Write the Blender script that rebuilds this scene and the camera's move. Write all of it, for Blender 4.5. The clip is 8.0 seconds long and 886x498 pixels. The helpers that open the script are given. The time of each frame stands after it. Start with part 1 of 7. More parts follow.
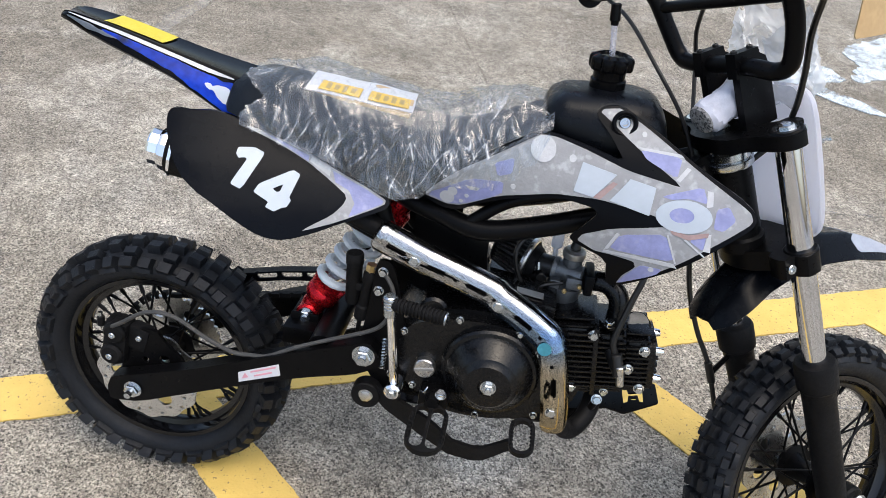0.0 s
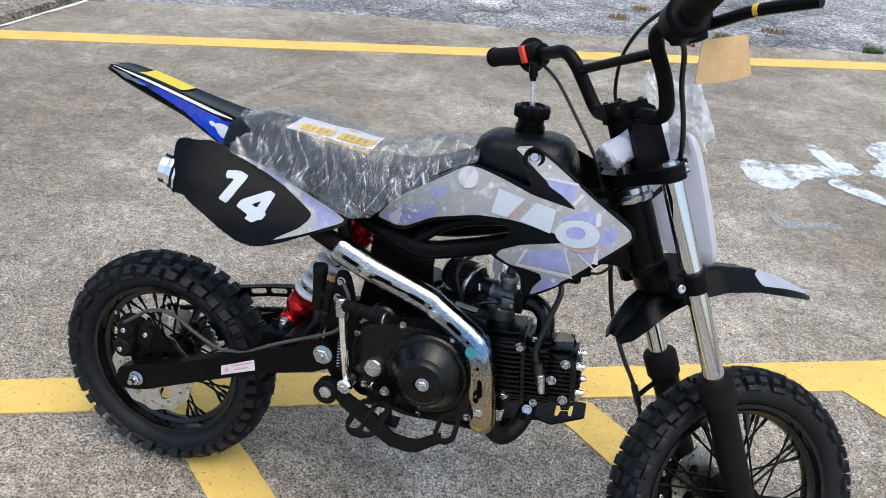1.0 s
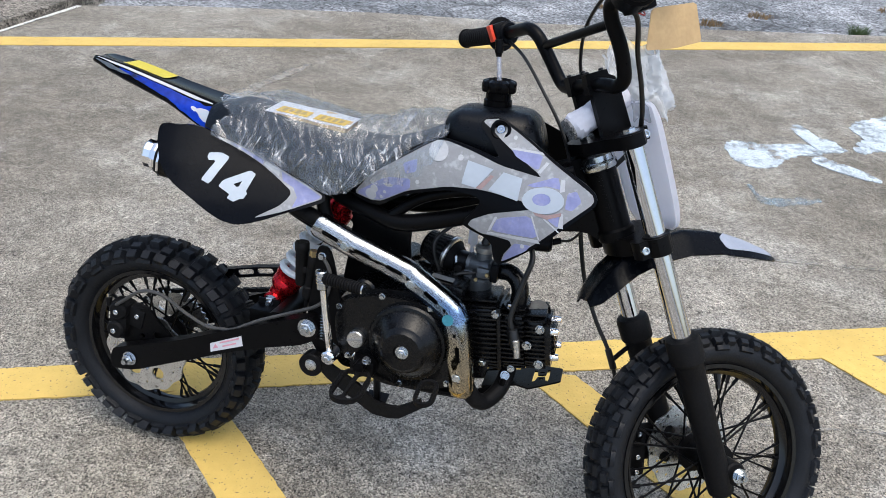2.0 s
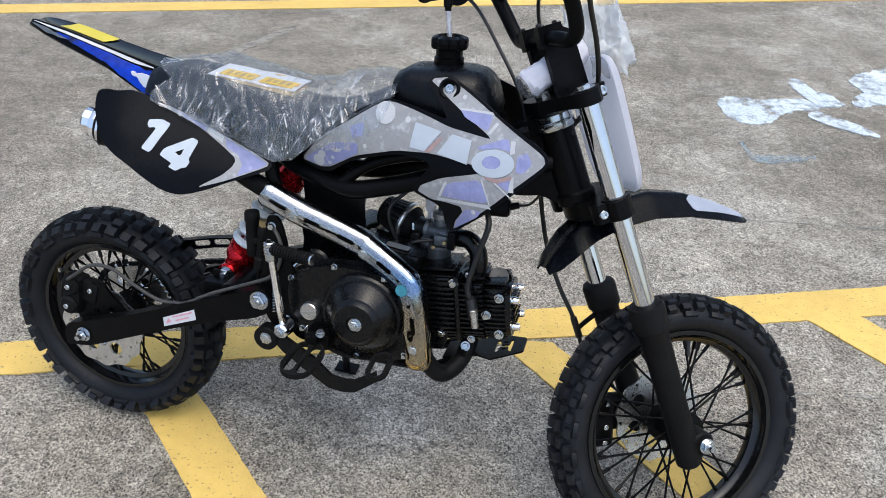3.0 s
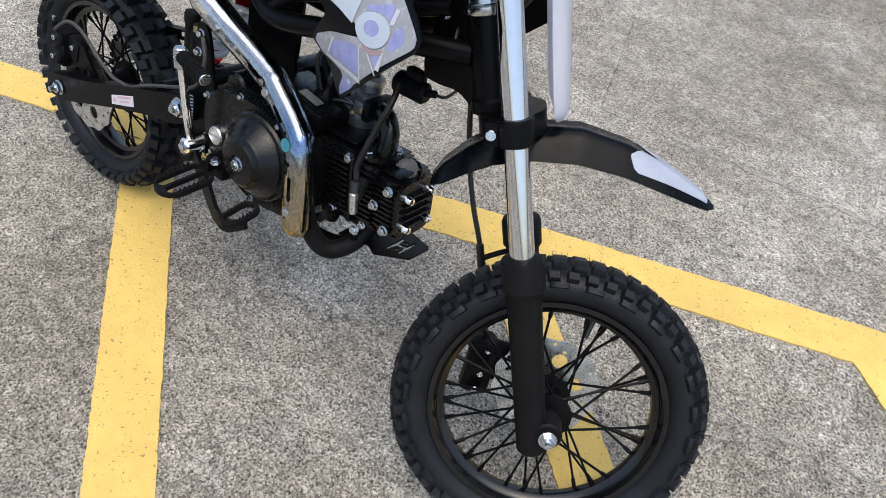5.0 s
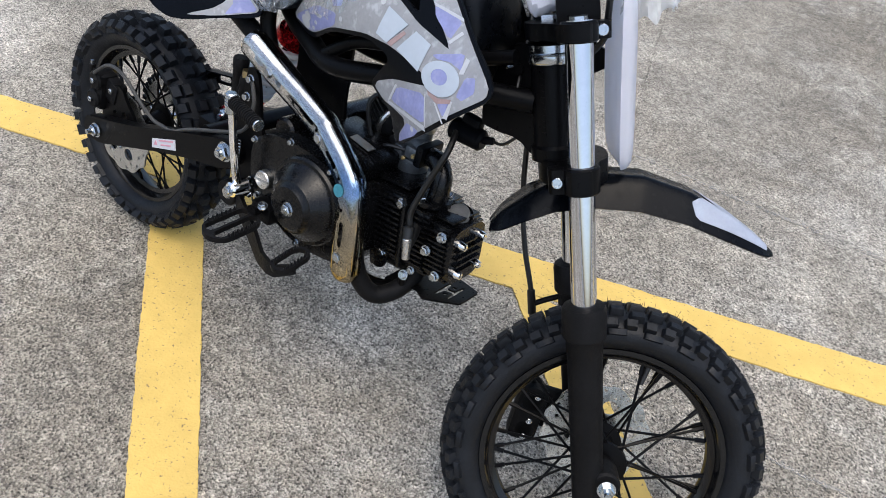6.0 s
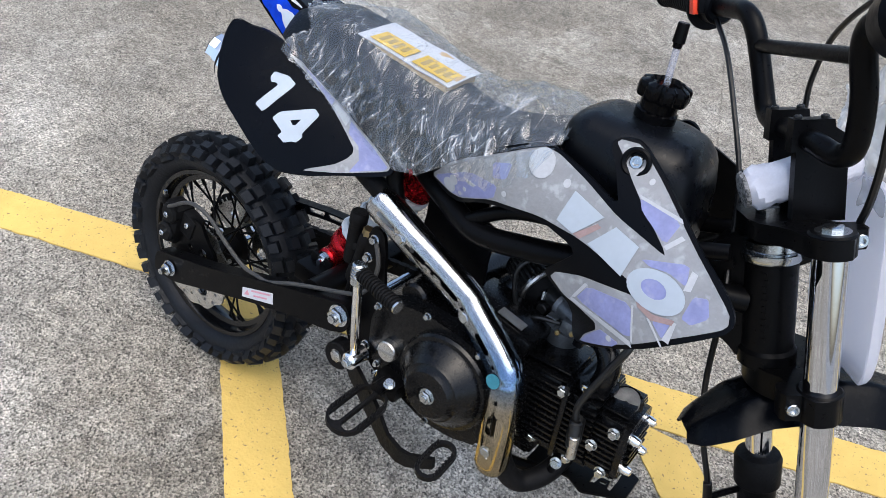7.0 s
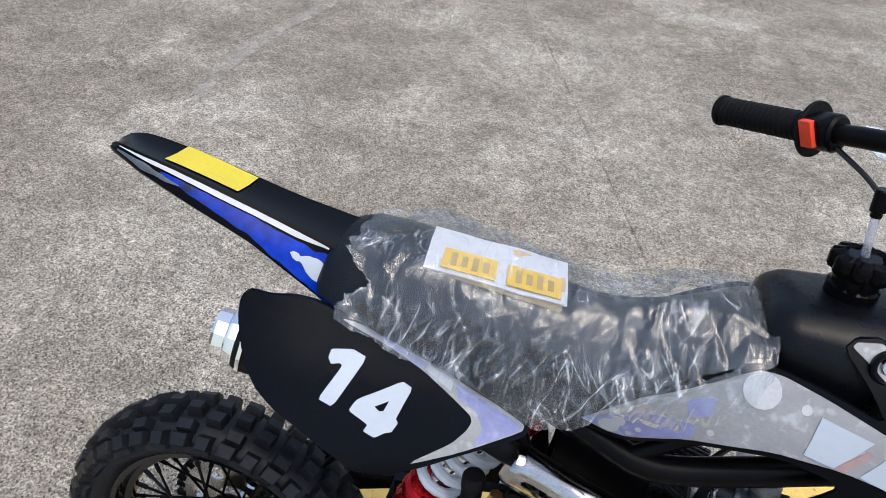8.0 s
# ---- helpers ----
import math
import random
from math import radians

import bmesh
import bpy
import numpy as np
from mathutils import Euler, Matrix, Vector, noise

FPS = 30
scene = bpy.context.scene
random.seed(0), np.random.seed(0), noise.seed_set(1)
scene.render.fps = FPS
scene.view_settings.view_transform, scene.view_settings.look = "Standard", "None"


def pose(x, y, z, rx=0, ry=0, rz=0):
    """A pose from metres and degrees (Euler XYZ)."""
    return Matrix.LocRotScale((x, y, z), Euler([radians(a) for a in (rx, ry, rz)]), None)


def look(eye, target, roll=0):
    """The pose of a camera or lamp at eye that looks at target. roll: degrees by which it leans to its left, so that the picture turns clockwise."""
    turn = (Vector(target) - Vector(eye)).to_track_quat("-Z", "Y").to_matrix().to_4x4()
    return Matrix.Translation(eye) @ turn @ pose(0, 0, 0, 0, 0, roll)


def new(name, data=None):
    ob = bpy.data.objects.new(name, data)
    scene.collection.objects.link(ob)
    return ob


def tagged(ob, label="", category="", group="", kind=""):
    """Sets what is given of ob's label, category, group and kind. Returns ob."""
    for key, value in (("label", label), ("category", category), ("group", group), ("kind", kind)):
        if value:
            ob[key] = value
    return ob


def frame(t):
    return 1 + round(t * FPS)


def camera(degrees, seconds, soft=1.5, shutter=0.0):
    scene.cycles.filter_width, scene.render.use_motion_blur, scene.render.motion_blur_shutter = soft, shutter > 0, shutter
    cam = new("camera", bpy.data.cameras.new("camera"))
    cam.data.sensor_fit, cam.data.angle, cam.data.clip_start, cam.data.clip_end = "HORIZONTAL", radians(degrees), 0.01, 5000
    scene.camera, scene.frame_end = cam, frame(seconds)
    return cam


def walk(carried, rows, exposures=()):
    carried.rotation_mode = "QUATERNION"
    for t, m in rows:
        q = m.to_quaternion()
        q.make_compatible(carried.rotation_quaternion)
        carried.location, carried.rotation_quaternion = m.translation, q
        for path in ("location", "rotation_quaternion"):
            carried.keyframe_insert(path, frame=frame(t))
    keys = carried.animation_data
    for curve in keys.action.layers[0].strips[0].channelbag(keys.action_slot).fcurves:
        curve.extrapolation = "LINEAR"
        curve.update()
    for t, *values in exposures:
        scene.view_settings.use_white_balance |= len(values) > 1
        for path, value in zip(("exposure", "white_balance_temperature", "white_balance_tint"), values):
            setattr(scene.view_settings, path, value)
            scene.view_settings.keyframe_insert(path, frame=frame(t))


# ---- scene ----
cam = camera(60.5, 8.0, 0.6)
SUN, SKY, EXPOSURE = 0.55, 0.125, 1.12
PATH = [
    (0, (0.0011, 0.0471, 1.2401), (0.0011, 1.7024, -0.1166), 6.50),
    (0.2, (0.0304, -0.0016, 1.2629), (-0.0661, 1.6996, -0.0434), 5.94),
    (0.5, (0.1177, -0.0663, 1.2605), (-0.0663, 1.6863, 0.0471), 6.10),
    (1, (0.2322, -0.1605, 1.2637), (-0.0193, 1.6328, 0.1231), 4.70),
    (1.5, (0.2793, -0.2193, 1.2573), (0.0375, 1.5772, 0.1198), 3.40),
    (2.8, (0.3306, -0.1872, 1.2391), (0.0460, 1.5622, 0.0407), 2.00),
    (3, (0.3756, -0.1509, 1.2305), (0.0995, 1.5793, 0.0021), 1.40),
    (3.2, (0.4322, -0.1110, 1.2222), (0.1265, 1.6088, -0.0551), 0.83),
    (3.5, (0.4355, 0.0000, 1.1931), (0.1840, 1.6606, -0.1348), 3.40),
    (3.8, (0.4643, 0.1349, 1.1620), (0.1817, 1.7226, -0.2145), 5.96),
    (4, (0.4954, 0.2022, 1.1588), (0.1477, 1.7462, -0.2814), 7.10),
    (4.2, (0.5513, 0.2378, 1.1591), (0.1039, 1.6945, -0.3030), 7.50),
    (4.5, (0.6869, 0.2322, 1.1652), (0.0920, 1.6029, -0.3659), 8.40),
    (4.7, (0.7843, 0.2108, 1.1845), (0.1102, 1.5087, -0.3788), 8.80),
    (5.8, (0.7832, 0.1380, 1.1952), (0.0310, 1.4606, -0.3092), 9.10),
    (6, (0.7009, 0.1359, 1.1866), (-0.0375, 1.4937, -0.2932), 9.10),
    (6.2, (0.6460, 0.1321, 1.1927), (-0.0818, 1.5042, -0.2751), 9.12),
    (6.5, (0.5564, 0.1295, 1.2198), (-0.1530, 1.5194, -0.2461), 9.20),
    (7, (0.3456, 0.2258, 1.2284), (-0.3595, 1.6243, -0.2301), 9.20),
    (7.2, (0.2465, 0.2851, 1.2446), (-0.4442, 1.6830, -0.2118), 9.07),
    (7.5, (0.1070, 0.3338, 1.2455), (-0.5168, 1.8083, -0.1744), 8.30),
    (7.8, (-0.0597, 0.3883, 1.2500), (-0.4201, 1.9251, -0.1589), 6.33),
    (8, (-0.1434, 0.4109, 1.2498), (-0.2878, 2.0287, -0.1445), 6.30),
]
walk(cam, [(t, look(eye, target, roll)) for t, eye, target, roll in PATH], [(0.0, EXPOSURE + 0.20, 6680, 7), (1.5, EXPOSURE, 6430, 6), (3.0, EXPOSURE, 6300, 6), (4.0, EXPOSURE + 0.03, 6300, 7), (4.5, EXPOSURE + 0.09, 6450, 7), (6.0, EXPOSURE + 0.04, 6380, 7), (7.0, EXPOSURE + 0.08, 6260, 7), (8.0, EXPOSURE + 0.02, 6440, 8)])

# ---- sky and sun: a bright, thinly overcast day ----
world = bpy.data.worlds.new("sky")
scene.world = world
world.use_nodes = True
wn = world.node_tree
sky = wn.nodes.new("ShaderNodeTexSky")
sky.sky_type, sky.sun_disc = "NISHITA", False
sky.sun_elevation, sky.sun_rotation = radians(74), radians(135)
sky.air_density, sky.dust_density, sky.ozone_density = 0.9, 4.0, 0.8
wn.links.new(sky.outputs[0], wn.nodes["Background"].inputs[0])
wn.nodes["Background"].inputs[1].default_value = SKY
sun = new("sun", bpy.data.lights.new("sun", "SUN"))
sun.data.energy, sun.data.angle, sun.data.color = SUN, radians(70), (1.0, 0.99, 0.97)
sun.matrix_world = look((0.9, -0.9, 4.53), (0, 0, 0))


# ---- materials ----
def material(name, color, rough=0.5, metal=0.0, vary=0.12, scale=30.0, bump=0.0, bump_scale=200.0, coat=0.0,
             spots=None, spot_scale=60.0, spot_from=0.6, spot_to=0.7, random_tone=0.0, rough_vary=0.08, shine=0.5):
    """A surface with broad and fine variation of tone and roughness, and a fine relief."""
    m = bpy.data.materials.new(name)
    m.use_nodes = True
    t = m.node_tree
    p = t.nodes["Principled BSDF"]
    p.inputs["Metallic"].default_value = metal
    p.inputs["Coat Weight"].default_value = coat
    p.inputs["Specular IOR Level"].default_value = shine
    p.inputs["Coat Roughness"].default_value = 0.08
    co = t.nodes.new("ShaderNodeTexCoord").outputs["Object"]

    def noise_node(s, detail=4.0):
        n = t.nodes.new("ShaderNodeTexNoise")
        n.inputs["Scale"].default_value, n.inputs["Detail"].default_value = s, detail
        t.links.new(co, n.inputs["Vector"])
        return n.outputs["Fac"]

    def ramp(fac, a, b, lo=0.3, hi=0.7):
        r = t.nodes.new("ShaderNodeMapRange")
        r.inputs["From Min"].default_value, r.inputs["From Max"].default_value = lo, hi
        r.inputs["To Min"].default_value, r.inputs["To Max"].default_value = a, b
        t.links.new(fac, r.inputs["Value"])
        return r.outputs["Result"]

    def mix(fac, a, b, mode="MIX"):
        n = t.nodes.new("ShaderNodeMix")
        n.data_type, n.blend_type = "RGBA", mode
        for sock, v in ((n.inputs["Factor"], fac), (n.inputs["A"], a), (n.inputs["B"], b)):
            if isinstance(v, (tuple, list)):
                sock.default_value = (*v, 1)
            elif isinstance(v, float):
                sock.default_value = v
            else:
                t.links.new(v, sock)
        return n.outputs["Result"]

    broad, fine = noise_node(scale), noise_node(scale * 7, 6.0)
    lo, hi = tuple(c * (1 - vary) for c in color), tuple(min(1, c * (1 + vary)) for c in color)
    col = mix(ramp(broad, 0, 1), lo, hi)
    col = mix(ramp(fine, 0, 0.5), col, tuple(c * (1 - 1.5 * vary) for c in color))
    if spots:
        col = mix(ramp(noise_node(spot_scale, 3.0), 0, 1, spot_from, spot_to), col, spots)
    if random_tone:
        info = t.nodes.new("ShaderNodeObjectInfo")
        col = mix(ramp(info.outputs["Random"], 0.0, random_tone, 0, 1), col, (0.0, 0.0, 0.0))
    t.links.new(col, p.inputs["Base Color"])
    t.links.new(ramp(fine, rough - rough_vary, rough + rough_vary), p.inputs["Roughness"])
    if bump:
        b = t.nodes.new("ShaderNodeBump")
        b.inputs["Strength"].default_value, b.inputs["Distance"].default_value = bump, 0.002
        t.links.new(noise_node(bump_scale, 5.0), b.inputs["Height"])
        t.links.new(b.outputs["Normal"], p.inputs["Normal"])
    m["noise"] = 1
    return m


def ground_material(name, base, light, dark, stain, grit=220.0, dark_from=0.56, crack=0.0, bump=1.0, stain_scale=0.7, far_darken=0.0):
    """Exposed stones in a worn matrix: broad stains, medium mottling, pale and dark grit."""
    m = bpy.data.materials.new(name)
    m.use_nodes = True
    t = m.node_tree
    p = t.nodes["Principled BSDF"]
    co = t.nodes.new("ShaderNodeTexCoord").outputs["Object"]

    def noise_node(s, detail=4.0, rough=0.55):
        n = t.nodes.new("ShaderNodeTexNoise")
        n.inputs["Scale"].default_value, n.inputs["Detail"].default_value, n.inputs["Roughness"].default_value = s, detail, rough
        t.links.new(co, n.inputs["Vector"])
        return n.outputs["Fac"]

    def ramp(fac, a, b, lo, hi):
        r = t.nodes.new("ShaderNodeMapRange")
        r.inputs["From Min"].default_value, r.inputs["From Max"].default_value = lo, hi
        r.inputs["To Min"].default_value, r.inputs["To Max"].default_value = a, b
        t.links.new(fac, r.inputs["Value"])
        return r.outputs["Result"]

    def mix(fac, a, b):
        n = t.nodes.new("ShaderNodeMix")
        n.data_type = "RGBA"
        for sock, v in ((n.inputs["Factor"], fac), (n.inputs["A"], a), (n.inputs["B"], b)):
            if isinstance(v, tuple):
                sock.default_value = (*v, 1)
            else:
                t.links.new(v, sock)
        return n.outputs["Result"]

    cells = t.nodes.new("ShaderNodeTexVoronoi")
    cells.inputs["Scale"].default_value = grit
    t.links.new(co, cells.inputs["Vector"])
    split = t.nodes.new("ShaderNodeSeparateColor")
    t.links.new(cells.outputs["Color"], split.inputs["Color"])
    stone = split.outputs["Red"]
    def times(p, q):
        n = t.nodes.new("ShaderNodeMath")
        n.operation = "MULTIPLY"
        t.links.new(p, n.inputs[0])
        t.links.new(q, n.inputs[1])
        return n.outputs[0]

    col = mix(ramp(noise_node(stain_scale, 8.0, 0.64), 0, 1, 0.41, 0.58), stain, base)
    col = mix(ramp(noise_node(stain_scale * 2.6, 9.0, 0.70), 0, 0.85, 0.50, 0.66), col, light)
    tone = times(ramp(noise_node(5.0, 9.0, 0.74), 1.18, 0.79, 0.38, 0.62), ramp(noise_node(30.0, 8.0, 0.80), 0.76, 1.23, 0.40, 0.60))
    tone = times(tone, ramp(stone, 0.56, 1.46, 0.10, 0.90))
    tone = times(tone, ramp(split.outputs["Green"], 1.06, 0.36, 0.85, 0.92))
    tone = times(tone, ramp(noise_node(grit * 0.7, 3.0, 0.65), 1.06, 0.36, dark_from + 0.01, dark_from + 0.06))
    tone = times(tone, ramp(noise_node(grit * 0.35, 3.0, 0.65), 1.28, 1.0, 0.37, 0.44))
    if far_darken:
        # beyond the row line: darker, with weaker grit contrast, and a ragged border
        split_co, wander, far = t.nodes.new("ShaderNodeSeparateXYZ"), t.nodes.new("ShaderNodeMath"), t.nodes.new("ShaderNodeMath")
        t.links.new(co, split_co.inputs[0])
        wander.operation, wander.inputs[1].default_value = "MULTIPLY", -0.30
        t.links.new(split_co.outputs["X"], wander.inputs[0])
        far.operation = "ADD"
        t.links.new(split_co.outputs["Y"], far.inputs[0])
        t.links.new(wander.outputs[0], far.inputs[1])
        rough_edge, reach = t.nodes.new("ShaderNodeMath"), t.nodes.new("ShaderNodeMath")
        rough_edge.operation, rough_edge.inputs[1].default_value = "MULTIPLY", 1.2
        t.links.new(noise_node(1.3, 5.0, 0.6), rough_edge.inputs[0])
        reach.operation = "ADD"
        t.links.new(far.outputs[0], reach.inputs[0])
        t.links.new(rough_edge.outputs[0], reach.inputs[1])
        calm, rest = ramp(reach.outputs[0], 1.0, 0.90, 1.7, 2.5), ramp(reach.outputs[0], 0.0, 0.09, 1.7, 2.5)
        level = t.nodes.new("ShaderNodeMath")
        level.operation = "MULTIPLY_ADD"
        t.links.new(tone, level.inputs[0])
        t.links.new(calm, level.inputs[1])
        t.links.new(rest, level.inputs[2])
        tone = times(level.outputs[0], ramp(reach.outputs[0], 1.0, 1.0 - far_darken, 1.7, 2.5))
    deep = t.nodes.new("ShaderNodeVectorMath")
    deep.operation = "SCALE"
    t.links.new(col, deep.inputs[0])
    t.links.new(tone, deep.inputs["Scale"])
    col = deep.outputs[0]
    if crack:
        vor = t.nodes.new("ShaderNodeTexVoronoi")
        vor.feature = "DISTANCE_TO_EDGE"
        vor.inputs["Scale"].default_value = crack
        warp = t.nodes.new("ShaderNodeVectorMath")
        warp.operation = "ADD"
        wob = t.nodes.new("ShaderNodeTexNoise")
        wob.inputs["Scale"].default_value = 2.0
        t.links.new(co, wob.inputs["Vector"])
        t.links.new(co, warp.inputs[0])
        t.links.new(wob.outputs["Color"], warp.inputs[1])
        t.links.new(warp.outputs[0], vor.inputs["Vector"])
        col = mix(ramp(vor.outputs["Distance"], 0.9, 0.0, 0.0, 0.012), col, dark)
    t.links.new(col, p.inputs["Base Color"])
    p.inputs["Roughness"].default_value = 0.88
    p.inputs["Specular IOR Level"].default_value = 0.3
    b = t.nodes.new("ShaderNodeBump")
    b.inputs["Strength"].default_value, b.inputs["Distance"].default_value = bump, 0.003
    mixh = t.nodes.new("ShaderNodeMath")
    mixh.operation = "ADD"
    t.links.new(noise_node(150.0, 4.0), mixh.inputs[0])
    t.links.new(cells.outputs["Distance"], mixh.inputs[1])
    t.links.new(mixh.outputs[0], b.inputs["Height"])
    t.links.new(b.outputs["Normal"], p.inputs["Normal"])
    return m


def worn_paint(name, color, bare, wear_from=0.60, wear_to=0.66):
    """Road paint with chips that let the stones show through."""
    return material(name, color, 0.75, vary=0.13, scale=4.0, bump=0.9, bump_scale=160.0, spots=bare, spot_scale=170.0, spot_from=wear_from, spot_to=wear_to)


def film(name, clear_tint, gloss, rough, haze, haze_to, patch_scale=14.0, relief=0.0, relief_scale=60.0, stretch=(1, 1, 1), crease=0.0, lines=0.0):
    """Thin clear plastic: see-through, glossy towards its edges and creases, with some milky haze."""
    m = bpy.data.materials.new(name)
    m.use_nodes = True
    t = m.node_tree
    t.nodes.remove(t.nodes["Principled BSDF"])
    clear, shine, milk = (t.nodes.new(k) for k in ("ShaderNodeBsdfTransparent", "ShaderNodeBsdfGlossy", "ShaderNodeBsdfDiffuse"))
    clear.inputs["Color"].default_value = (*clear_tint, 1)
    shine.inputs["Color"].default_value, shine.inputs["Roughness"].default_value = (0.95, 0.96, 0.98, 1), rough
    milk.inputs["Color"].default_value = (0.72, 0.76, 0.80, 1)
    weight = t.nodes.new("ShaderNodeLayerWeight")
    weight.inputs["Blend"].default_value = 0.35
    edge = t.nodes.new("ShaderNodeMapRange")
    edge.inputs["To Min"].default_value, edge.inputs["To Max"].default_value = gloss, min(1.0, gloss + 0.30)
    t.links.new(weight.outputs["Fresnel"], edge.inputs["Value"])
    co = plain = t.nodes.new("ShaderNodeTexCoord").outputs["Object"]
    n = t.nodes.new("ShaderNodeTexNoise")
    n.inputs["Scale"].default_value, n.inputs["Detail"].default_value, n.inputs["Distortion"].default_value = patch_scale, 6.0, 0.6
    pull = t.nodes.new("ShaderNodeVectorMath")
    pull.operation = "MULTIPLY"
    pull.inputs[1].default_value = stretch
    t.links.new(co, pull.inputs[0])
    co = pull.outputs[0]
    t.links.new(co, n.inputs["Vector"])
    cloud = t.nodes.new("ShaderNodeMapRange")
    cloud.inputs["From Min"].default_value, cloud.inputs["From Max"].default_value = 0.4, 0.7
    cloud.inputs["To Min"].default_value, cloud.inputs["To Max"].default_value = haze, haze_to
    t.links.new(n.outputs["Fac"], cloud.inputs["Value"])
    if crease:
        # sharp folds painted milky white, for their glints as well as their scatter
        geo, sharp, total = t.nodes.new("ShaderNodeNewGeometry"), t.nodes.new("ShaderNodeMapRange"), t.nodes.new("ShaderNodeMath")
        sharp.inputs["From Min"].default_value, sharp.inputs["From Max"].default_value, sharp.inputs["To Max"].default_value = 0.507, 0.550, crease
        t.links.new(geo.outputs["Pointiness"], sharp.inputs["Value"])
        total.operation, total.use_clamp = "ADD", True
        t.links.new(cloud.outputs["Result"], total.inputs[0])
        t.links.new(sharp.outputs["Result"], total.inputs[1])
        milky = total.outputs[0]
    else:
        milky = cloud.outputs["Result"]
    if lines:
        # hard creases: long thin white lines fanning out at several slants, broken up into runs
        # the white paints in glints along the folds, besides the film's own scatter
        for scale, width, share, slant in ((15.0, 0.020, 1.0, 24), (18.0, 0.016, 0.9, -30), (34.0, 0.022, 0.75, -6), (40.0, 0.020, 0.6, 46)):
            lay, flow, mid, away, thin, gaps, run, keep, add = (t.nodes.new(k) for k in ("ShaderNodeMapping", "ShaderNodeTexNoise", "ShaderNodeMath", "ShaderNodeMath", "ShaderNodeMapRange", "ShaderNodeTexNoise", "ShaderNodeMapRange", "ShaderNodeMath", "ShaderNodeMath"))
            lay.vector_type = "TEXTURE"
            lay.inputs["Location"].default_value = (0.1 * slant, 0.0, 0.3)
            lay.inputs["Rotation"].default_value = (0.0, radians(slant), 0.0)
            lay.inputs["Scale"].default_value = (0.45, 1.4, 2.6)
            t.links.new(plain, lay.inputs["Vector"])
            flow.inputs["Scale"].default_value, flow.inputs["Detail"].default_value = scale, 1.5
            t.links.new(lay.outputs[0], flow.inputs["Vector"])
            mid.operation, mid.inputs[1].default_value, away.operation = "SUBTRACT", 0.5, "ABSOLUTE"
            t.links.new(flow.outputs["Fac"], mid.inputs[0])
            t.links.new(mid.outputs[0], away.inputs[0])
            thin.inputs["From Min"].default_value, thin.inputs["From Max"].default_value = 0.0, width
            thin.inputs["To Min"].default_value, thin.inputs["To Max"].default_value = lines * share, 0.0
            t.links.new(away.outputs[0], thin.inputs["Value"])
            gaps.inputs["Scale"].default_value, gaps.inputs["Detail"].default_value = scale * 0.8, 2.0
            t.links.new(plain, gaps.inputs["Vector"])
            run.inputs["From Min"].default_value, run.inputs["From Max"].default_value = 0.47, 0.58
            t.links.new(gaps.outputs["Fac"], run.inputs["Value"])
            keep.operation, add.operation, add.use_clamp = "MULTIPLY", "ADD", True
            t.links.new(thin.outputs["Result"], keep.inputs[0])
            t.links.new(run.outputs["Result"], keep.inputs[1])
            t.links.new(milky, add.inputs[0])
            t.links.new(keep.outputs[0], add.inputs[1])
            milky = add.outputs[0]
    if relief:
        # flat facets between the creases, each tilted its own way
        f, wave, bend = t.nodes.new("ShaderNodeTexVoronoi"), t.nodes.new("ShaderNodeTexNoise"), t.nodes.new("ShaderNodeVectorMath")
        wave.inputs["Scale"].default_value, wave.inputs["Detail"].default_value = relief_scale * 0.4, 2.0
        t.links.new(co, wave.inputs["Vector"])
        bend.operation = "MULTIPLY_ADD"
        bend.inputs[1].default_value = (0.05, 0.05, 0.05)
        t.links.new(wave.outputs["Color"], bend.inputs[0])
        t.links.new(co, bend.inputs[2])
        f.inputs["Scale"].default_value = relief_scale
        t.links.new(bend.outputs[0], f.inputs["Vector"])
        b = t.nodes.new("ShaderNodeBump")
        b.inputs["Strength"].default_value, b.inputs["Distance"].default_value = relief, 0.006
        t.links.new(f.outputs["Distance"], b.inputs["Height"])
        t.links.new(b.outputs["Normal"], shine.inputs["Normal"])
    a, c = t.nodes.new("ShaderNodeMixShader"), t.nodes.new("ShaderNodeMixShader")
    t.links.new(milky, a.inputs["Fac"])
    t.links.new(clear.outputs[0], a.inputs[1])
    t.links.new(milk.outputs[0], a.inputs[2])
    t.links.new(edge.outputs["Result"], c.inputs["Fac"])
    t.links.new(a.outputs[0], c.inputs[1])
    t.links.new(shine.outputs[0], c.inputs[2])
    t.links.new(c.outputs[0], t.nodes["Material Output"].inputs["Surface"])
    return m


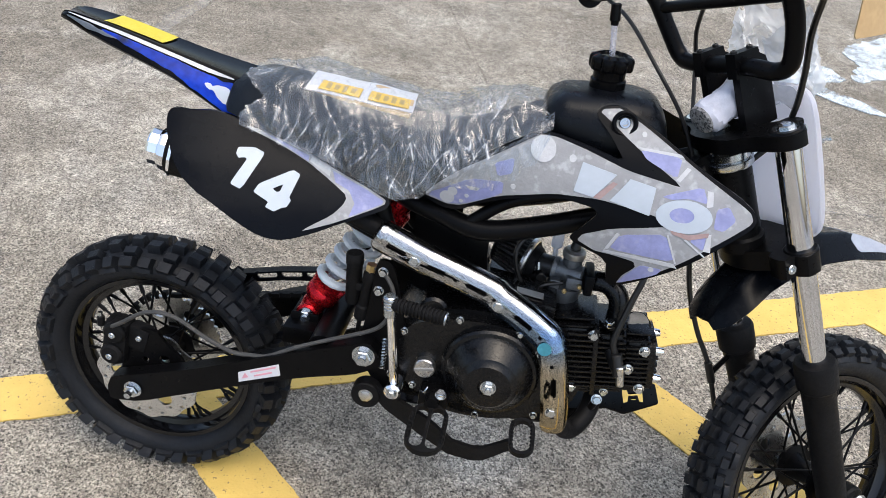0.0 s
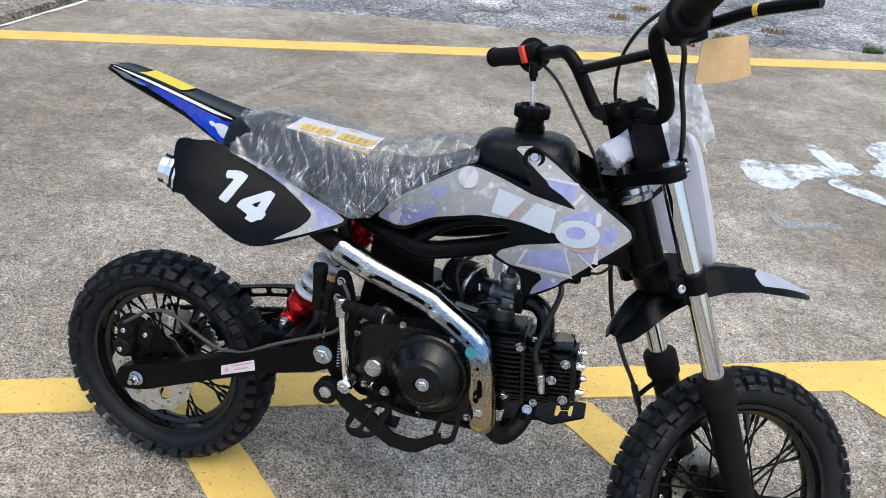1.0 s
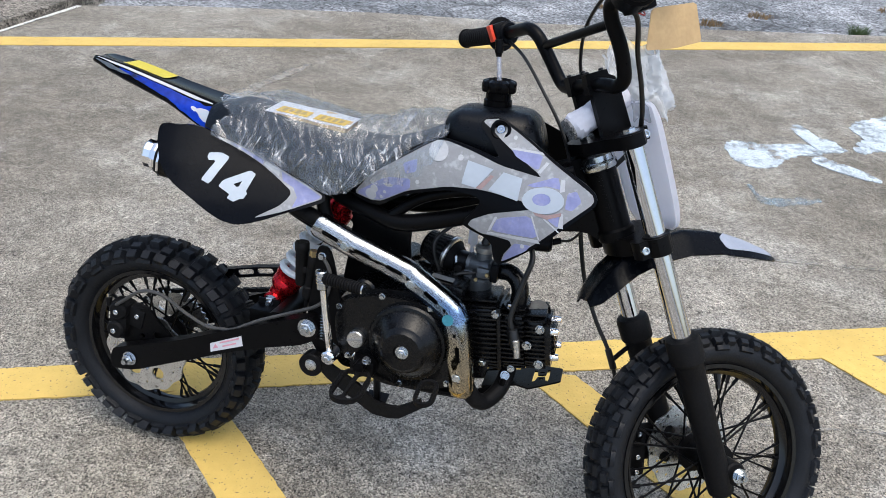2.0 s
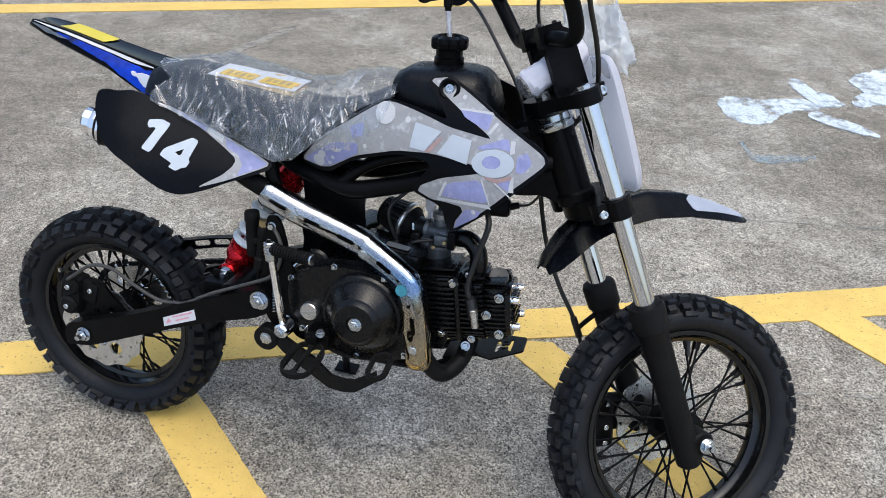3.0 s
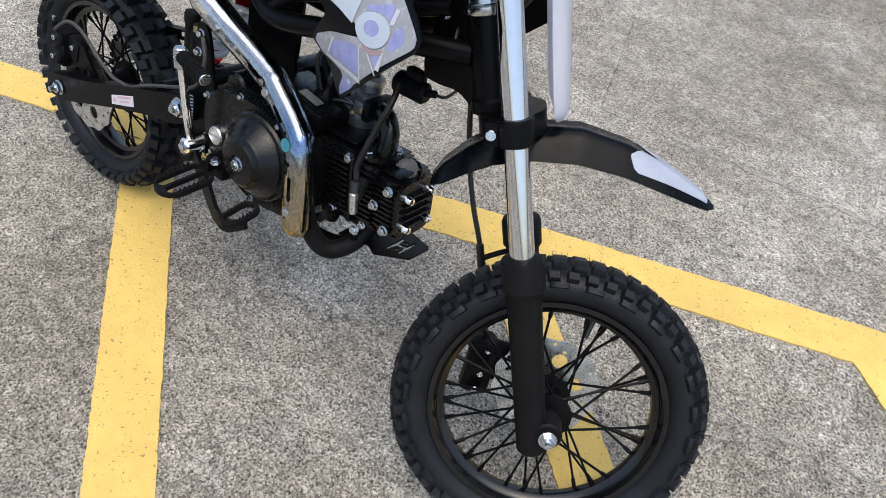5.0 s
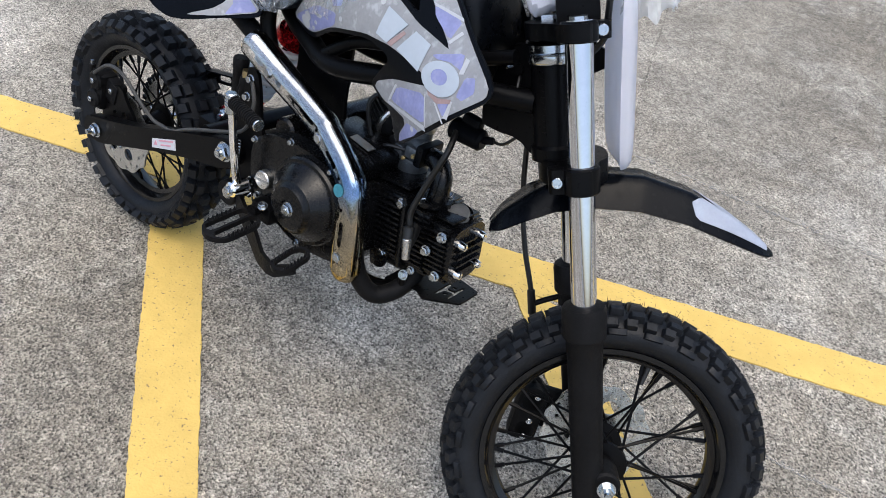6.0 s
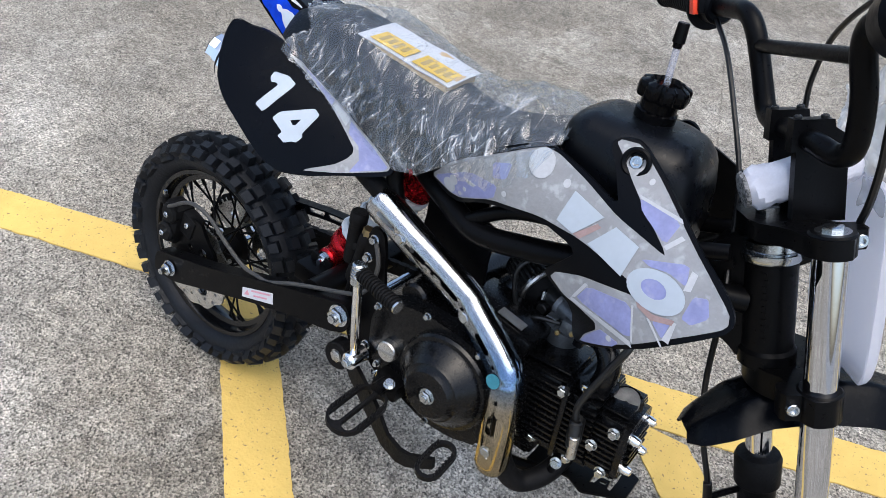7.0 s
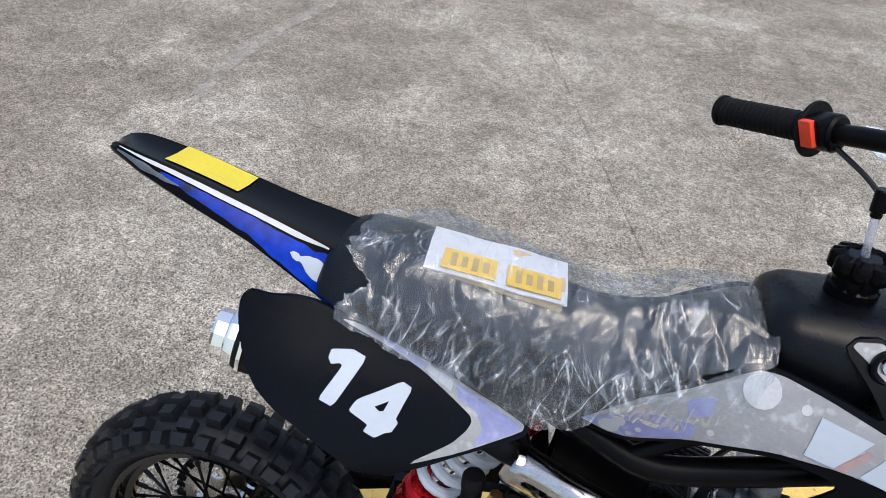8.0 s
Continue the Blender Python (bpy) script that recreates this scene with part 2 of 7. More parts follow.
def sprayed(name, color, patch_from, patch_to, most):
    """Sprayed paint worn through in patches and chips, down to the bare ground."""
    m = material(name, color, 0.8, vary=0.12, scale=6.0, bump=0.9, bump_scale=160.0)
    t = m.node_tree
    co = t.nodes.new("ShaderNodeTexCoord").outputs["Object"]
    kept = None
    for scale, detail, lo, hi in ((9.0, 6.0, patch_from, patch_to), (150.0, 4.0, 0.60, 0.50)):
        n, r = t.nodes.new("ShaderNodeTexNoise"), t.nodes.new("ShaderNodeMapRange")
        n.inputs["Scale"].default_value, n.inputs["Detail"].default_value, n.inputs["Roughness"].default_value = scale, detail, 0.7
        t.links.new(co, n.inputs["Vector"])
        t.links.new(n.outputs["Fac"], r.inputs["Value"])
        r.inputs["From Min"].default_value, r.inputs["From Max"].default_value, r.inputs["To Max"].default_value = lo, hi, most
        if kept is None:
            kept = r.outputs["Result"]
        else:
            both = t.nodes.new("ShaderNodeMath")
            both.operation = "MULTIPLY"
            t.links.new(kept, both.inputs[0])
            t.links.new(r.outputs["Result"], both.inputs[1])
            kept = both.outputs[0]
    t.links.new(kept, t.nodes["Principled BSDF"].inputs["Alpha"])
    return m


CONCRETE = ground_material("aggregate_concrete", (0.318, 0.293, 0.248), (0.455, 0.430, 0.380), (0.060, 0.056, 0.052), (0.226, 0.203, 0.165), grit=300.0, stain_scale=0.6, far_darken=0.10)
ASPHALT = ground_material("weathered_asphalt", (0.24, 0.25, 0.26), (0.42, 0.43, 0.45), (0.05, 0.052, 0.055), (0.13, 0.14, 0.15), grit=90.0, crack=0.5, stain_scale=0.5)
SOIL = ground_material("damp_soil", (0.10, 0.082, 0.06), (0.2, 0.17, 0.13), (0.03, 0.026, 0.02), (0.06, 0.05, 0.04), grit=60.0)
KERB = ground_material("stained_kerb", (0.20, 0.18, 0.15), (0.3, 0.27, 0.23), (0.05, 0.045, 0.04), (0.09, 0.08, 0.065), grit=120.0, stain_scale=3.0)
YELLOW = worn_paint("yellow_road_paint", (0.64, 0.445, 0.118), (0.20, 0.145, 0.065), 0.64, 0.70)
WHITE_SPRAY = sprayed("white_spray_paint", (0.62, 0.70, 0.75), 0.63, 0.48, 0.98)
BLUE_SPRAY = sprayed("faded_blue_spray", (0.34, 0.44, 0.50), 0.60, 0.42, 0.72)
# white for the light caught along the kerb edge, put in as colour
EDGE_GLINT = worn_paint("kerb_edge_glint", (0.75, 0.75, 0.72), (0.27, 0.25, 0.22), 0.56, 0.62)

BLACK_PLASTIC = material("black_plastic", (0.0022, 0.0027, 0.0040), 0.35, vary=0.2, scale=12.0, bump=0.10, bump_scale=900.0, shine=0.085)
TANK_PLASTIC = material("satin_tank_plastic", (0.0024, 0.0030, 0.0044), 0.30, vary=0.2, scale=10.0, bump=0.10, bump_scale=700.0, shine=0.18)
FENDER_PLASTIC = material("semi_gloss_fender_plastic", (0.0022, 0.0028, 0.0042), 0.24, vary=0.2, scale=12.0, bump=0.06, bump_scale=700.0, shine=0.085)
GLOSS_BLACK = material("gloss_black_plastic", (0.0025, 0.0025, 0.003), 0.12, vary=0.2, scale=9.0, shine=0.08)
BLACK_PAINT = material("black_frame_paint", (0.003, 0.003, 0.0034), 0.34, vary=0.25, scale=25.0, bump=0.08, bump_scale=400.0, shine=0.09)
ENGINE_BLACK = material("black_engine_paint", (0.0030, 0.0031, 0.0036), 0.24, vary=0.3, scale=40.0, bump=0.08, bump_scale=500.0, shine=0.28)
MATTE_PIPE = material("matte_black_pipe", (0.007, 0.007, 0.0075), 0.52, vary=0.3, scale=30.0, bump=0.2, bump_scale=350.0, shine=0.09)
FILTER_MESH = material("dark_filter_gauze", (0.045, 0.045, 0.046), 0.30, 0.6, vary=0.3, scale=60.0, bump=0.5, bump_scale=900.0)
RUBBER = material("tyre_rubber", (0.0085, 0.0100, 0.0130), 0.48, vary=0.30, scale=22.0, bump=0.3, bump_scale=260.0, shine=0.22)
RIM_PAINT = material("gloss_black_rim_paint", (0.004, 0.004, 0.0045), 0.17, vary=0.3, scale=14.0, shine=0.42)
PANEL_PLASTIC = material("semi_gloss_panel_plastic", (0.0020, 0.0026, 0.0042), 0.20, vary=0.2, scale=9.0, bump=0.08, bump_scale=40.0, shine=0.10)
GRIP_RUBBER = material("grip_rubber", (0.007, 0.007, 0.0075), 0.6, vary=0.2, scale=40.0, bump=0.4, bump_scale=600.0, shine=0.09)
CABLE = material("cable_sheath", (0.005, 0.005, 0.005), 0.42, vary=0.2, scale=60.0)
HOSE = material("dusty_rubber_hose", (0.045, 0.044, 0.042), 0.55, vary=0.2, scale=60.0, bump=0.2, bump_scale=500.0)
CHROME = material("chrome_plate", (0.93, 0.93, 0.93), 0.05, 1.0, vary=0.03, scale=20.0, rough_vary=0.03)
SHIELD_CHROME = material("heat_tinted_shield_chrome", (0.76, 0.76, 0.76), 0.08, 1.0, vary=0.04, scale=20.0, rough_vary=0.03)


def heat_tint(m):
    """Blue round the bend and straw below it, as heated chrome turns."""
    t = m.node_tree
    p = t.nodes["Principled BSDF"]
    plain = p.inputs["Base Color"].links[0].from_socket
    co = t.nodes.new("ShaderNodeTexCoord").outputs["Object"]
    split, ripple = t.nodes.new("ShaderNodeSeparateXYZ"), t.nodes.new("ShaderNodeTexNoise")
    ripple.inputs["Scale"].default_value = 30.0
    t.links.new(co, split.inputs[0])
    t.links.new(co, ripple.inputs["Vector"])
    wob, shift = t.nodes.new("ShaderNodeMath"), t.nodes.new("ShaderNodeMath")
    wob.operation, wob.inputs[1].default_value = "MULTIPLY", 0.03
    t.links.new(ripple.outputs["Fac"], wob.inputs[0])
    shift.operation = "ADD"
    t.links.new(split.outputs["Z"], shift.inputs[0])
    t.links.new(wob.outputs[0], shift.inputs[1])
    ramp = t.nodes.new("ShaderNodeValToRGB")
    stops = ((0.30, (0.86, 0.72, 0.46)), (0.425, (0.90, 0.82, 0.66)), (0.455, (0.62, 0.72, 0.86)), (0.478, (0.42, 0.62, 0.90)), (0.500, (0.74, 0.82, 0.92)), (0.530, (1.0, 1.0, 1.0)))
    while len(ramp.color_ramp.elements) < len(stops):
        ramp.color_ramp.elements.new(0.5)
    for e, (at, c) in zip(ramp.color_ramp.elements, stops):
        e.position, e.color = at, (*c, 1)
    t.links.new(shift.outputs[0], ramp.inputs["Fac"])
    tint = t.nodes.new("ShaderNodeMix")
    tint.data_type, tint.blend_type = "RGBA", "MULTIPLY"
    tint.inputs["Factor"].default_value = 1.0
    t.links.new(plain, tint.inputs["A"])
    t.links.new(ramp.outputs["Color"], tint.inputs["B"])
    t.links.new(tint.outputs["Result"], p.inputs["Base Color"])


heat_tint(SHIELD_CHROME)
STANCHION = material("hard_chrome_tube", (0.66, 0.67, 0.69), 0.05, 1.0, vary=0.04, scale=60.0, rough_vary=0.02)
BADGE_TEAL = material("teal_badge", (0.06, 0.27, 0.36), 0.25, 0.4, vary=0.25, scale=30.0, rough_vary=0.03)
ZINC = material("zinc_fastener", (0.52, 0.55, 0.57), 0.20, 1.0, vary=0.08, scale=120.0)
STEEL = material("brushed_steel", (0.62, 0.61, 0.59), 0.3, 1.0, vary=0.08, scale=80.0)
BRASS = material("brass_fitting", (0.50, 0.40, 0.22), 0.35, 1.0, vary=0.15, scale=90.0)
ALLOY = material("cast_alloy", (0.42, 0.42, 0.41), 0.42, 0.9, vary=0.15, scale=60.0, bump=0.4, bump_scale=500.0)
GREY_CAP = material("grey_cap_alloy", (0.20, 0.20, 0.195), 0.5, 0.6, vary=0.15, scale=60.0, bump=0.3, bump_scale=500.0)
DARK_ALLOY = material("dark_cast_alloy", (0.15, 0.165, 0.18), 0.40, 0.75, vary=0.25, scale=60.0, bump=0.4, bump_scale=400.0)
RED_ANODISED = material("red_anodised", (0.55, 0.012, 0.02), 0.25, 0.85, vary=0.15, scale=40.0)
RED_PLASTIC = material("red_switch_plastic", (0.75, 0.05, 0.012), 0.4, vary=0.08, scale=80.0)
WHITE_SPRING = material("white_spring_coat", (0.72, 0.76, 0.80), 0.3, vary=0.08, scale=60.0)
WHITE_PLASTIC = material("milky_white_plastic", (0.74, 0.75, 0.80), 0.38, vary=0.03, scale=12.0)


def let_through(m, color, share):
    """Lets part of the light pass through a thin milky sheet."""
    t = m.node_tree
    thin, both = t.nodes.new("ShaderNodeBsdfTranslucent"), t.nodes.new("ShaderNodeMixShader")
    thin.inputs["Color"].default_value, both.inputs["Fac"].default_value = (*color, 1), share
    t.links.new(t.nodes["Principled BSDF"].outputs[0], both.inputs[1])
    t.links.new(thin.outputs[0], both.inputs[2])
    t.links.new(both.outputs[0], t.nodes["Material Output"].inputs["Surface"])


let_through(WHITE_PLASTIC, (0.88, 0.89, 0.94), 0.62)
WHITE_DECAL = material("white_decal", (0.41, 0.46, 0.52), 0.4, vary=0.05, scale=20.0)
GREY_DECAL = material("grey_decal_film", (0.285, 0.290, 0.300), 0.5, vary=0.13, scale=26.0, bump=0.25, bump_scale=240.0, spots=(0.40, 0.41, 0.43), spot_scale=75.0, spot_from=0.55, spot_to=0.72)
BLUE_DECAL = material("lilac_blue_decal_film", (0.245, 0.265, 0.48), 0.5, vary=0.16, scale=30.0, bump=0.25, bump_scale=240.0, spots=(0.30, 0.31, 0.48), spot_scale=80.0, spot_from=0.55, spot_to=0.72)
RUST_DECAL = material("faded_rust_decal_film", (0.33, 0.23, 0.22), 0.5, vary=0.15, scale=40.0)
LILAC_DECAL = material("pale_lilac_decal_film", (0.31, 0.34, 0.41), 0.45, vary=0.12, scale=30.0, bump=0.2, bump_scale=240.0)
PALE_DECAL = material("pale_grey_decal_film", (0.47, 0.48, 0.50), 0.5, vary=0.1, scale=30.0, bump=0.2, bump_scale=240.0)
ROYAL_BLUE = material("royal_blue_decal", (0.003, 0.034, 0.40), 0.20, vary=0.5, scale=14.0, shine=0.18, spots=(0.012, 0.018, 0.06), spot_scale=24.0, spot_from=0.52, spot_to=0.66)
YELLOW_STICKER = material("yellow_sticker", (0.56, 0.46, 0.03), 0.45, vary=0.06, scale=30.0)
LABEL_WHITE = material("white_paper_label", (0.57, 0.58, 0.62), 0.55, vary=0.05, scale=50.0)
LABEL_YELLOW = material("yellow_paper_label", (0.70, 0.45, 0.03), 0.55, vary=0.06, scale=50.0)
LABEL_PINK = material("pink_print", (0.62, 0.30, 0.36), 0.6, vary=0.1, scale=90.0)
PRINT_GREY = material("grey_print", (0.42, 0.29, 0.06), 0.6, vary=0.1, scale=90.0)
CARTON = material("tan_carton", (0.52, 0.36, 0.18), 0.75, vary=0.12, scale=25.0, bump=0.15, bump_scale=150.0)
SEAT_VINYL = material("charcoal_seat_vinyl", (0.0075, 0.0105, 0.0155), 0.45, vary=0.2, scale=20.0, bump=0.35, bump_scale=700.0, shine=0.09)
FOAM = material("white_foam_wrap", (0.66, 0.66, 0.72), 0.7, vary=0.08, scale=60.0, bump=0.6, bump_scale=120.0)
FOAM_END = material("grey_foam_core", (0.34, 0.33, 0.32), 0.8, vary=0.4, scale=180.0, bump=0.9, bump_scale=200.0, spots=(0.05, 0.05, 0.05), spot_scale=260.0, spot_from=0.50, spot_to=0.60)
GREEN_LEAF = material("grass_green", (0.06, 0.10, 0.025), 0.6, vary=0.3, scale=30.0)
DRY_LEAF = material("dry_grass", (0.26, 0.17, 0.08), 0.7, vary=0.3, scale=30.0)
RED_WIRE = material("red_wire", (0.5, 0.02, 0.02), 0.45)
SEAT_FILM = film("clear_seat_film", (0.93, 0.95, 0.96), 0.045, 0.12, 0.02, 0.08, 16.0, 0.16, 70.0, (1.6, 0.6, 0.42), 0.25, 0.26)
BUBBLE_FILM = film("bubble_wrap_film", (0.95, 0.96, 0.96), 0.03, 0.3, 0.34, 0.46, 30.0, 0.8, 90.0)
CLEAR_TUBE = film("clear_hose", (0.86, 0.84, 0.92), 0.10, 0.10, 0.25, 0.35, 40.0)


# ---- shapes ----
def sharpen(bm, degrees=35):
    for f in bm.faces:
        f.smooth = True
    for e in bm.edges:
        if len(e.link_faces) == 2 and e.calc_face_angle(0) > radians(degrees):
            e.smooth = False


def mesh_of(name, bm, mat, degrees=35):
    bmesh.ops.recalc_face_normals(bm, faces=bm.faces[:])
    sharpen(bm, degrees)
    me = bpy.data.meshes.new(name)
    bm.to_mesh(me)
    bm.free()
    me.materials.append(mat)
    return me


def part(name, bm, mat, parent, label="", degrees=35):
    ob = new(name, mesh_of(name, bm, mat, degrees))
    ob.parent = parent
    return tagged(ob, label)


def thing(name, bm, mat, m, label, category, group="", degrees=35):
    """A top-level thing whose mesh is given in the frame m; its origin is put at the middle of its base."""
    xs, ys, zs = zip(*(v.co for v in bm.verts))
    o = Vector(((min(xs) + max(xs)) / 2, (min(ys) + max(ys)) / 2, min(zs)))
    bm.transform(Matrix.Translation(-o))
    ob = new(name, mesh_of(name, bm, mat, degrees))
    ob.matrix_world = m @ Matrix.Translation(o)
    return tagged(ob, label, category, group)


def flat(name, bm, mat, label, category, kind="", group=""):
    ob = new(name, mesh_of(name, bm, mat))
    return tagged(ob, label, category, group, kind)


def curve_points(pts, steps=6):
    """A smooth line through the points (Catmull-Rom)."""
    p = [Vector(q) for q in pts]
    p = [2 * p[0] - p[1]] + p + [2 * p[-1] - p[-2]]
    out = []
    for i in range(1, len(p) - 2):
        a, b, c, d = p[i - 1:i + 3]
        for k in range(steps):
            s = k / steps
            out.append(0.5 * (2 * b + (c - a) * s + (2 * a - 5 * b + 4 * c - d) * s * s + (3 * b - a - 3 * c + d) * s ** 3))
    return out + [p[-2]]


def tube(bm, pts, r, seg=10, steps=6, flatten=1.0):
    """A round bar along the points; r is one radius, or one at each end."""
    line = curve_points(pts, steps) if steps > 1 else [Vector(q) for q in pts]
    r0, r1 = (r, r) if isinstance(r, (int, float)) else r
    side = None
    rings = []
    for i, q in enumerate(line):
        d = (line[min(i + 1, len(line) - 1)] - line[max(i - 1, 0)]).normalized()
        if side is None:
            side = d.orthogonal().normalized()
        side = (side - d * side.dot(d)).normalized()
        up = d.cross(side)
        rad = r0 + (r1 - r0) * i / (len(line) - 1)
        rings.append([bm.verts.new(q + rad * (math.cos(a) * side + flatten * math.sin(a) * up)) for a in (2 * math.pi * k / seg for k in range(seg))])
    for a, b in zip(rings, rings[1:]):
        for k in range(seg):
            bm.faces.new((a[k], a[(k + 1) % seg], b[(k + 1) % seg], b[k]))
    bm.faces.new(rings[0][::-1])
    bm.faces.new(rings[-1])
    return bm


def lathe(bm, profile, m=None, seg=32, lobes=0, lobe_depth=0.0):
    """Turns a profile of (radius, height) round z, then places it by m. Radius 0 closes an end."""
    m = m or Matrix()
    rings = []
    for r, h in profile:
        if r <= 1e-6:
            rings.append([bm.verts.new(m @ Vector((0, 0, h)))])
        else:
            ring = []
            for k in range(seg):
                a = 2 * math.pi * k / seg
                q = r * (1 - lobe_depth * (0.5 + 0.5 * math.cos(lobes * a)) ** 3) if lobes else r
                ring.append(bm.verts.new(m @ Vector((q * math.cos(a), q * math.sin(a), h))))
            rings.append(ring)
    for a, b in zip(rings, rings[1:]):
        for k in range(seg):
            j = (k + 1) % seg
            if len(a) == 1 and len(b) > 1:
                bm.faces.new((a[0], b[k], b[j]))
            elif len(b) == 1 and len(a) > 1:
                bm.faces.new((a[k], b[0], a[j]))
            elif len(a) > 1:
                bm.faces.new((a[k], b[k], b[j], a[j]))
    return bm


def aim(p, d):
    """A frame at p whose z points along d."""
    return Matrix.Translation(p) @ Vector(d).to_track_quat("Z", "Y").to_matrix().to_4x4()


def rod(bm, p0, p1, r0, r1=None, seg=14, bevel=0.0):
    p0, p1 = Vector(p0), Vector(p1)
    r1 = r0 if r1 is None else r1
    h = (p1 - p0).length
    b = min(bevel, h / 3)
    prof = [(0, 0), (r0 - b, 0), (r0, b), (r1, h - b), (r1 - b, h), (0, h)] if b else [(0, 0), (r0, 0), (r1, h), (0, h)]
    return lathe(bm, prof, aim(p0, p1 - p0), seg)


def block(bm, centre, size, m=None, bevel=0.003):
    made = bmesh.ops.create_cube(bm, size=1.0, matrix=Matrix.Translation(centre) @ (m or Matrix()) @ Matrix.Diagonal((*size, 1)))
    if bevel:
        edges = list({e for v in made["verts"] for e in v.link_edges})
        bmesh.ops.bevel(bm, geom=edges, offset=bevel, segments=2, profile=0.6, affect="EDGES")
    return bm


def rounded(outline, times=1, cut=0.22):
    """Cuts the corners of a closed outline."""
    for _ in range(times):
        out = []
        for i, (x, z) in enumerate(outline):
            u, w = outline[(i + 1) % len(outline)]
            out += [(x + cut * (u - x), z + cut * (w - z)), (u - cut * (u - x), w - cut * (w - z))]
        outline = out
    return outline


def disc_outline(cx, cz, r, n=24, wave=0.0, waves=0):
    return [(cx + (r + wave * math.cos(waves * a)) * math.cos(a), cz + (r + wave * math.cos(waves * a)) * math.sin(a)) for a in (2 * math.pi * k / n for k in range(n))]


def slot(cx, cz, length, width, angle=0.0, n=5):
    pts = []
    for s in (1, -1):
        for k in range(n + 1):
            a = -math.pi / 2 + math.pi * k / n
            x, z = s * (length / 2 - width / 2 + width / 2 * math.cos(a)), s * width / 2 * math.sin(a)
            pts.append((cx + x * math.cos(angle) - z * math.sin(angle), cz + x * math.sin(angle) + z * math.cos(angle)))
    return pts


def sheet(bm, outline, y, thick, holes=(), step=0.0, m=None):
    """A plate cut to an outline in x and z, with holes; y is a number or a function of x and z, and the plate is thick towards +y.
    step slices it finely, so that it can follow a curved y."""
    tmp = bmesh.new()
    for loop in (outline, *holes):
        vs = [tmp.verts.new((x, 0, z)) for x, z in loop]
        for i, v in enumerate(vs):
            tmp.edges.new((v, vs[(i + 1) % len(vs)]))
    bmesh.ops.triangle_fill(tmp, use_beauty=True, use_dissolve=False, edges=tmp.edges[:], normal=(0, -1, 0))
    if step:
        xs, zs = [v.co.x for v in tmp.verts], [v.co.z for v in tmp.verts]
        for axis, lo, hi in ((0, min(xs), max(xs)), (2, min(zs), max(zs))):
            k = math.floor(lo / step) + 1
            while k * step < hi:
                co, no = Vector((0, 0, 0)), Vector((0, 0, 0))
                co[axis], no[axis] = k * step, 1
                bmesh.ops.bisect_plane(tmp, geom=tmp.verts[:] + tmp.edges[:] + tmp.faces[:], plane_co=co, plane_no=no, dist=1e-5)
                k += 1
    place = y if callable(y) else (lambda x, z: y)
    m = m or Matrix()
    tmp.verts.index_update()
    front = [bm.verts.new(m @ Vector((v.co.x, place(v.co.x, v.co.z), v.co.z))) for v in tmp.verts]
    back = [bm.verts.new(m @ Vector((v.co.x, place(v.co.x, v.co.z) + thick, v.co.z))) for v in tmp.verts]
    for f in tmp.faces:
        ids = [v.index for v in f.verts]
        bm.faces.new([front[i] for i in ids])
        bm.faces.new([back[i] for i in reversed(ids)])
    for e in tmp.edges:
        if len(e.link_faces) == 1:
            a, b = e.verts[0].index, e.verts[1].index
            bm.faces.new((front[a], front[b], back[b], back[a]))
    tmp.free()
    return bm


def loft(bm, rings, close_ends=True):
    rows = [[bm.verts.new(q) for q in ring] for ring in rings]
    n = len(rows[0])
    for a, b in zip(rows, rows[1:]):
        for k in range(n):
            bm.faces.new((a[k], a[(k + 1) % n], b[(k + 1) % n], b[k]))
    if close_ends:
        bm.faces.new(rows[0][::-1])
        bm.faces.new(rows[-1])
    return bm


def along(table, x):
    """Looks x up in rows of (x, value, value, ...), smoothly."""
    for a, b in zip(table, table[1:]):
        if x <= b[0]:
            s = (x - a[0]) / (b[0] - a[0])
            s = max(0.0, s)
            return [p + (q - p) * s for p, q in zip(a[1:], b[1:])]
    return list(table[-1][1:])


def bolt(bm, p, d, r=0.007, h=0.006, washer=True, stud=0.0):
    """A hexagon head on a washer, pointing along d."""
    m = aim(p, d)
    if washer:
        lathe(bm, [(0, 0), (r * 1.4, 0), (r * 1.4, 0.0012), (0, 0.0012)], m, 16)
    lathe(bm, [(0, 0.0012), (r * 1.12, 0.0012), (r * 1.12, h * 0.85), (r * 0.95, h), (0, h)], m, 6)
    if stud:
        lathe(bm, [(0, h), (r * 0.55, h), (r * 0.5, h + stud), (0, h + stud)], m, 10)
    return bm


def socket_bolt(bm, p, d, r=0.007, h=0.008):
    lathe(bm, [(0, 0), (r, 0), (r, h - 0.001), (r - 0.001, h), (r * 0.55, h), (r * 0.5, h * 0.45), (0, h * 0.45)], aim(p, d), 14)
    return bm


def B():
    return bmesh.new()


# ---- ground ----
def ground_sheet():
    bm = B()
    n, size = 24, 600.0
    bmesh.ops.create_grid(bm, x_segments=n, y_segments=n, size=size / 2)
    bm.transform(Matrix.Translation((0, 0, -0.05)))
    return flat("ground", bm, ASPHALT, "weathered grey asphalt with cracks and dry weeds", "asphalt", "structure")


def slab(name, corners, z0, z1, mat, label, category):
    bm = B()
    low, top = [bm.verts.new((x, y, z0)) for x, y in corners], [bm.verts.new((x, y, z1)) for x, y in corners]
    bm.faces.new(top)
    bm.faces.new(low[::-1])
    for i in range(len(corners)):
        j = (i + 1) % len(corners)
        bm.faces.new((low[i], low[j], top[j], top[i]))
    return flat(name, bm, mat, label, category, "structure")


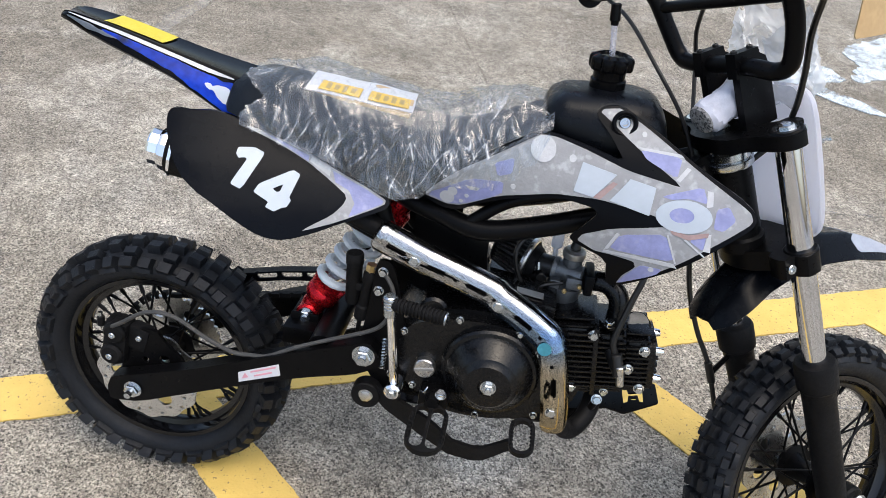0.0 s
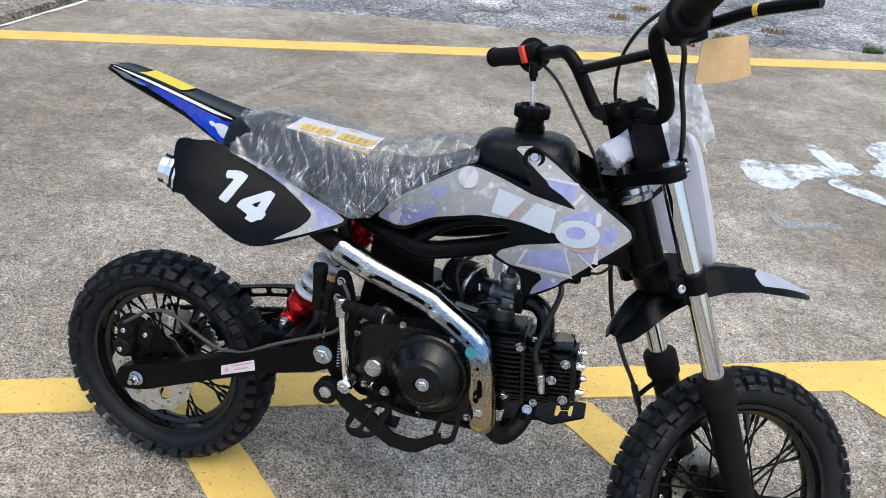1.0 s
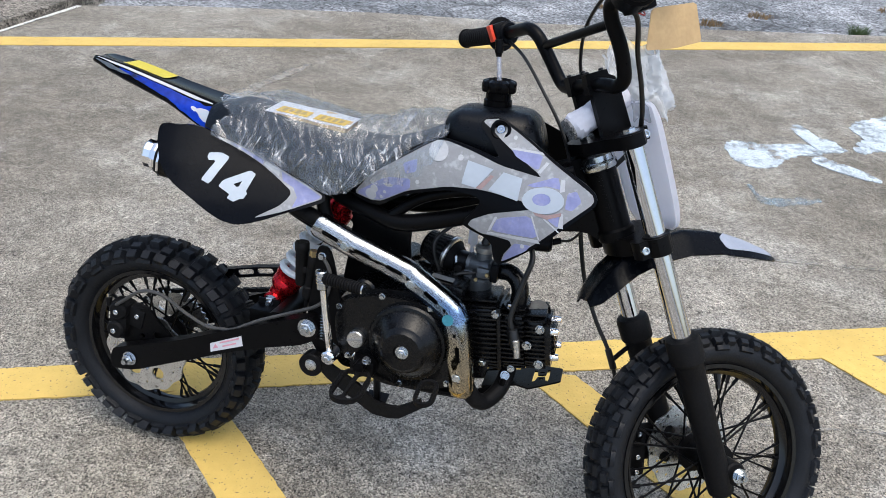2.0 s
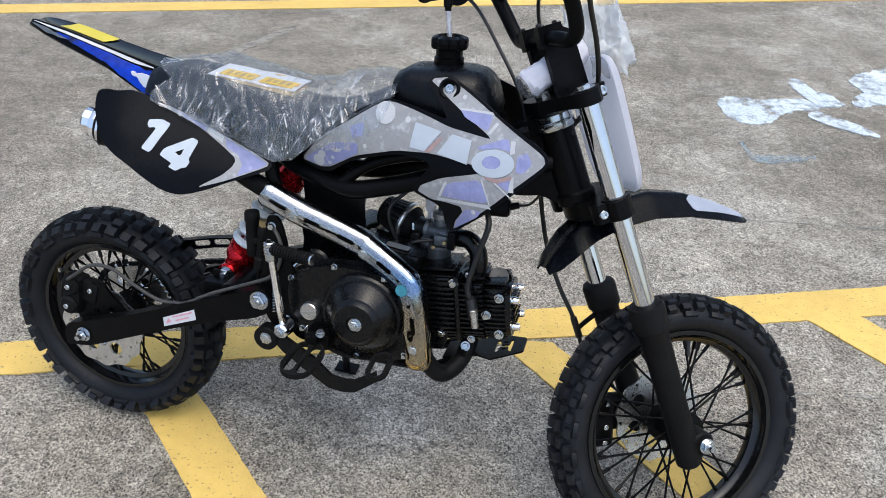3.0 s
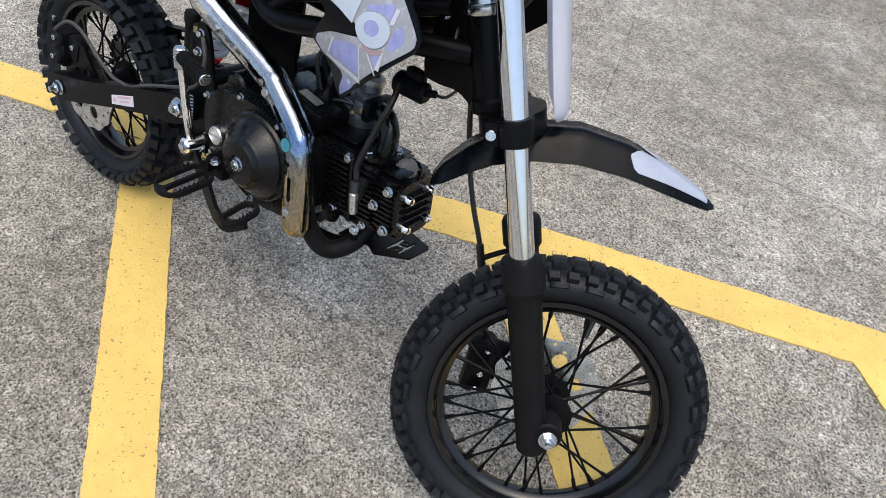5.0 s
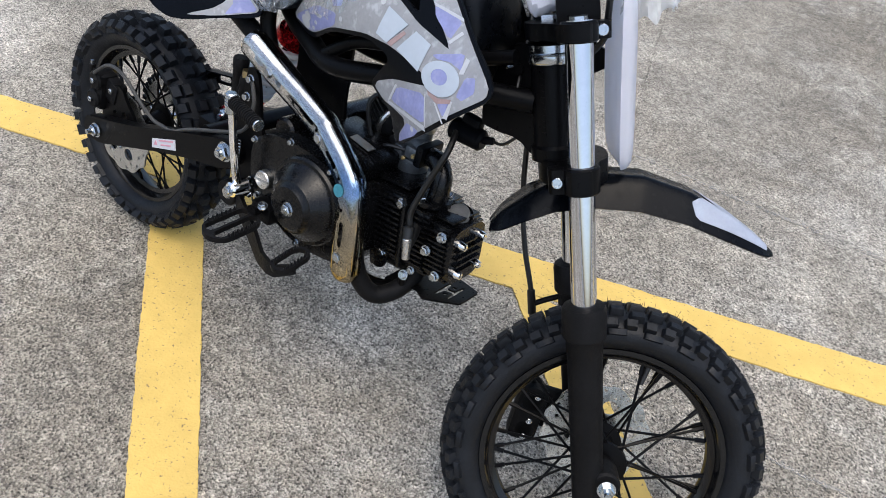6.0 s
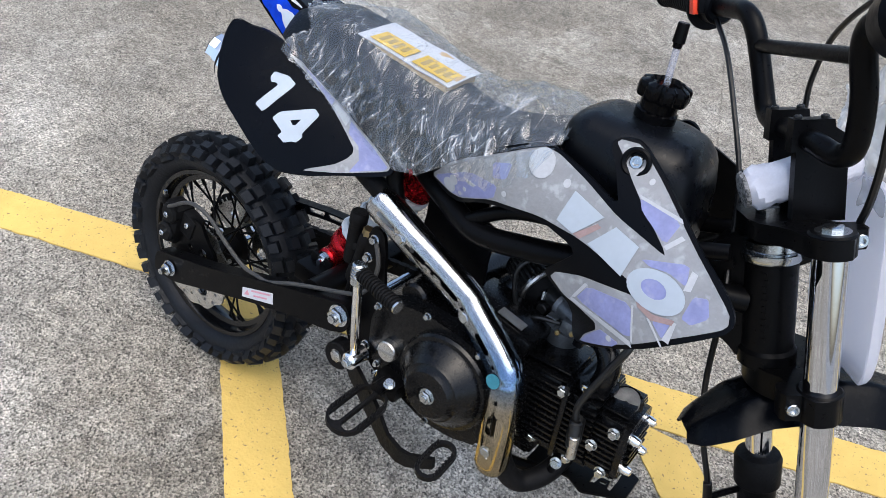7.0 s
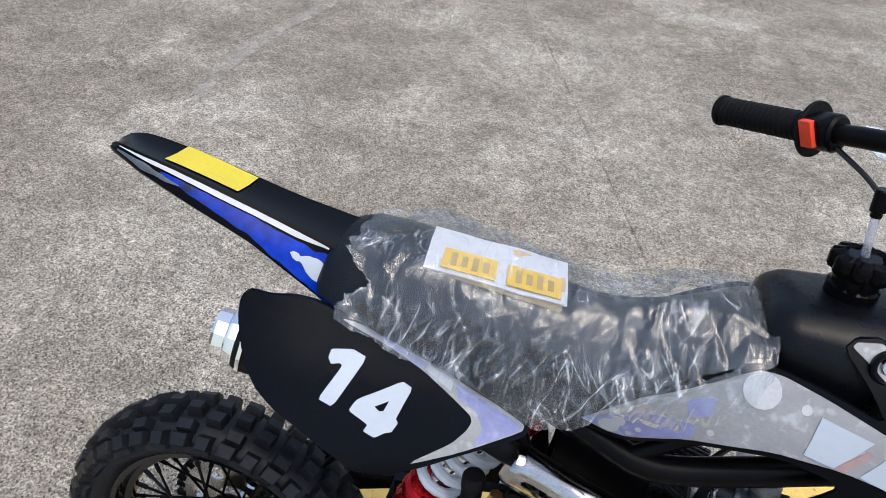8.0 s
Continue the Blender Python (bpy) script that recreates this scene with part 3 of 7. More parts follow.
def stripe(name, a0, a1, b0, b1, mat, label, jag=0.0022, step=0.012, z=0.004, category="road marking"):
    """A painted stripe between the edge a0-a1 and the edge b0-b1, ragged along both."""
    bm = B()
    a0, a1, b0, b1 = (Vector((*q, z)) for q in (a0, a1, b0, b1))
    n = max(2, int((a1 - a0).length / step))
    rows = []
    across = (b0 - a0).normalized()
    for i in range(n + 1):
        s = i / n
        j0, j1 = (noise.noise(Vector((s * n * 0.31, k, a0.x * 7))) + 0.6 * random.uniform(-1, 1) for k in (3.0, 9.0))
        rows.append((bm.verts.new(a0.lerp(a1, s) + across * jag * j0), bm.verts.new(b0.lerp(b1, s) + across * jag * j1)))
    for p, q in zip(rows, rows[1:]):
        bm.faces.new((p[0], q[0], q[1], p[1]))
    low = bmesh.ops.extrude_face_region(bm, geom=bm.faces[:])
    bmesh.ops.translate(bm, verts=[v for v in low["geom"] if isinstance(v, bmesh.types.BMVert)], vec=(0, 0, -0.0035))
    return flat(name, bm, mat, label, category, "structure", "yellow lines" if mat is YELLOW else "")


def splash(name, outline, mat, label, z=0.004, jag=0.008):
    """A sprayed patch on the ground with a ragged rim."""
    bm = B()
    ring = rounded(outline, 3, 0.25)
    loop = []
    for i, (x, y) in enumerate(ring):
        u, w = ring[(i + 1) % len(ring)]
        d = math.hypot(u - x, w - y)
        for k in range(max(1, int(d / 0.012))):
            s = k / max(1, int(d / 0.012))
            n = noise.noise(Vector((x * 40 + s, y * 40, 3)))
            loop.append(bm.verts.new((x + (u - x) * s + jag * n, y + (w - y) * s - jag * n, z)))
    edges = [bm.edges.new((v, loop[(i + 1) % len(loop)])) for i, v in enumerate(loop)]
    bmesh.ops.triangle_fill(bm, use_beauty=True, edges=edges, normal=(0, 0, 1))
    low = bmesh.ops.extrude_face_region(bm, geom=bm.faces[:])
    bmesh.ops.translate(bm, verts=[v for v in low["geom"] if isinstance(v, bmesh.types.BMVert)], vec=(0, 0, -0.0035))
    return flat(name, bm, mat, label, "painted mark", "structure")


ground_sheet()
FAR_EDGE = [(-2.49, 3.87), (-1.93, 4.05), (-0.80, 4.28), (0.21, 4.37), (1.16, 4.56), (2.25, 4.77), (6.0, 5.6), (14.0, 7.4)]
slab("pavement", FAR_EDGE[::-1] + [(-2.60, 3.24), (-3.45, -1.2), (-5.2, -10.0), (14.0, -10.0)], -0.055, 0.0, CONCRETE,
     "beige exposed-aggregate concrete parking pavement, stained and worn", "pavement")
slab("soil_strip", [(-2.80, 4.15), (-2.90, 3.2), (-3.75, -1.2), (-5.6, -10.0), (-9.0, -10.0), (-9.0, 5.0)], -0.055, -0.01, SOIL,
     "dark damp soil with litter beside the concrete", "soil")
slab("kerb", [(-2.515, 3.87), (-2.625, 3.24), (-3.475, -1.2), (-5.225, -10.0), (-5.5, -10.0), (-3.75, -1.2), (-2.90, 3.2), (-2.80, 4.15), (-2.53, 4.15)], -0.055, 0.045, KERB,
     "low stained brown concrete kerb along the pavement", "kerb")
# a painted highlight: the slab's edge catching light beside the kerb
stripe("edge_line", (-3.45, -1.0), (-2.52, 3.85), (-3.425, -1.0), (-2.49, 3.85), EDGE_GLINT, "thin broken white strip painted as light caught along the kerb", 0.006, 0.03)
LINE = "worn yellow painted line on the concrete"
stripe("yellow_line", (-3.2, 0.282), (9.0, 3.974), (-3.2, 0.167), (9.0, 3.858), YELLOW, LINE)
stripe("yellow_line", (-2.57, 3.201), (11.0, 7.164), (-2.50, 3.083), (11.0, 7.022), YELLOW, LINE)
stripe("yellow_line", (-0.535, 0.962), (0.9, -0.393), (-0.430, 1.018), (1.0, -0.333), YELLOW, LINE, z=0.0042)
stripe("yellow_line", (0.287, 1.232), (1.70, -0.088), (0.424, 1.244), (1.80, -0.006), YELLOW, LINE, z=0.0042)
stripe("yellow_line", (1.040, 1.469), (2.40, 0.209), (1.180, 1.505), (2.50, 0.289), YELLOW, LINE, z=0.0042)
SPRAY = "chipped white spray-painted stroke on the concrete"
splash("spray_mark", [(0.991, 2.779), (1.002, 2.835), (1.045, 2.865), (1.108, 2.859), (1.177, 2.85), (1.262, 2.885), (1.328, 2.903), (1.354, 2.879), (1.396, 2.858), (1.372, 2.785), (1.304, 2.784), (1.258, 2.76), (1.204, 2.692), (1.169, 2.64), (1.124, 2.612), (1.072, 2.61), (1.024, 2.644), (0.998, 2.703)], WHITE_SPRAY, SPRAY, 0.004, 0.012)
splash("spray_mark", [(1.304, 3.095), (1.359, 3.121), (1.392, 3.022), (1.412, 2.967), (1.462, 2.978), (1.474, 2.895), (1.5, 2.877), (1.436, 2.832), (1.381, 2.826), (1.356, 2.889), (1.316, 3.005)], WHITE_SPRAY, SPRAY, 0.0046, 0.012)
splash("spray_mark", [(1.302, 2.738), (1.367, 2.794), (1.403, 2.754), (1.454, 2.72), (1.52, 2.663), (1.554, 2.593), (1.508, 2.592), (1.452, 2.622), (1.395, 2.653), (1.351, 2.688)], WHITE_SPRAY, SPRAY, 0.0052, 0.012)
splash("spray_mark", [(1.561, 3.126), (1.6, 3.214), (1.689, 3.269), (1.793, 3.34), (1.861, 3.368), (1.93, 3.371), (1.849, 3.168), (1.872, 3.065), (1.73, 2.932), (1.652, 2.905), (1.607, 2.905), (1.548, 2.852), (1.516, 2.895), (1.55, 2.922), (1.554, 2.984), (1.595, 3.004), (1.598, 3.046), (1.573, 3.106)], WHITE_SPRAY, SPRAY, 0.0044, 0.014)
splash("spray_mark", [(1.023, 2.471), (1.047, 2.443), (1.05, 2.365), (1.096, 2.351), (1.198, 2.389), (1.289, 2.4), (1.245, 2.353), (1.158, 2.32), (1.059, 2.291), (1.04, 2.347)], BLUE_SPRAY, "faint faded blue spray-painted line on the concrete", 0.004, 0.014)

SCUFF = sprayed("pale_scrape", (0.40, 0.375, 0.33), 0.62, 0.42, 0.75)
JOINT = sprayed("joint_grime", (0.19, 0.165, 0.135), 0.70, 0.48, 0.42)
stripe("pavement_joint", (-0.10, 3.20), (0.262, 1.865), (-0.096, 3.201), (0.266, 1.866), JOINT, "thin dark joint in the concrete", 0.0025, 0.02, 0.0038, "joint")
stripe("pavement_joint", (0.270, 1.866), (2.2, 1.998), (0.270, 1.878), (2.2, 2.010), SCUFF, "pale filled joint in the concrete", 0.004, 0.02, 0.0038, "joint")
stripe("scuff_line", (0.85, 1.163), (1.5, 1.242), (0.85, 1.171), (1.5, 1.250), SCUFF, "pale scuff line on the concrete", 0.004, 0.02, 0.0038, "scuff")
splash("scuff_arc", [(-1.165, 2.30), (-1.165, 2.45), (-1.150, 2.65), (-1.125, 2.80), (-1.080, 2.93), (-1.02, 3.08), (-0.93, 3.28), (-0.90, 3.25), (-0.965, 3.06), (-1.02, 2.92), (-1.065, 2.78), (-1.095, 2.64), (-1.115, 2.44), (-1.125, 2.30)], SCUFF, "pale scraped arc on the concrete", 0.0038, 0.02)


def tuft(x, y, r, n, mat, label, tall):
    bm = B()
    for _ in range(n):
        a, d = random.uniform(0, 6.28), r * math.sqrt(random.random())
        p = Vector((x + d * math.cos(a), y + d * math.sin(a) * 0.5, -0.05))
        h, lean = random.uniform(0.5, 1.0) * tall, Vector((random.uniform(-0.6, 0.6), random.uniform(-0.6, 0.6), 0))
        w = Vector((math.cos(a + 1.5), math.sin(a + 1.5), 0)) * 0.003
        mid, top = p + Vector((0, 0, h * 0.6)) + lean * h * 0.3, p + Vector((0, 0, h)) + lean * h
        v = [bm.verts.new(q) for q in (p - w, p + w, mid + w * 0.8, mid - w * 0.8, top)]
        bm.faces.new(v[:4])
        bm.faces.new((v[3], v[2], v[4]))
    return thing("grass_tuft", bm, mat, Matrix(), label, "grass", "weeds in the joint")


tuft(2.07, 4.80, 0.07, 160, GREEN_LEAF, "green grass tuft growing in the pavement joint", 0.10)
for gx, gy in ((1.25, 4.60), (1.20, 4.85), (1.55, 5.15), (0.55, 5.05), (0.70, 5.35), (2.5, 5.6)):
    tuft(gx, gy, 0.09, 90, DRY_LEAF, "dry brown weeds in an asphalt crack", 0.04)


# ---- the dirt bike: x ahead, y to its left, z up in its own leaning plane ----
BIKE = Matrix.Translation((-0.4721, 0.8798, 0.003)) @ pose(0, 0, 0, 0, 0, -5.5) @ pose(0, 0, 0, -12.5)
FORK = Matrix.Translation((0.983, 0, 0.4376)) @ pose(0, 0, 0, 0, -24.0, 0) @ pose(0, 0, 0, 0, 0, 33.0)
bike = new("dirt_bike")
bike.matrix_world = BIKE
tagged(bike, "small black dirt bike with grey and blue panels on its stand", "motorcycle")


def fpart(name, bm, mat, parent=None, label="", degrees=35):
    """A part given in the frame of the turned fork."""
    bm.transform(FORK)
    return part(name, bm, mat, parent or bike, label, degrees)


def mirrored(pts):
    return [(x, -y, z) for x, y, z in pts]


# wheels
def tyre_mesh(rim_r, outer, half, pitches, rear):
    """Carcass turned round y, with moulded knobs and vent hairs."""
    tread = 0.0145 if rear else 0.0105
    crown = outer - tread
    rc, a = (rim_r - 0.004 + crown) / 2, (crown - rim_r + 0.004) / 2
    b = half - 0.004
    verts, faces = [], []

    def at(phi, r, y):
        return (r * math.cos(phi), y, r * math.sin(phi))

    seg, around = 96, 18
    prof = []
    for k in range(around + 1):
        th = radians(-152 + 304 * k / around)
        prof.append((rc + a * math.cos(th) * (1.0 if abs(th) < 1.6 else 1.06), b * math.sin(th)))
    for s in range(seg):
        phi = 2 * math.pi * s / seg
        verts += [at(phi, r, y) for r, y in prof]
    n = len(prof)
    for s in range(seg):
        for k in range(n - 1):
            i, j = s * n + k, ((s + 1) % seg) * n + k
            faces.append((i, j, j + 1, i + 1))

    body_v, body_f = len(verts), len(faces)

    def knob(phi, th, length, width, high, twist=0.0):
        """A block on the carcass at the section angle th."""
        nr, ny = math.cos(th) / a, math.sin(th) / b
        ln = math.hypot(nr, ny)
        nr, ny = nr / ln, ny / ln
        r0, y0 = rc + a * math.cos(th), b * math.sin(th)
        base = len(verts)
        for h, s in ((-0.003, 1.12), (high * 0.85, 0.96), (high, 0.86)):
            for du, dv in ((-1, -1), (1, -1), (1, 1), (-1, 1)):
                u, v = du * length / 2 * s, dv * width / 2 * s
                u += twist * v
                r, y = r0 + nr * h - ny * v, y0 + ny * h + nr * v
                verts.append(at(phi + u / r0, r, y))
        for q in range(2):
            for c in range(4):
                d = (c + 1) % 4
                faces.append((base + 4 * q + c, base + 4 * q + d, base + 4 * q + 4 + d, base + 4 * q + 4 + c))
        faces.append((base + 8, base + 9, base + 10, base + 11))

    step = 2 * math.pi / pitches
    for i in range(pitches):
        p = i * step
        if rear:
            long = step * outer
            if i % 2 == 0:
                knob(p, radians(15), long * 0.58, 0.0165, tread, 0.12)
                knob(p, radians(-15), long * 0.58, 0.0165, tread, -0.12)
            else:
                knob(p, 0.0, long * 0.55, 0.016, tread)
                knob(p, radians(37), long * 0.60, 0.015, tread)
                knob(p, radians(-37), long * 0.60, 0.015, tread)
            for s in (1, -1):
                knob(p + 0.1 * step, s * radians(62), long * (0.62 if i % 2 else 0.5), 0.018, tread * 0.95, s * 0.1)
                if i % 2 == 0:
                    knob(p + 0.35 * step, s * radians(80), long * 0.9, 0.010, tread * 0.45)
        else:
            long = step * outer
            lanes = (0, 30, -30) if i % 2 else (15, -15)
            for d in lanes:
                knob(p, radians(d), long * 0.66, 0.011, tread)
            for s in (1, -1):
                knob(p + 0.3 * step, s * radians(52), long * 0.56, 0.012, tread)
                if i % 2 == 0:
                    knob(p, s * radians(72), long * 0.9, 0.009, tread * 0.6)
    for i in range(620):
        phi, th = random.uniform(0, 6.283), radians(random.choice((-1, 1)) * random.uniform(8, 78))
        r, y = rc + (a + tread) * math.cos(th), (b + tread) * math.sin(th)
        base, w, h = len(verts), 0.0006, random.uniform(0.002, 0.0085)
        verts.extend((at(phi - w / r, r - 0.002, y), at(phi + w / r, r - 0.002, y), at(phi, r - 0.002, y + w), at(phi + random.uniform(-0.008, 0.008), r + h * math.cos(th), y + h * math.sin(th))))
        faces.extend(((base, base + 1, base + 3), (base + 1, base + 2, base + 3), (base + 2, base, base + 3)))
    out = []
    for vs, fs in ((verts[:body_v], faces[:body_f]), (verts[body_v:], [tuple(i - body_v for i in f) for f in faces[body_f:]])):
        me = bpy.data.meshes.new("tyre")
        me.from_pydata(vs, [], fs)
        bm = B()
        bm.from_mesh(me)
        bpy.data.meshes.remove(me)
        out.append(bm)
    return out


SPIN = pose(0, 0, 0, -90)  # turns z to y


def wheel(name, m, rim_r, outer, half, pitches, rear, disc_y, disc_r):
    w = new(name)
    w.parent, w.matrix_local = bike, m
    carcass, knobs = tyre_mesh(rim_r, outer, half, pitches, rear)
    part("tyre", carcass, RUBBER, w, "black rubber tyre carcass", 40)
    tagged(part("tread", knobs, RUBBER, w, "moulded black rubber tread blocks with vent hairs", 40), kind="stuff")
    rw = 0.025 if rear else 0.023
    rim = [(rim_r + 0.001, -rw), (rim_r, -rw - 0.002), (rim_r - 0.0075, -rw - 0.0015), (rim_r - 0.009, -rw + 0.002), (rim_r - 0.010, -rw + 0.006), (rim_r - 0.013, -0.010), (rim_r - 0.022, -0.007),
           (rim_r - 0.0235, 0), (rim_r - 0.022, 0.007), (rim_r - 0.013, 0.010), (rim_r - 0.010, rw - 0.006), (rim_r - 0.009, rw - 0.002), (rim_r - 0.0075, rw + 0.0015), (rim_r, rw + 0.002), (rim_r + 0.001, rw)]
    part("rim", lathe(B(), rim, SPIN, 72), RIM_PAINT, w, "gloss black steel rim", 50)
    hub = [(0, -0.048), (0.016, -0.048), (0.018, -0.036), (0.036, -0.034), (0.037, -0.029), (0.024, -0.026), (0.019, -0.012), (0.019, 0.012), (0.024, 0.026), (0.037, 0.029), (0.036, 0.034), (0.018, 0.036), (0.016, 0.048), (0, 0.048)]
    part("hub", lathe(B(), hub, SPIN, 32), BLACK_PAINT, w, "black hub")
    inner = rim_r - 0.020
    a, b = Vector((0.033, 0.031, 0)), Vector((inner * math.cos(0.62), 0.004, inner * math.sin(0.62)))
    spoke_me, nipple_me = {}, {}
    for lean in (1, -1):
        for side in (1, -1):
            p, q = Vector((a.x, side * a.y, 0)), Vector((b.x, side * b.y, lean * b.z))
            spoke_me[lean, side] = mesh_of("spoke", rod(B(), p, q, 0.0020, seg=6), BLACK_PAINT)
            nipple_me[lean, side] = mesh_of("nipple", rod(B(), q - (q - p).normalized() * 0.017, q + (q - p).normalized() * 0.003, 0.0034, seg=6), BLACK_PAINT)
    for i in range(18):
        for side in (1, -1):
            lean = 1 if i % 2 else -1
            turn = pose(0, 0, 0, 0, -(20.0 * i + (10 if side < 0 else 0)), 0)
            for nm, me in (("spoke", spoke_me[lean, side]), ("nipple", nipple_me[lean, side])):
                ob = new(nm, me)
                ob.parent, ob.matrix_local = w, turn
    holes = [disc_outline(r * math.cos(t), r * math.sin(t), 0.0032, 8) for k in range(24) for r, t in ((disc_r - (0.008 if k % 2 else 0.017), 2 * math.pi * k / 24),)]
    windows = [disc_outline(disc_r * 0.60 * math.cos(t), disc_r * 0.60 * math.sin(t), disc_r * 0.15, 12) for t in (2 * math.pi * k / 6 for k in range(6))]
    part("brake_disc", sheet(B(), disc_outline(0, 0, disc_r, 96, 0.0025, 12), disc_y - 0.0018, 0.0036, holes + windows), STEEL, w, "drilled wavy steel brake disc")
    for k in range(6):
        t = 2 * math.pi * (k + 0.5) / 6
        bm = bolt(B(), (disc_r * 0.42 * math.cos(t), disc_y - math.copysign(0.002, -disc_y), disc_r * 0.42 * math.sin(t)), (0, math.copysign(1, disc_y), 0), 0.005, 0.005)
        part("disc_bolt", bm, ZINC, w)
    t = radians(62)
    bm = rod(B(), ((rim_r - 0.018) * math.cos(t), 0, (rim_r - 0.018) * math.sin(t)), ((rim_r - 0.05) * math.cos(t), -0.006, (rim_r - 0.05) * math.sin(t)), 0.0045, 0.0045, 10, 0.001)
    part("valve", bm, CABLE, w, "rubber tyre valve with cap")
    return w


REAR_HUB, FRONT_HUB = Matrix.Translation((0.008, 0, 0.217)), FORK @ Matrix.Translation((0.028, -0.010, -0.254)) @ pose(0, 0, 0, -4)
wheel("rear_wheel", REAR_HUB, 0.161, 0.225, 0.046, 40, True, -0.062, 0.088)
wheel("front_wheel", FRONT_HUB, 0.1775, 0.2375, 0.040, 52, False, 0.058, 0.083)
bm = rod(B(), (0.008, -0.118, 0.222), (0.008, 0.118, 0.222), 0.0065)
part("rear_axle", bolt(bolt(bm, (0.011, -0.119, 0.229), (0, -1, 0), 0.0105, 0.010, stud=0.010), (0.008, 0.118, 0.222), (0, 1, 0), 0.011), ZINC, bike, "zinc-plated rear axle and nut")
bm = rod(B(), (0.027, -0.11, -0.2465), (0.027, 0.11, -0.2615), 0.0065)
fpart("front_axle", bolt(bolt(bm, (0.027, -0.108, -0.2460), (0, -1, 0.07), 0.0095, 0.009, stud=0.009), (0.027, 0.108, -0.2615), (0, 1, -0.07), 0.011), ZINC, None, "zinc-plated front axle and nut")

# swingarm, sticker, chain side
ARM = [(-0.030, 0.198), (-0.034, 0.222), (-0.026, 0.244), (0.02, 0.258), (0.11, 0.288), (0.20, 0.326), (0.29, 0.362), (0.34, 0.382), (0.385, 0.398), (0.402, 0.378), (0.394, 0.352), (0.365, 0.336), (0.29, 0.314), (0.20, 0.280), (0.10, 0.238), (0.02, 0.204)]
for s in (-1, 1):
    bm = sheet(B(), rounded(ARM, 1, 0.15), -0.117 if s < 0 else 0.092, 0.025)
    bmesh.ops.bevel(bm, geom=[e for e in bm.edges if len(e.link_faces) == 2 and e.calc_face_angle(0) > 0.9], offset=0.003, segments=2, affect="EDGES")
    part("swingarm_leg", bm, BLACK_PAINT, bike, "black box-section swingarm leg")
bm = rod(B(), (0.31, -0.10, 0.362), (0.31, 0.10, 0.362), 0.022)
part("swingarm_bridge", block(bm, (0.27, 0, 0.345), (0.07, 0.12, 0.03)), BLACK_PAINT, bike)
bm = rod(B(), (0.379, -0.118, 0.375), (0.379, 0.118, 0.375), 0.008)
part("swingarm_pivot", bolt(bolt(bm, (0.379, -0.118, 0.375), (0, -1, 0), 0.0125, 0.011, stud=0.006), (0.379, 0.118, 0.375), (0, 1, 0), 0.012), ZINC, bike, "zinc pivot bolt with wide washer")
bm = sheet(B(), [(0.187, 0.283), (0.186, 0.301), (0.250, 0.330), (0.253, 0.310)], -0.1185, 0.001)
stk = part("warning_sticker", bm, LABEL_WHITE, bike, "white warning sticker with faint pink print")
for a, b, c in ((0.206, 0.246, 0.0045), (0.212, 0.240, -0.004)):
    y0 = 0.302 + 0.44 * (a - 0.206) + c
    part("print_bar", sheet(B(), [(a, y0 - 0.0015), (a, y0 + 0.0015), (b, y0 + 0.44 * (b - a) + 0.0015), (b, y0 + 0.44 * (b - a) - 0.0015)], -0.1192, 0.0006), LABEL_PINK, stk)
part("print_mark", sheet(B(), [(0.192, 0.291), (0.197, 0.303), (0.203, 0.296)], -0.1192, 0.0006), LABEL_PINK, stk)
guard = [(0.08, 0.350), (0.10, 0.376), (0.20, 0.402), (0.285, 0.418), (0.286, 0.394), (0.20, 0.379), (0.11, 0.355), (0.09, 0.341)]
bm = sheet(B(), guard, 0.045, 0.003, [slot(0.172, 0.3835, 0.036, 0.011, 0.25), slot(0.215, 0.3935, 0.036, 0.011, 0.19), slot(0.256, 0.4015, 0.032, 0.011, 0.17)])
bm = sheet(bm, [(0.08, 0.368), (0.10, 0.3785), (0.20, 0.405), (0.285, 0.421), (0.285, 0.418), (0.20, 0.402), (0.10, 0.3755), (0.08, 0.365)], 0.030, 0.018)
part("chain_guard", bm, BLACK_PLASTIC, bike, "black slotted chain guard")
teeth = [(r * math.cos(t), 0.217 + r * math.sin(t)) for k in range(37 * 4) for r, t in ((0.082 + (0.004 if k % 4 in (1, 2) else 0.0), 2 * math.pi * k / 148),)]
part("sprocket", sheet(B(), teeth, 0.052, 0.005, [disc_outline(0.055 * math.cos(t), 0.217 + 0.055 * math.sin(t), 0.012, 12) for t in (k * math.pi / 3 for k in range(6))] + [disc_outline(0, 0.217, 0.03, 24)]), STEEL, bike, "steel rear sprocket")
links = []
for k in range(110):
    s = k / 110 * 4
    if s < 1.6:
        x, z, ang = 0.0 + 0.43 * s / 1.6, 0.303 + (0.395 - 0.303) * s / 1.6, math.atan2(0.092, 0.43)
    elif s < 2.0:
        t = math.pi / 2 - math.pi * (s - 1.6) / 0.4
        x, z, ang = 0.43 + 0.022 * math.cos(t), 0.373 + 0.022 * math.sin(t), t - math.pi / 2
    elif s < 3.4:
        x, z, ang = 0.43 - 0.43 * (s - 2.0) / 1.4, 0.351 - (0.351 - 0.131) * (s - 2.0) / 1.4, math.atan2(0.22, 0.43)
    else:
        t = -math.pi / 2 - math.pi * (s - 3.4) / 0.6
        x, z, ang = 0.086 * math.cos(t), 0.217 + 0.086 * math.sin(t), t
    links.append((x, z, ang))
bm = B()
for i, (x, z, ang) in enumerate(links):
    block(bm, (x, 0.0545, z), (0.0135, 0.010 if i % 2 else 0.006, 0.008), pose(0, 0, 0, 0, -math.degrees(ang), 0), 0)
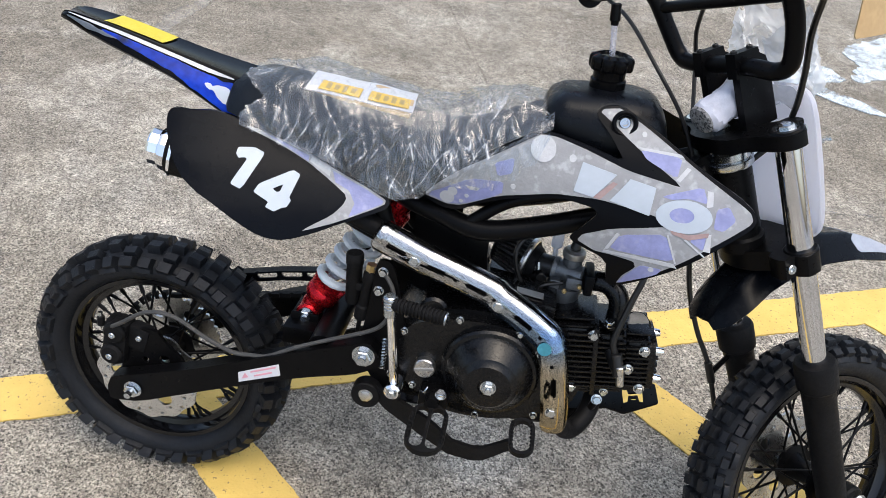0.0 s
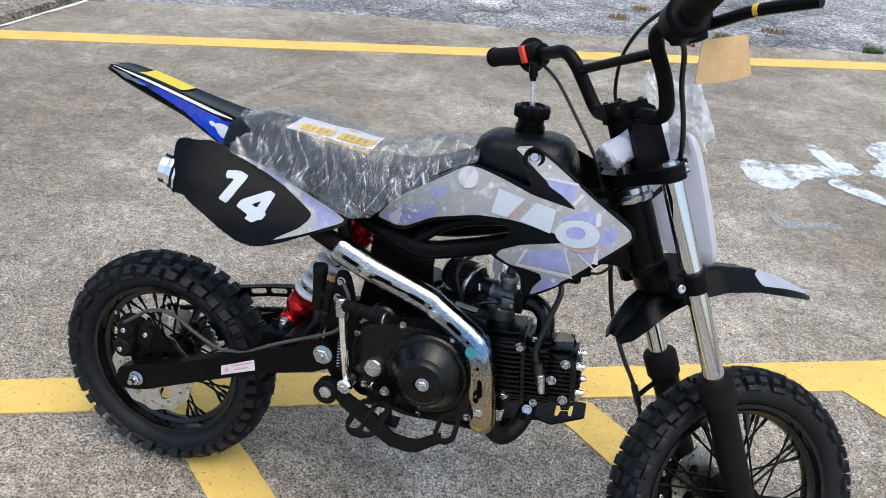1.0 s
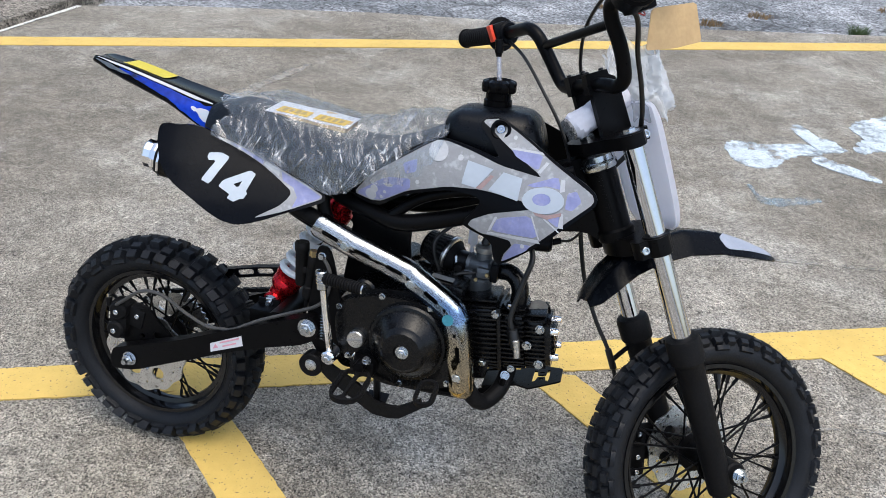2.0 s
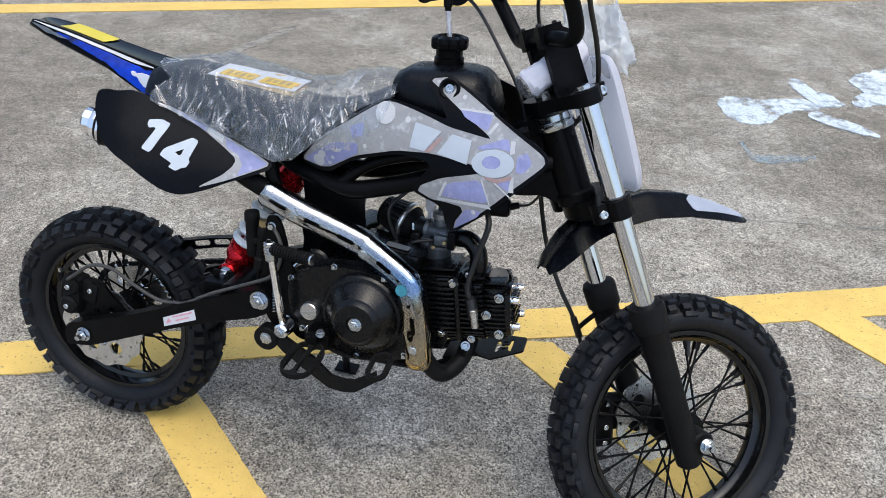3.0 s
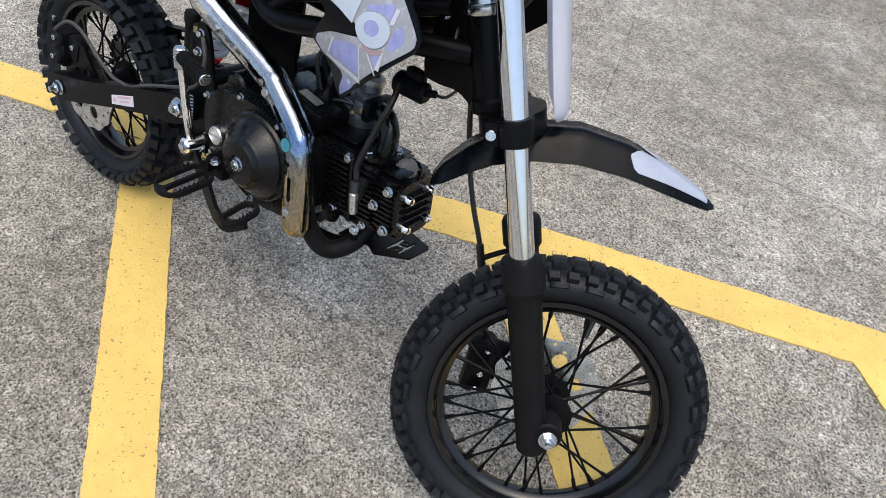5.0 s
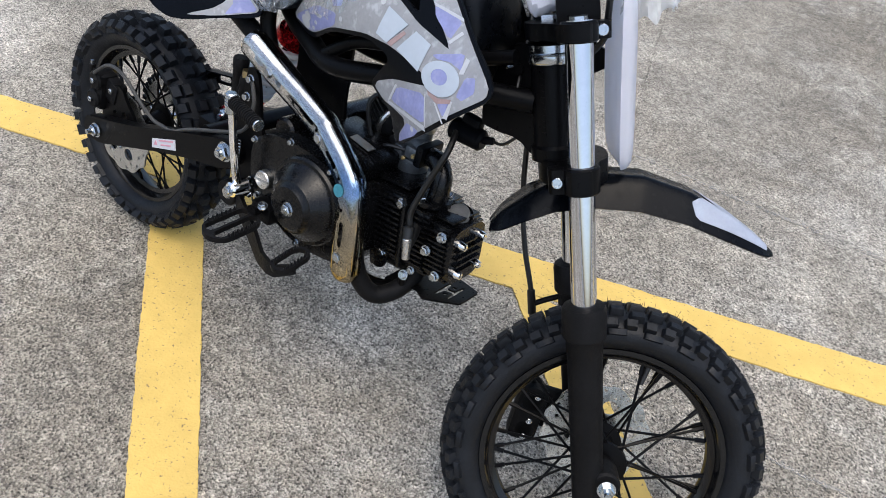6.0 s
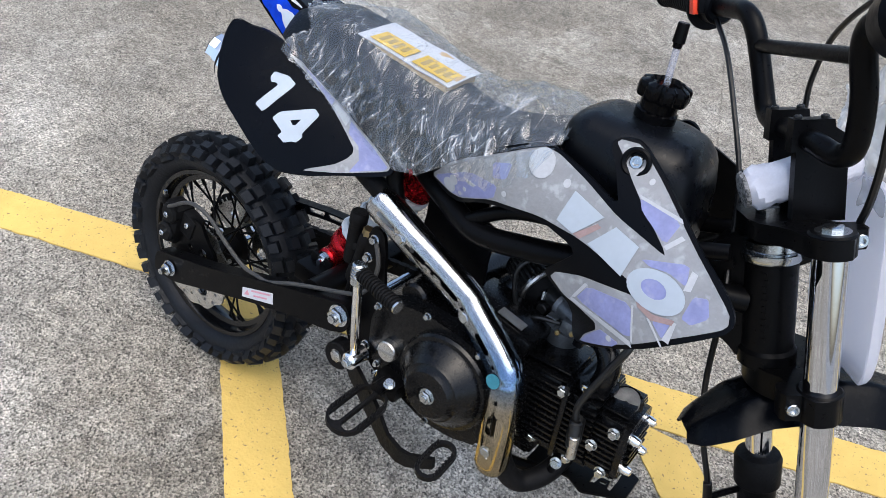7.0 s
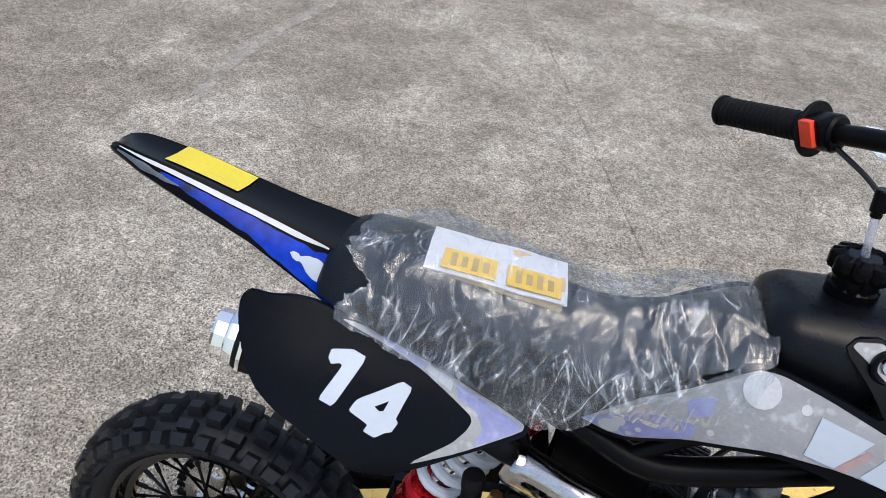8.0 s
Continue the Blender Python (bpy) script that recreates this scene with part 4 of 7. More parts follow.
part("chain", bm, MATTE_PIPE, bike, "dark roller chain")

# rear brake: caliper, hose, master cylinder
bm = block(B(), (-0.030, -0.078, 0.292), (0.040, 0.036, 0.078), pose(0, 0, 0, 0, 8, 0), 0.009)
bm = rod(bm, (-0.026, -0.102, 0.314), (-0.026, -0.062, 0.314), 0.019, bevel=0.004)
bm = rod(bm, (-0.034, -0.102, 0.272), (-0.034, -0.062, 0.272), 0.019, bevel=0.004)
bm = block(bm, (0.004, -0.074, 0.300), (0.036, 0.026, 0.044), pose(0, 0, 0, 0, 15, 0), 0.007)
bm = rod(bm, (-0.052, -0.088, 0.318), (-0.052, -0.088, 0.335), 0.006, seg=10, bevel=0.001)
cal = part("rear_caliper", bm, MATTE_PIPE, bike, "black hydraulic brake caliper")
for q in ((-0.026, -0.102, 0.314), (-0.034, -0.102, 0.272), (0.010, -0.087, 0.306)):
    part("caliper_bolt", socket_bolt(B(), q, (0, -1, 0), 0.0055, 0.005), ZINC, cal)
part("bleed_nipple", rod(B(), (-0.052, -0.088, 0.335), (-0.052, -0.088, 0.343), 0.0035, seg=8), ZINC, cal)
part("caliper_bracket", sheet(B(), rounded([(-0.01, 0.205), (-0.03, 0.25), (-0.01, 0.315), (0.035, 0.325), (0.052, 0.300), (0.080, 0.275), (0.082, 0.248), (0.05, 0.235), (0.02, 0.222)], 1), -0.083, 0.006, [disc_outline(0.048, 0.268, 0.009, 12), disc_outline(0.016, 0.262, 0.006, 10)]), BLACK_PAINT, bike)
hose = [(-0.030, -0.098, 0.326), (-0.009, -0.106, 0.342), (0.037, -0.110, 0.374), (0.081, -0.110, 0.375), (0.129, -0.110, 0.349), (0.172, -0.110, 0.331), (0.205, -0.109, 0.331), (0.230, -0.110, 0.336), (0.276, -0.109, 0.362), (0.319, -0.105, 0.381), (0.360, -0.103, 0.399), (0.391, -0.101, 0.415), (0.407, -0.100, 0.438), (0.412, -0.099, 0.472), (0.404, -0.096, 0.493), (0.389, -0.090, 0.506), (0.373, -0.085, 0.508)]
part("brake_hose", tube(B(), hose, 0.0034, 8), HOSE, bike, "dark grey rear brake hose")
bm = lathe(B(), [(0, 0), (0.0085, 0), (0.010, 0.003), (0.010, 0.022), (0.0078, 0.025), (0.0078, 0.062), (0.0095, 0.065), (0.0095, 0.080), (0.007, 0.084), (0, 0.084)], aim((0.3625, -0.085, 0.418), (0.010, 0, 0.084)), 18)
bm = lathe(bm, [(0, 0), (0.0105, 0), (0.0118, 0.004), (0.0118, 0.064), (0.0132, 0.066), (0.0132, 0.080), (0.0118, 0.083), (0, 0.083)], aim((0.3475, -0.075, 0.438), (-0.002, 0, 0.083)), 20)
bm = rod(bm, (0.359, -0.085, 0.385), (0.3625, -0.085, 0.420), 0.0035, seg=8)
bm = block(bm, (0.357, -0.080, 0.470), (0.018, 0.010, 0.012), None, 0.002)
mc = part("master_cylinder", bm, MATTE_PIPE, bike, "black rear brake master cylinder")
part("banjo_fitting", rod(B(), (0.3723, -0.085, 0.500), (0.3735, -0.085, 0.512), 0.0078, seg=6), BRASS, mc, "brass hose fitting")

# shock absorber: from the swingarm up to the frame
LOW, HIGH = Vector((0.262, 0.0, 0.365)), Vector((0.402, 0.0, 0.600))
way = (HIGH - LOW).normalized()
shock = new("shock_absorber")
shock.parent = bike
tagged(shock, "red rear shock absorber with a white coil spring")
bm = lathe(B(), [(0, 0.0), (0.018, 0.0), (0.020, 0.012), (0.019, 0.02), (0.026, 0.03), (0.028, 0.034), (0.028, 0.044), (0.024, 0.050), (0.029, 0.054), (0.029, 0.062), (0.022, 0.066), (0, 0.066)], aim(LOW, way), 24)
bm = rod(bm, LOW + Vector((0, -0.024, 0)), LOW + Vector((0, 0.024, 0)), 0.018, bevel=0.003)
part("shock_body", bm, RED_ANODISED, shock, "red anodised spring seat and body")
bm = lathe(B(), [(0, 0.215), (0.023, 0.215), (0.030, 0.222), (0.030, 0.236), (0.024, 0.24), (0.020, 0.262), (0, 0.265)], aim(LOW, way), 24)
part("shock_head", bm, RED_ANODISED, shock)
part("shock_rod", rod(B(), LOW + way * 0.05, LOW + way * 0.23, 0.013), CHROME, shock)
turns, pts = 6.0, []
fr = aim(LOW, way)
for k in range(int(turns * 14) + 1):
    t = 2 * math.pi * k / 14
    pts.append(fr @ Vector((0.0265 * math.cos(t), 0.0265 * math.sin(t), 0.066 + 0.150 * k / (turns * 14))))
part("coil_spring", tube(B(), pts, 0.0068, 8, 1), WHITE_SPRING, shock, "thick white coil spring")
part("shock_bolt", bolt(B(), LOW + Vector((0, -0.024, 0)), (0, -1, 0), 0.010, 0.009, stud=0.006), ZINC, shock)
part("shock_bolt", bolt(B(), HIGH + Vector((0, -0.028, 0)), (0, -1, 0), 0.007, 0.007), ZINC, shock)
part("shock_bracket", block(B(), (0.262, -0.03, 0.348), (0.045, 0.006, 0.05)), BLACK_PAINT, bike)
part("shock_bracket", block(B(), (0.262, 0.03, 0.348), (0.045, 0.006, 0.05)), BLACK_PAINT, bike)

# frame
SPAR = [(0.368, -0.022, 0.628), (0.398, -0.024, 0.602), (0.455, -0.042, 0.591), (0.520, -0.062, 0.584), (0.600, -0.060, 0.604), (0.680, -0.056, 0.632), (0.770, -0.047, 0.655), (0.838, -0.024, 0.668)]
SPAR_UP = [(0.500, -0.058, 0.590), (0.550, -0.056, 0.630), (0.610, -0.054, 0.652), (0.690, -0.052, 0.668), (0.800, -0.04, 0.715)]
SUB = [(0.415, -0.058, 0.520), (0.385, -0.060, 0.545), (0.320, -0.060, 0.575), (0.240, -0.058, 0.625), (0.165, -0.052, 0.695)]
STAY = [(0.375, -0.055, 0.640), (0.376, -0.058, 0.590), (0.395, -0.060, 0.545)]
for rail in (SPAR, SPAR_UP, SUB, STAY):
    r = 0.0155 if rail is SPAR else (0.0095 if rail is SPAR_UP else 0.0125)
    for pts in (rail, mirrored(rail)):
        part("frame_tube", tube(B(), pts, r, 12), BLACK_PAINT, bike, "black painted steel frame tube")
part("subframe_rail", tube(B(), [(0.155, -0.05, 0.70), (0.26, -0.052, 0.69), (0.362, -0.055, 0.640)], 0.010, 10), BLACK_PAINT, bike)
part("subframe_rail", tube(B(), [(0.155, 0.05, 0.70), (0.26, 0.052, 0.69), (0.362, 0.055, 0.640)], 0.010, 10), BLACK_PAINT, bike)
PLATE = [(0.40, 0.60), (0.43, 0.605), (0.50, 0.585), (0.535, 0.58), (0.532, 0.535), (0.540, 0.490), (0.52, 0.455), (0.44, 0.45), (0.415, 0.47), (0.425, 0.53)]
for y, most in ((-0.030, 0.54), (0.024, 0.485)):
    part("frame_plate", sheet(B(), rounded([(max(0.418, min(x, most)), z) for x, z in PLATE], 1), y, 0.006), BLACK_PAINT, bike, "black frame side plate")
PIVOT_PLATE = [(0.381, 0.516), (0.386, 0.526), (0.404, 0.524), (0.415, 0.494), (0.424, 0.450), (0.440, 0.40), (0.44, 0.32), (0.415, 0.295), (0.395, 0.31), (0.370, 0.35), (0.368, 0.40), (0.376, 0.45)]
for y in (-0.092, 0.086):
    part("pivot_plate", sheet(B(), rounded(PIVOT_PLATE, 1), y, 0.006), BLACK_PAINT, bike, "black frame plate round the swingarm pivot")
for q in ((0.392, -0.092, 0.507), (0.388, -0.092, 0.475), (0.42, -0.092, 0.335)):
    part("mount_bolt", bolt(B(), q, (0, -1, 0), 0.0055, 0.008), ZINC, bike)
bm = sheet(B(), rounded([(0.765, 0.605), (0.770, 0.70), (0.80, 0.735), (0.822, 0.730), (0.862, 0.650), (0.878, 0.612), (0.862, 0.600), (0.83, 0.612), (0.80, 0.606)], 1), -0.024, 0.048)
bmesh.ops.bevel(bm, geom=[e for e in bm.edges if len(e.link_faces) == 2 and e.calc_face_angle(0) > 1.0], offset=0.006, segments=2, affect="EDGES")
part("frame_neck", bm, BLACK_PAINT, bike, "black box-section frame neck")
bm = rod(B(), (0.728, -0.022, 0.578), (0.782, -0.020, 0.580), 0.0165, 0.0155, 20, 0.004)
bm = rod(bm, (0.780, -0.020, 0.582), (0.796, -0.020, 0.588), 0.006, 0.0055, 12, 0.001)
part("ignition_coil", block(bm, (0.756, -0.018, 0.596), (0.030, 0.016, 0.020), None, 0.004), BLACK_PLASTIC, bike, "black ignition coil under the frame")
part("neck_bracket", sheet(B(), rounded([(0.760, 0.690), (0.765, 0.704), (0.800, 0.708), (0.812, 0.698), (0.800, 0.688)], 1), -0.030, 0.004), BLACK_PAINT, bike, "black tank bracket on the frame neck")
part("bracket_bolt", bolt(B(), (0.787, -0.030, 0.699), (0, -0.5, 1), 0.006, 0.006), ZINC, bike)
fpart("head_tube", lathe(B(), [(0, 0.196), (0.031, 0.196), (0.031, 0.212), (0.0275, 0.216), (0.0275, 0.318), (0, 0.318)], Matrix.Translation((-0.022, 0, 0)), 28), BLACK_PAINT, None, "black head tube with stamped marks")
fpart("headset_ring", lathe(B(), [(0, 0.318), (0.030, 0.318), (0.032, 0.321), (0.032, 0.328), (0.028, 0.330), (0.030, 0.332), (0.030, 0.341), (0, 0.341)], Matrix.Translation((-0.022, 0, 0)), 28), ZINC, None, "polished steering bearing ring")
for k in range(11):
    z = 0.232 + 0.0075 * k
    m = Matrix.Translation((-0.022, 0, 0)) @ pose(0, 0, 0, 0, 0, 238)
    bm = block(B(), m @ Vector((0.0277, 0, z)), (0.0012, 0.0045 if k % 3 else 0.0065, 0.0045), pose(0, 0, 0, 0, 0, 238), 0)
    fpart("stamped_mark", bm, BLACK_PAINT)

# engine
eng = new("engine")
eng.parent = bike
tagged(eng, "black air-cooled single-cylinder engine")
CASE = [(0.402, 0.395), (0.425, 0.432), (0.470, 0.458), (0.530, 0.470), (0.590, 0.468), (0.640, 0.452), (0.668, 0.420), (0.672, 0.345), (0.655, 0.305), (0.600, 0.284), (0.520, 0.276), (0.470, 0.298), (0.438, 0.296), (0.415, 0.325)]
bm = sheet(B(), rounded(CASE, 2), -0.088, 0.165)
bmesh.ops.bevel(bm, geom=[e for e in bm.edges if len(e.link_faces) == 2 and e.calc_face_angle(0) > 1.0], offset=0.006, segments=2, affect="EDGES")
part("crankcase", bm, ENGINE_BLACK, eng, "black crankcase")
COVER = [(0.425, 0.405), (0.440, 0.436), (0.482, 0.455), (0.540, 0.462), (0.600, 0.458), (0.638, 0.436), (0.655, 0.390), (0.648, 0.335), (0.615, 0.302), (0.555, 0.292), (0.505, 0.305), (0.462, 0.318), (0.434, 0.345)]
bm = sheet(B(), rounded(COVER, 2), -0.106, 0.02)
bmesh.ops.bevel(bm, geom=[e for e in bm.edges if len(e.link_faces) == 2 and e.calc_face_angle(0) > 1.0], offset=0.007, segments=3, affect="EDGES")
part("side_cover", bm, ENGINE_BLACK, eng, "black clutch side cover")
m = aim((0.566, -0.104, 0.384), (0, -1, 0))
part("clutch_dome", lathe(B(), [(0.072, 0), (0.072, 0.010), (0.069, 0.014), (0.064, 0.015), (0.062, 0.020), (0.046, 0.036), (0.043, 0.040), (0.040, 0.041), (0.034, 0.047), (0.014, 0.049), (0.012, 0.046), (0, 0.046)], m, 56), ENGINE_BLACK, eng, "satin black clutch dome", 28)
part("dome_bolt", bolt(B(), (0.568, -0.1505, 0.384), (0, -1, 0), 0.0085, 0.008, stud=0.003), ZINC, eng, "zinc nut with washer")
bm = lathe(B(), [(0, 0), (0.016, 0), (0.016, 0.010), (0.0145, 0.012), (0, 0.012)], aim((0.471, -0.106, 0.371), (0, -1, 0)), 28)
plug = part("oil_filler_plug", bm, STEEL, eng, "silver slotted plug")
part("plug_slot", block(B(), (0.471, -0.1185, 0.371), (0.030, 0.002, 0.003), pose(0, 0, 0, 0, -12, 0), 0), ALLOY, plug)
for x, z in ((0.434, 0.425), (0.512, 0.460), (0.632, 0.428), (0.642, 0.318), (0.556, 0.298), (0.455, 0.332), (0.60, 0.455)):
    part("cover_screw", bolt(B(), (x, -0.106, z), (0, -1, 0), 0.004, 0.007), ZINC, eng)
part("cover_lug", rod(B(), (0.512, -0.108, 0.325), (0.512, -0.085, 0.325), 0.017, bevel=0.003), ENGINE_BLACK, eng)
part("cover_lug", rod(B(), (0.60, -0.108, 0.322), (0.60, -0.09, 0.322), 0.009), ENGINE_BLACK, eng)
# starter and upper case
bm = rod(B(), (0.515, -0.02, 0.478), (0.515, 0.075, 0.478), 0.026, bevel=0.004)
bm = block(bm, (0.59, -0.035, 0.475), (0.11, 0.075, 0.035), pose(0, 0, 0, 0, 6, 0), 0.006)
bm = rod(bm, (0.47, -0.085, 0.452), (0.47, -0.03, 0.452), 0.022, bevel=0.004)
part("upper_case", bm, ENGINE_BLACK, eng, "black upper crankcase with starter")
part("starter_motor", lathe(B(), [(0, 0), (0.028, 0), (0.032, 0.004), (0.032, 0.060), (0, 0.060)], aim((0.603, 0.012, 0.462), (0, 1, 0)), 36), MATTE_PIPE, eng, "dark grey round starter housing")
part("case_label", block(B(), (0.605, -0.055, 0.4945), (0.040, 0.016, 0.0015), pose(0, 0, 0, 0, 6, 0), 0), ALLOY, eng, "bright metal plate")
# cylinder and head lie forward along x, finned lengthwise
TILT_UP = Matrix.Translation((0.668, -0.014, 0.399)) @ pose(0, 0, 0, 0, -8, 0)


def finned(name, x0, x1, hy, hz, core, pitch, thick, label, low=0.0):
    """A ribbed block: its core is the part, each rib a piece of it."""
    bm = block(B(), ((x0 + x1) / 2, 0, low), (x1 - x0, 2 * hy * core, 2 * hz * core), None, 0.014)
    bm.transform(TILT_UP)
    core_ob = part(name, bm, ENGINE_BLACK, eng, label)
    n = int(hz * 2 / pitch)
    for k in range(n + 1):
        z = -hz + (2 * hz) * k / n
        w = hy * min(1.0, 1.60 - 0.90 * abs(z) / hz)
        bm = block(B(), ((x0 + x1) / 2, 0, z + low), (x1 - x0, 2 * w, thick), None, 0.0006)
        bm.transform(TILT_UP)
        part("fin", bm, ENGINE_BLACK, core_ob)


finned("cylinder", -0.020, 0.046, 0.054, 0.064, 0.84, 0.0088, 0.0034, "black finned cylinder", -0.002)
bm = block(B(), (0.050, 0, -0.004), (0.008, 0.104, 0.118), None, 0.002)
bm.transform(TILT_UP)
part("head_gasket_flange", bm, ENGINE_BLACK, eng)
finned("cylinder_head", 0.054, 0.094, 0.050, 0.056, 0.86, 0.0086, 0.0032, "black finned cylinder head", -0.008)
finned("rocker_cover", 0.095, 0.130, 0.046, 0.050, 0.90, 0.0080, 0.0034, "black finned rocker cover", -0.012)
bm = sheet(B(), rounded([(-0.042, -0.034), (-0.042, 0.034), (-0.026, 0.046), (0.026, 0.046), (0.042, 0.034), (0.042, -0.034), (0.026, -0.046), (-0.026, -0.046)], 1), 0, 0.010)
bm.transform(TILT_UP @ Matrix.Translation((0.129, 0, -0.016)) @ pose(0, 0, 0, 0, 0, -90))
part("front_cover", bm, ENGINE_BLACK, eng, "black cylinder head front cover")
for z in (0.012, 0.0, -0.012, -0.024, 0.024):
    bm = block(B(), (0.142, 0, z - 0.016), (0.006, 0.062, 0.003), None, 0)
    bm.transform(TILT_UP)
    part("cover_fin", bm, ENGINE_BLACK, eng)
for q, d in (((0.136, -0.026, 0.007), (1, 0, 0)), ((0.136, -0.026, -0.042), (1, 0, 0)), ((0.136, 0.024, 0.009), (1, 0, 0)), ((0.136, 0.024, -0.041), (1, 0, 0))):
    bm = lathe(B(), [(0, 0), (0.0095, 0), (0.0095, 0.002), (0.007, 0.002), (0.007, 0.010), (0.0055, 0.016), (0, 0.018)], TILT_UP @ aim(q, d), 10)
    part("dome_nut", bm, CHROME, eng, "bright acorn nut")
for q in ((0.1217, -0.045, 0.018), (0.0995, -0.049, -0.012), (0.1193, -0.045, -0.049), (0.046, -0.050, 0.044)):
    part("head_bolt", bolt(B(), TILT_UP @ Vector(q), (0, -1, 0), 0.006, 0.008), ZINC, eng)
m = TILT_UP @ aim((0.112, 0.006, 0.030), (0.10, -0.55, 0.83))
part("valve_cap", lathe(B(), [(0, 0), (0.0175, 0), (0.0175, 0.012), (0.0165, 0.0135), (0.005, 0.014), (0, 0.012)], m, 32), GREY_CAP, eng, "round grey valve cap")
part("cap_neck", lathe(B(), [(0.0225, -0.016), (0.0225, 0.004), (0, 0.004)], m, 24), ENGINE_BLACK, eng)
# plug, cap and lead
plug_p = Vector((0.738, -0.060, 0.424))
part("spark_plug_cap", rod(rod(B(), plug_p, plug_p + Vector((0.012, -0.030, -0.012)), 0.010, bevel=0.002), plug_p + Vector((0.004, -0.024, 0.012)), plug_p + Vector((0.014, -0.032, -0.020)), 0.0085, bevel=0.002), CABLE, eng, "black spark plug cap")
part("plug_shield", rod(B(), plug_p + Vector((0.012, -0.033, -0.002)), plug_p + Vector((0.019, -0.034, -0.034)), 0.0068, 0.0062, bevel=0.001), STEEL, eng, "brass-toned plug shield")
part("plug_lead", tube(B(), [plug_p + Vector((0.002, -0.020, 0.010)), (0.735, -0.078, 0.458), (0.747, -0.070, 0.518), (0.756, -0.062, 0.560), (0.744, -0.035, 0.580)], 0.0048, 8), CABLE, eng, "black ignition lead")
# intake, carburettor, air filter
inlet = [(0.738, -0.026, 0.452), (0.740, -0.025, 0.478), (0.734, -0.021, 0.498), (0.716, -0.013, 0.510), (0.690, -0.003, 0.506)]
part("intake_pipe", tube(B(), inlet, 0.0155, 16), ENGINE_BLACK, eng, "curved black intake pipe")
bm = sheet(B(), slot(0, 0, 0.058, 0.036), -0.004, 0.008)
bm.transform(Matrix.Translation((0.737, -0.028, 0.459)) @ pose(0, 0, 0, 90, 0, 60))
part("intake_flange", bm, ENGINE_BLACK, eng)
part("flange_bolt", bolt(B(), (0.728, -0.048, 0.461), (0, -0.2, 1), 0.006, 0.008), ZINC, eng)
part("flange_bolt", bolt(B(), (0.747, -0.006, 0.463), (0, -0.2, 1), 0.006, 0.008), ZINC, eng)
carb = new("carburettor")
carb.parent = bike
tagged(carb, "grey cast alloy carburettor")
cdir = Vector((0.055, -0.022, 0.002)).normalized()
c0 = Vector((0.652, 0.012, 0.506))
slide = c0 + Vector((0.010, 0, 0))
bm = rod(B(), c0 - cdir * 0.014, c0 + cdir * 0.034, 0.0165, 0.0155, 20, 0.003)
bm = rod(bm, c0 - cdir * 0.016, c0 - cdir * 0.008, 0.0195, 0.018, 20, 0.002)
bm = rod(bm, slide + Vector((0, 0, -0.01)), slide + Vector((0, 0, 0.030)), 0.0148, seg=20, bevel=0.002)
bm = lathe(bm, [(0, -0.064), (0.012, -0.064), (0.014, -0.058), (0.021, -0.054), (0.024, -0.046), (0.0245, -0.028), (0.028, -0.026), (0.028, -0.020), (0.020, -0.016), (0, -0.012)], Matrix.Translation(c0 + Vector((0.006, 0, 0))), 22)
bm = block(bm, c0 + Vector((0.016, -0.022, -0.006)), (0.024, 0.016, 0.020), None, 0.004)
bm = block(bm, c0 + Vector((-0.012, -0.018, -0.014)), (0.016, 0.014, 0.016), None, 0.003)
part("carburettor_body", bm, DARK_ALLOY, carb)
part("slide_cap", lathe(B(), [(0.0165, 0.026), (0.0175, 0.028), (0.0175, 0.036), (0.013, 0.040), (0, 0.041)], Matrix.Translation(slide), 24), ALLOY, carb)
part("carburettor_cap", rod(B(), slide + Vector((0, 0, 0.040)), slide + Vector((0.002, 0, 0.062)), 0.0085, 0.005, bevel=0.001), CABLE, carb)
for q in ((0.024, -0.031, -0.006), (0.004, -0.026, -0.02), (0.035, -0.026, 0.004)):
    part("carburettor_screw", socket_bolt(B(), c0 + Vector(q), (0.1, -1, 0.1), 0.0038, 0.005), BRASS, carb)
part("manifold_block", block(B(), c0 + cdir * 0.040, (0.014, 0.052, 0.034), None, 0.004), BLACK_PLASTIC, carb)
part("fuel_filter", rod(rod(B(), (0.635, 0.03, 0.535), (0.635, 0.03, 0.575), 0.009, bevel=0.002), (0.635, 0.03, 0.515), (0.635, 0.03, 0.535), 0.004), WHITE_PLASTIC, carb, "pale plastic fuel filter")
part("fuel_hose", tube(B(), [c0 + Vector((0.0, -0.02, -0.01)), (0.62, -0.02, 0.49), (0.612, -0.01, 0.46), (0.625, -0.03, 0.45)], 0.0035, 8), CABLE, carb)
part("overflow_wire", tube(B(), [c0 + Vector((0.02, -0.015, -0.05)), c0 + Vector((0.03, -0.03, -0.06)), c0 + Vector((0.04, -0.02, -0.066)), c0 + Vector((0.03, -0.02, -0.058))], 0.0009, 5), STEEL, carb)
fil = new("air_filter")
fil.parent = bike
tagged(fil, "black pleated cone air filter with chrome clamp ring")
fd = Vector((-0.050, 0.018, 0.010)).normalized()
f0 = Vector((0.617, 0.027, 0.500))
part("filter_neck", rod(B(), c0 - cdir * 0.008, f0 + fd * 0.018, 0.0165, 0.019), CABLE, fil)
part("clamp_band", rod(B(), f0 + fd * 0.001, f0 + fd * 0.009, 0.0198, seg=28), ZINC, fil, "slotted steel hose clamp")
part("clamp_screw", rod(B(), f0 + Vector((-0.004, -0.0205, 0.004)), f0 + Vector((-0.006, -0.0185, 0.016)), 0.0042, seg=10), ZINC, fil)
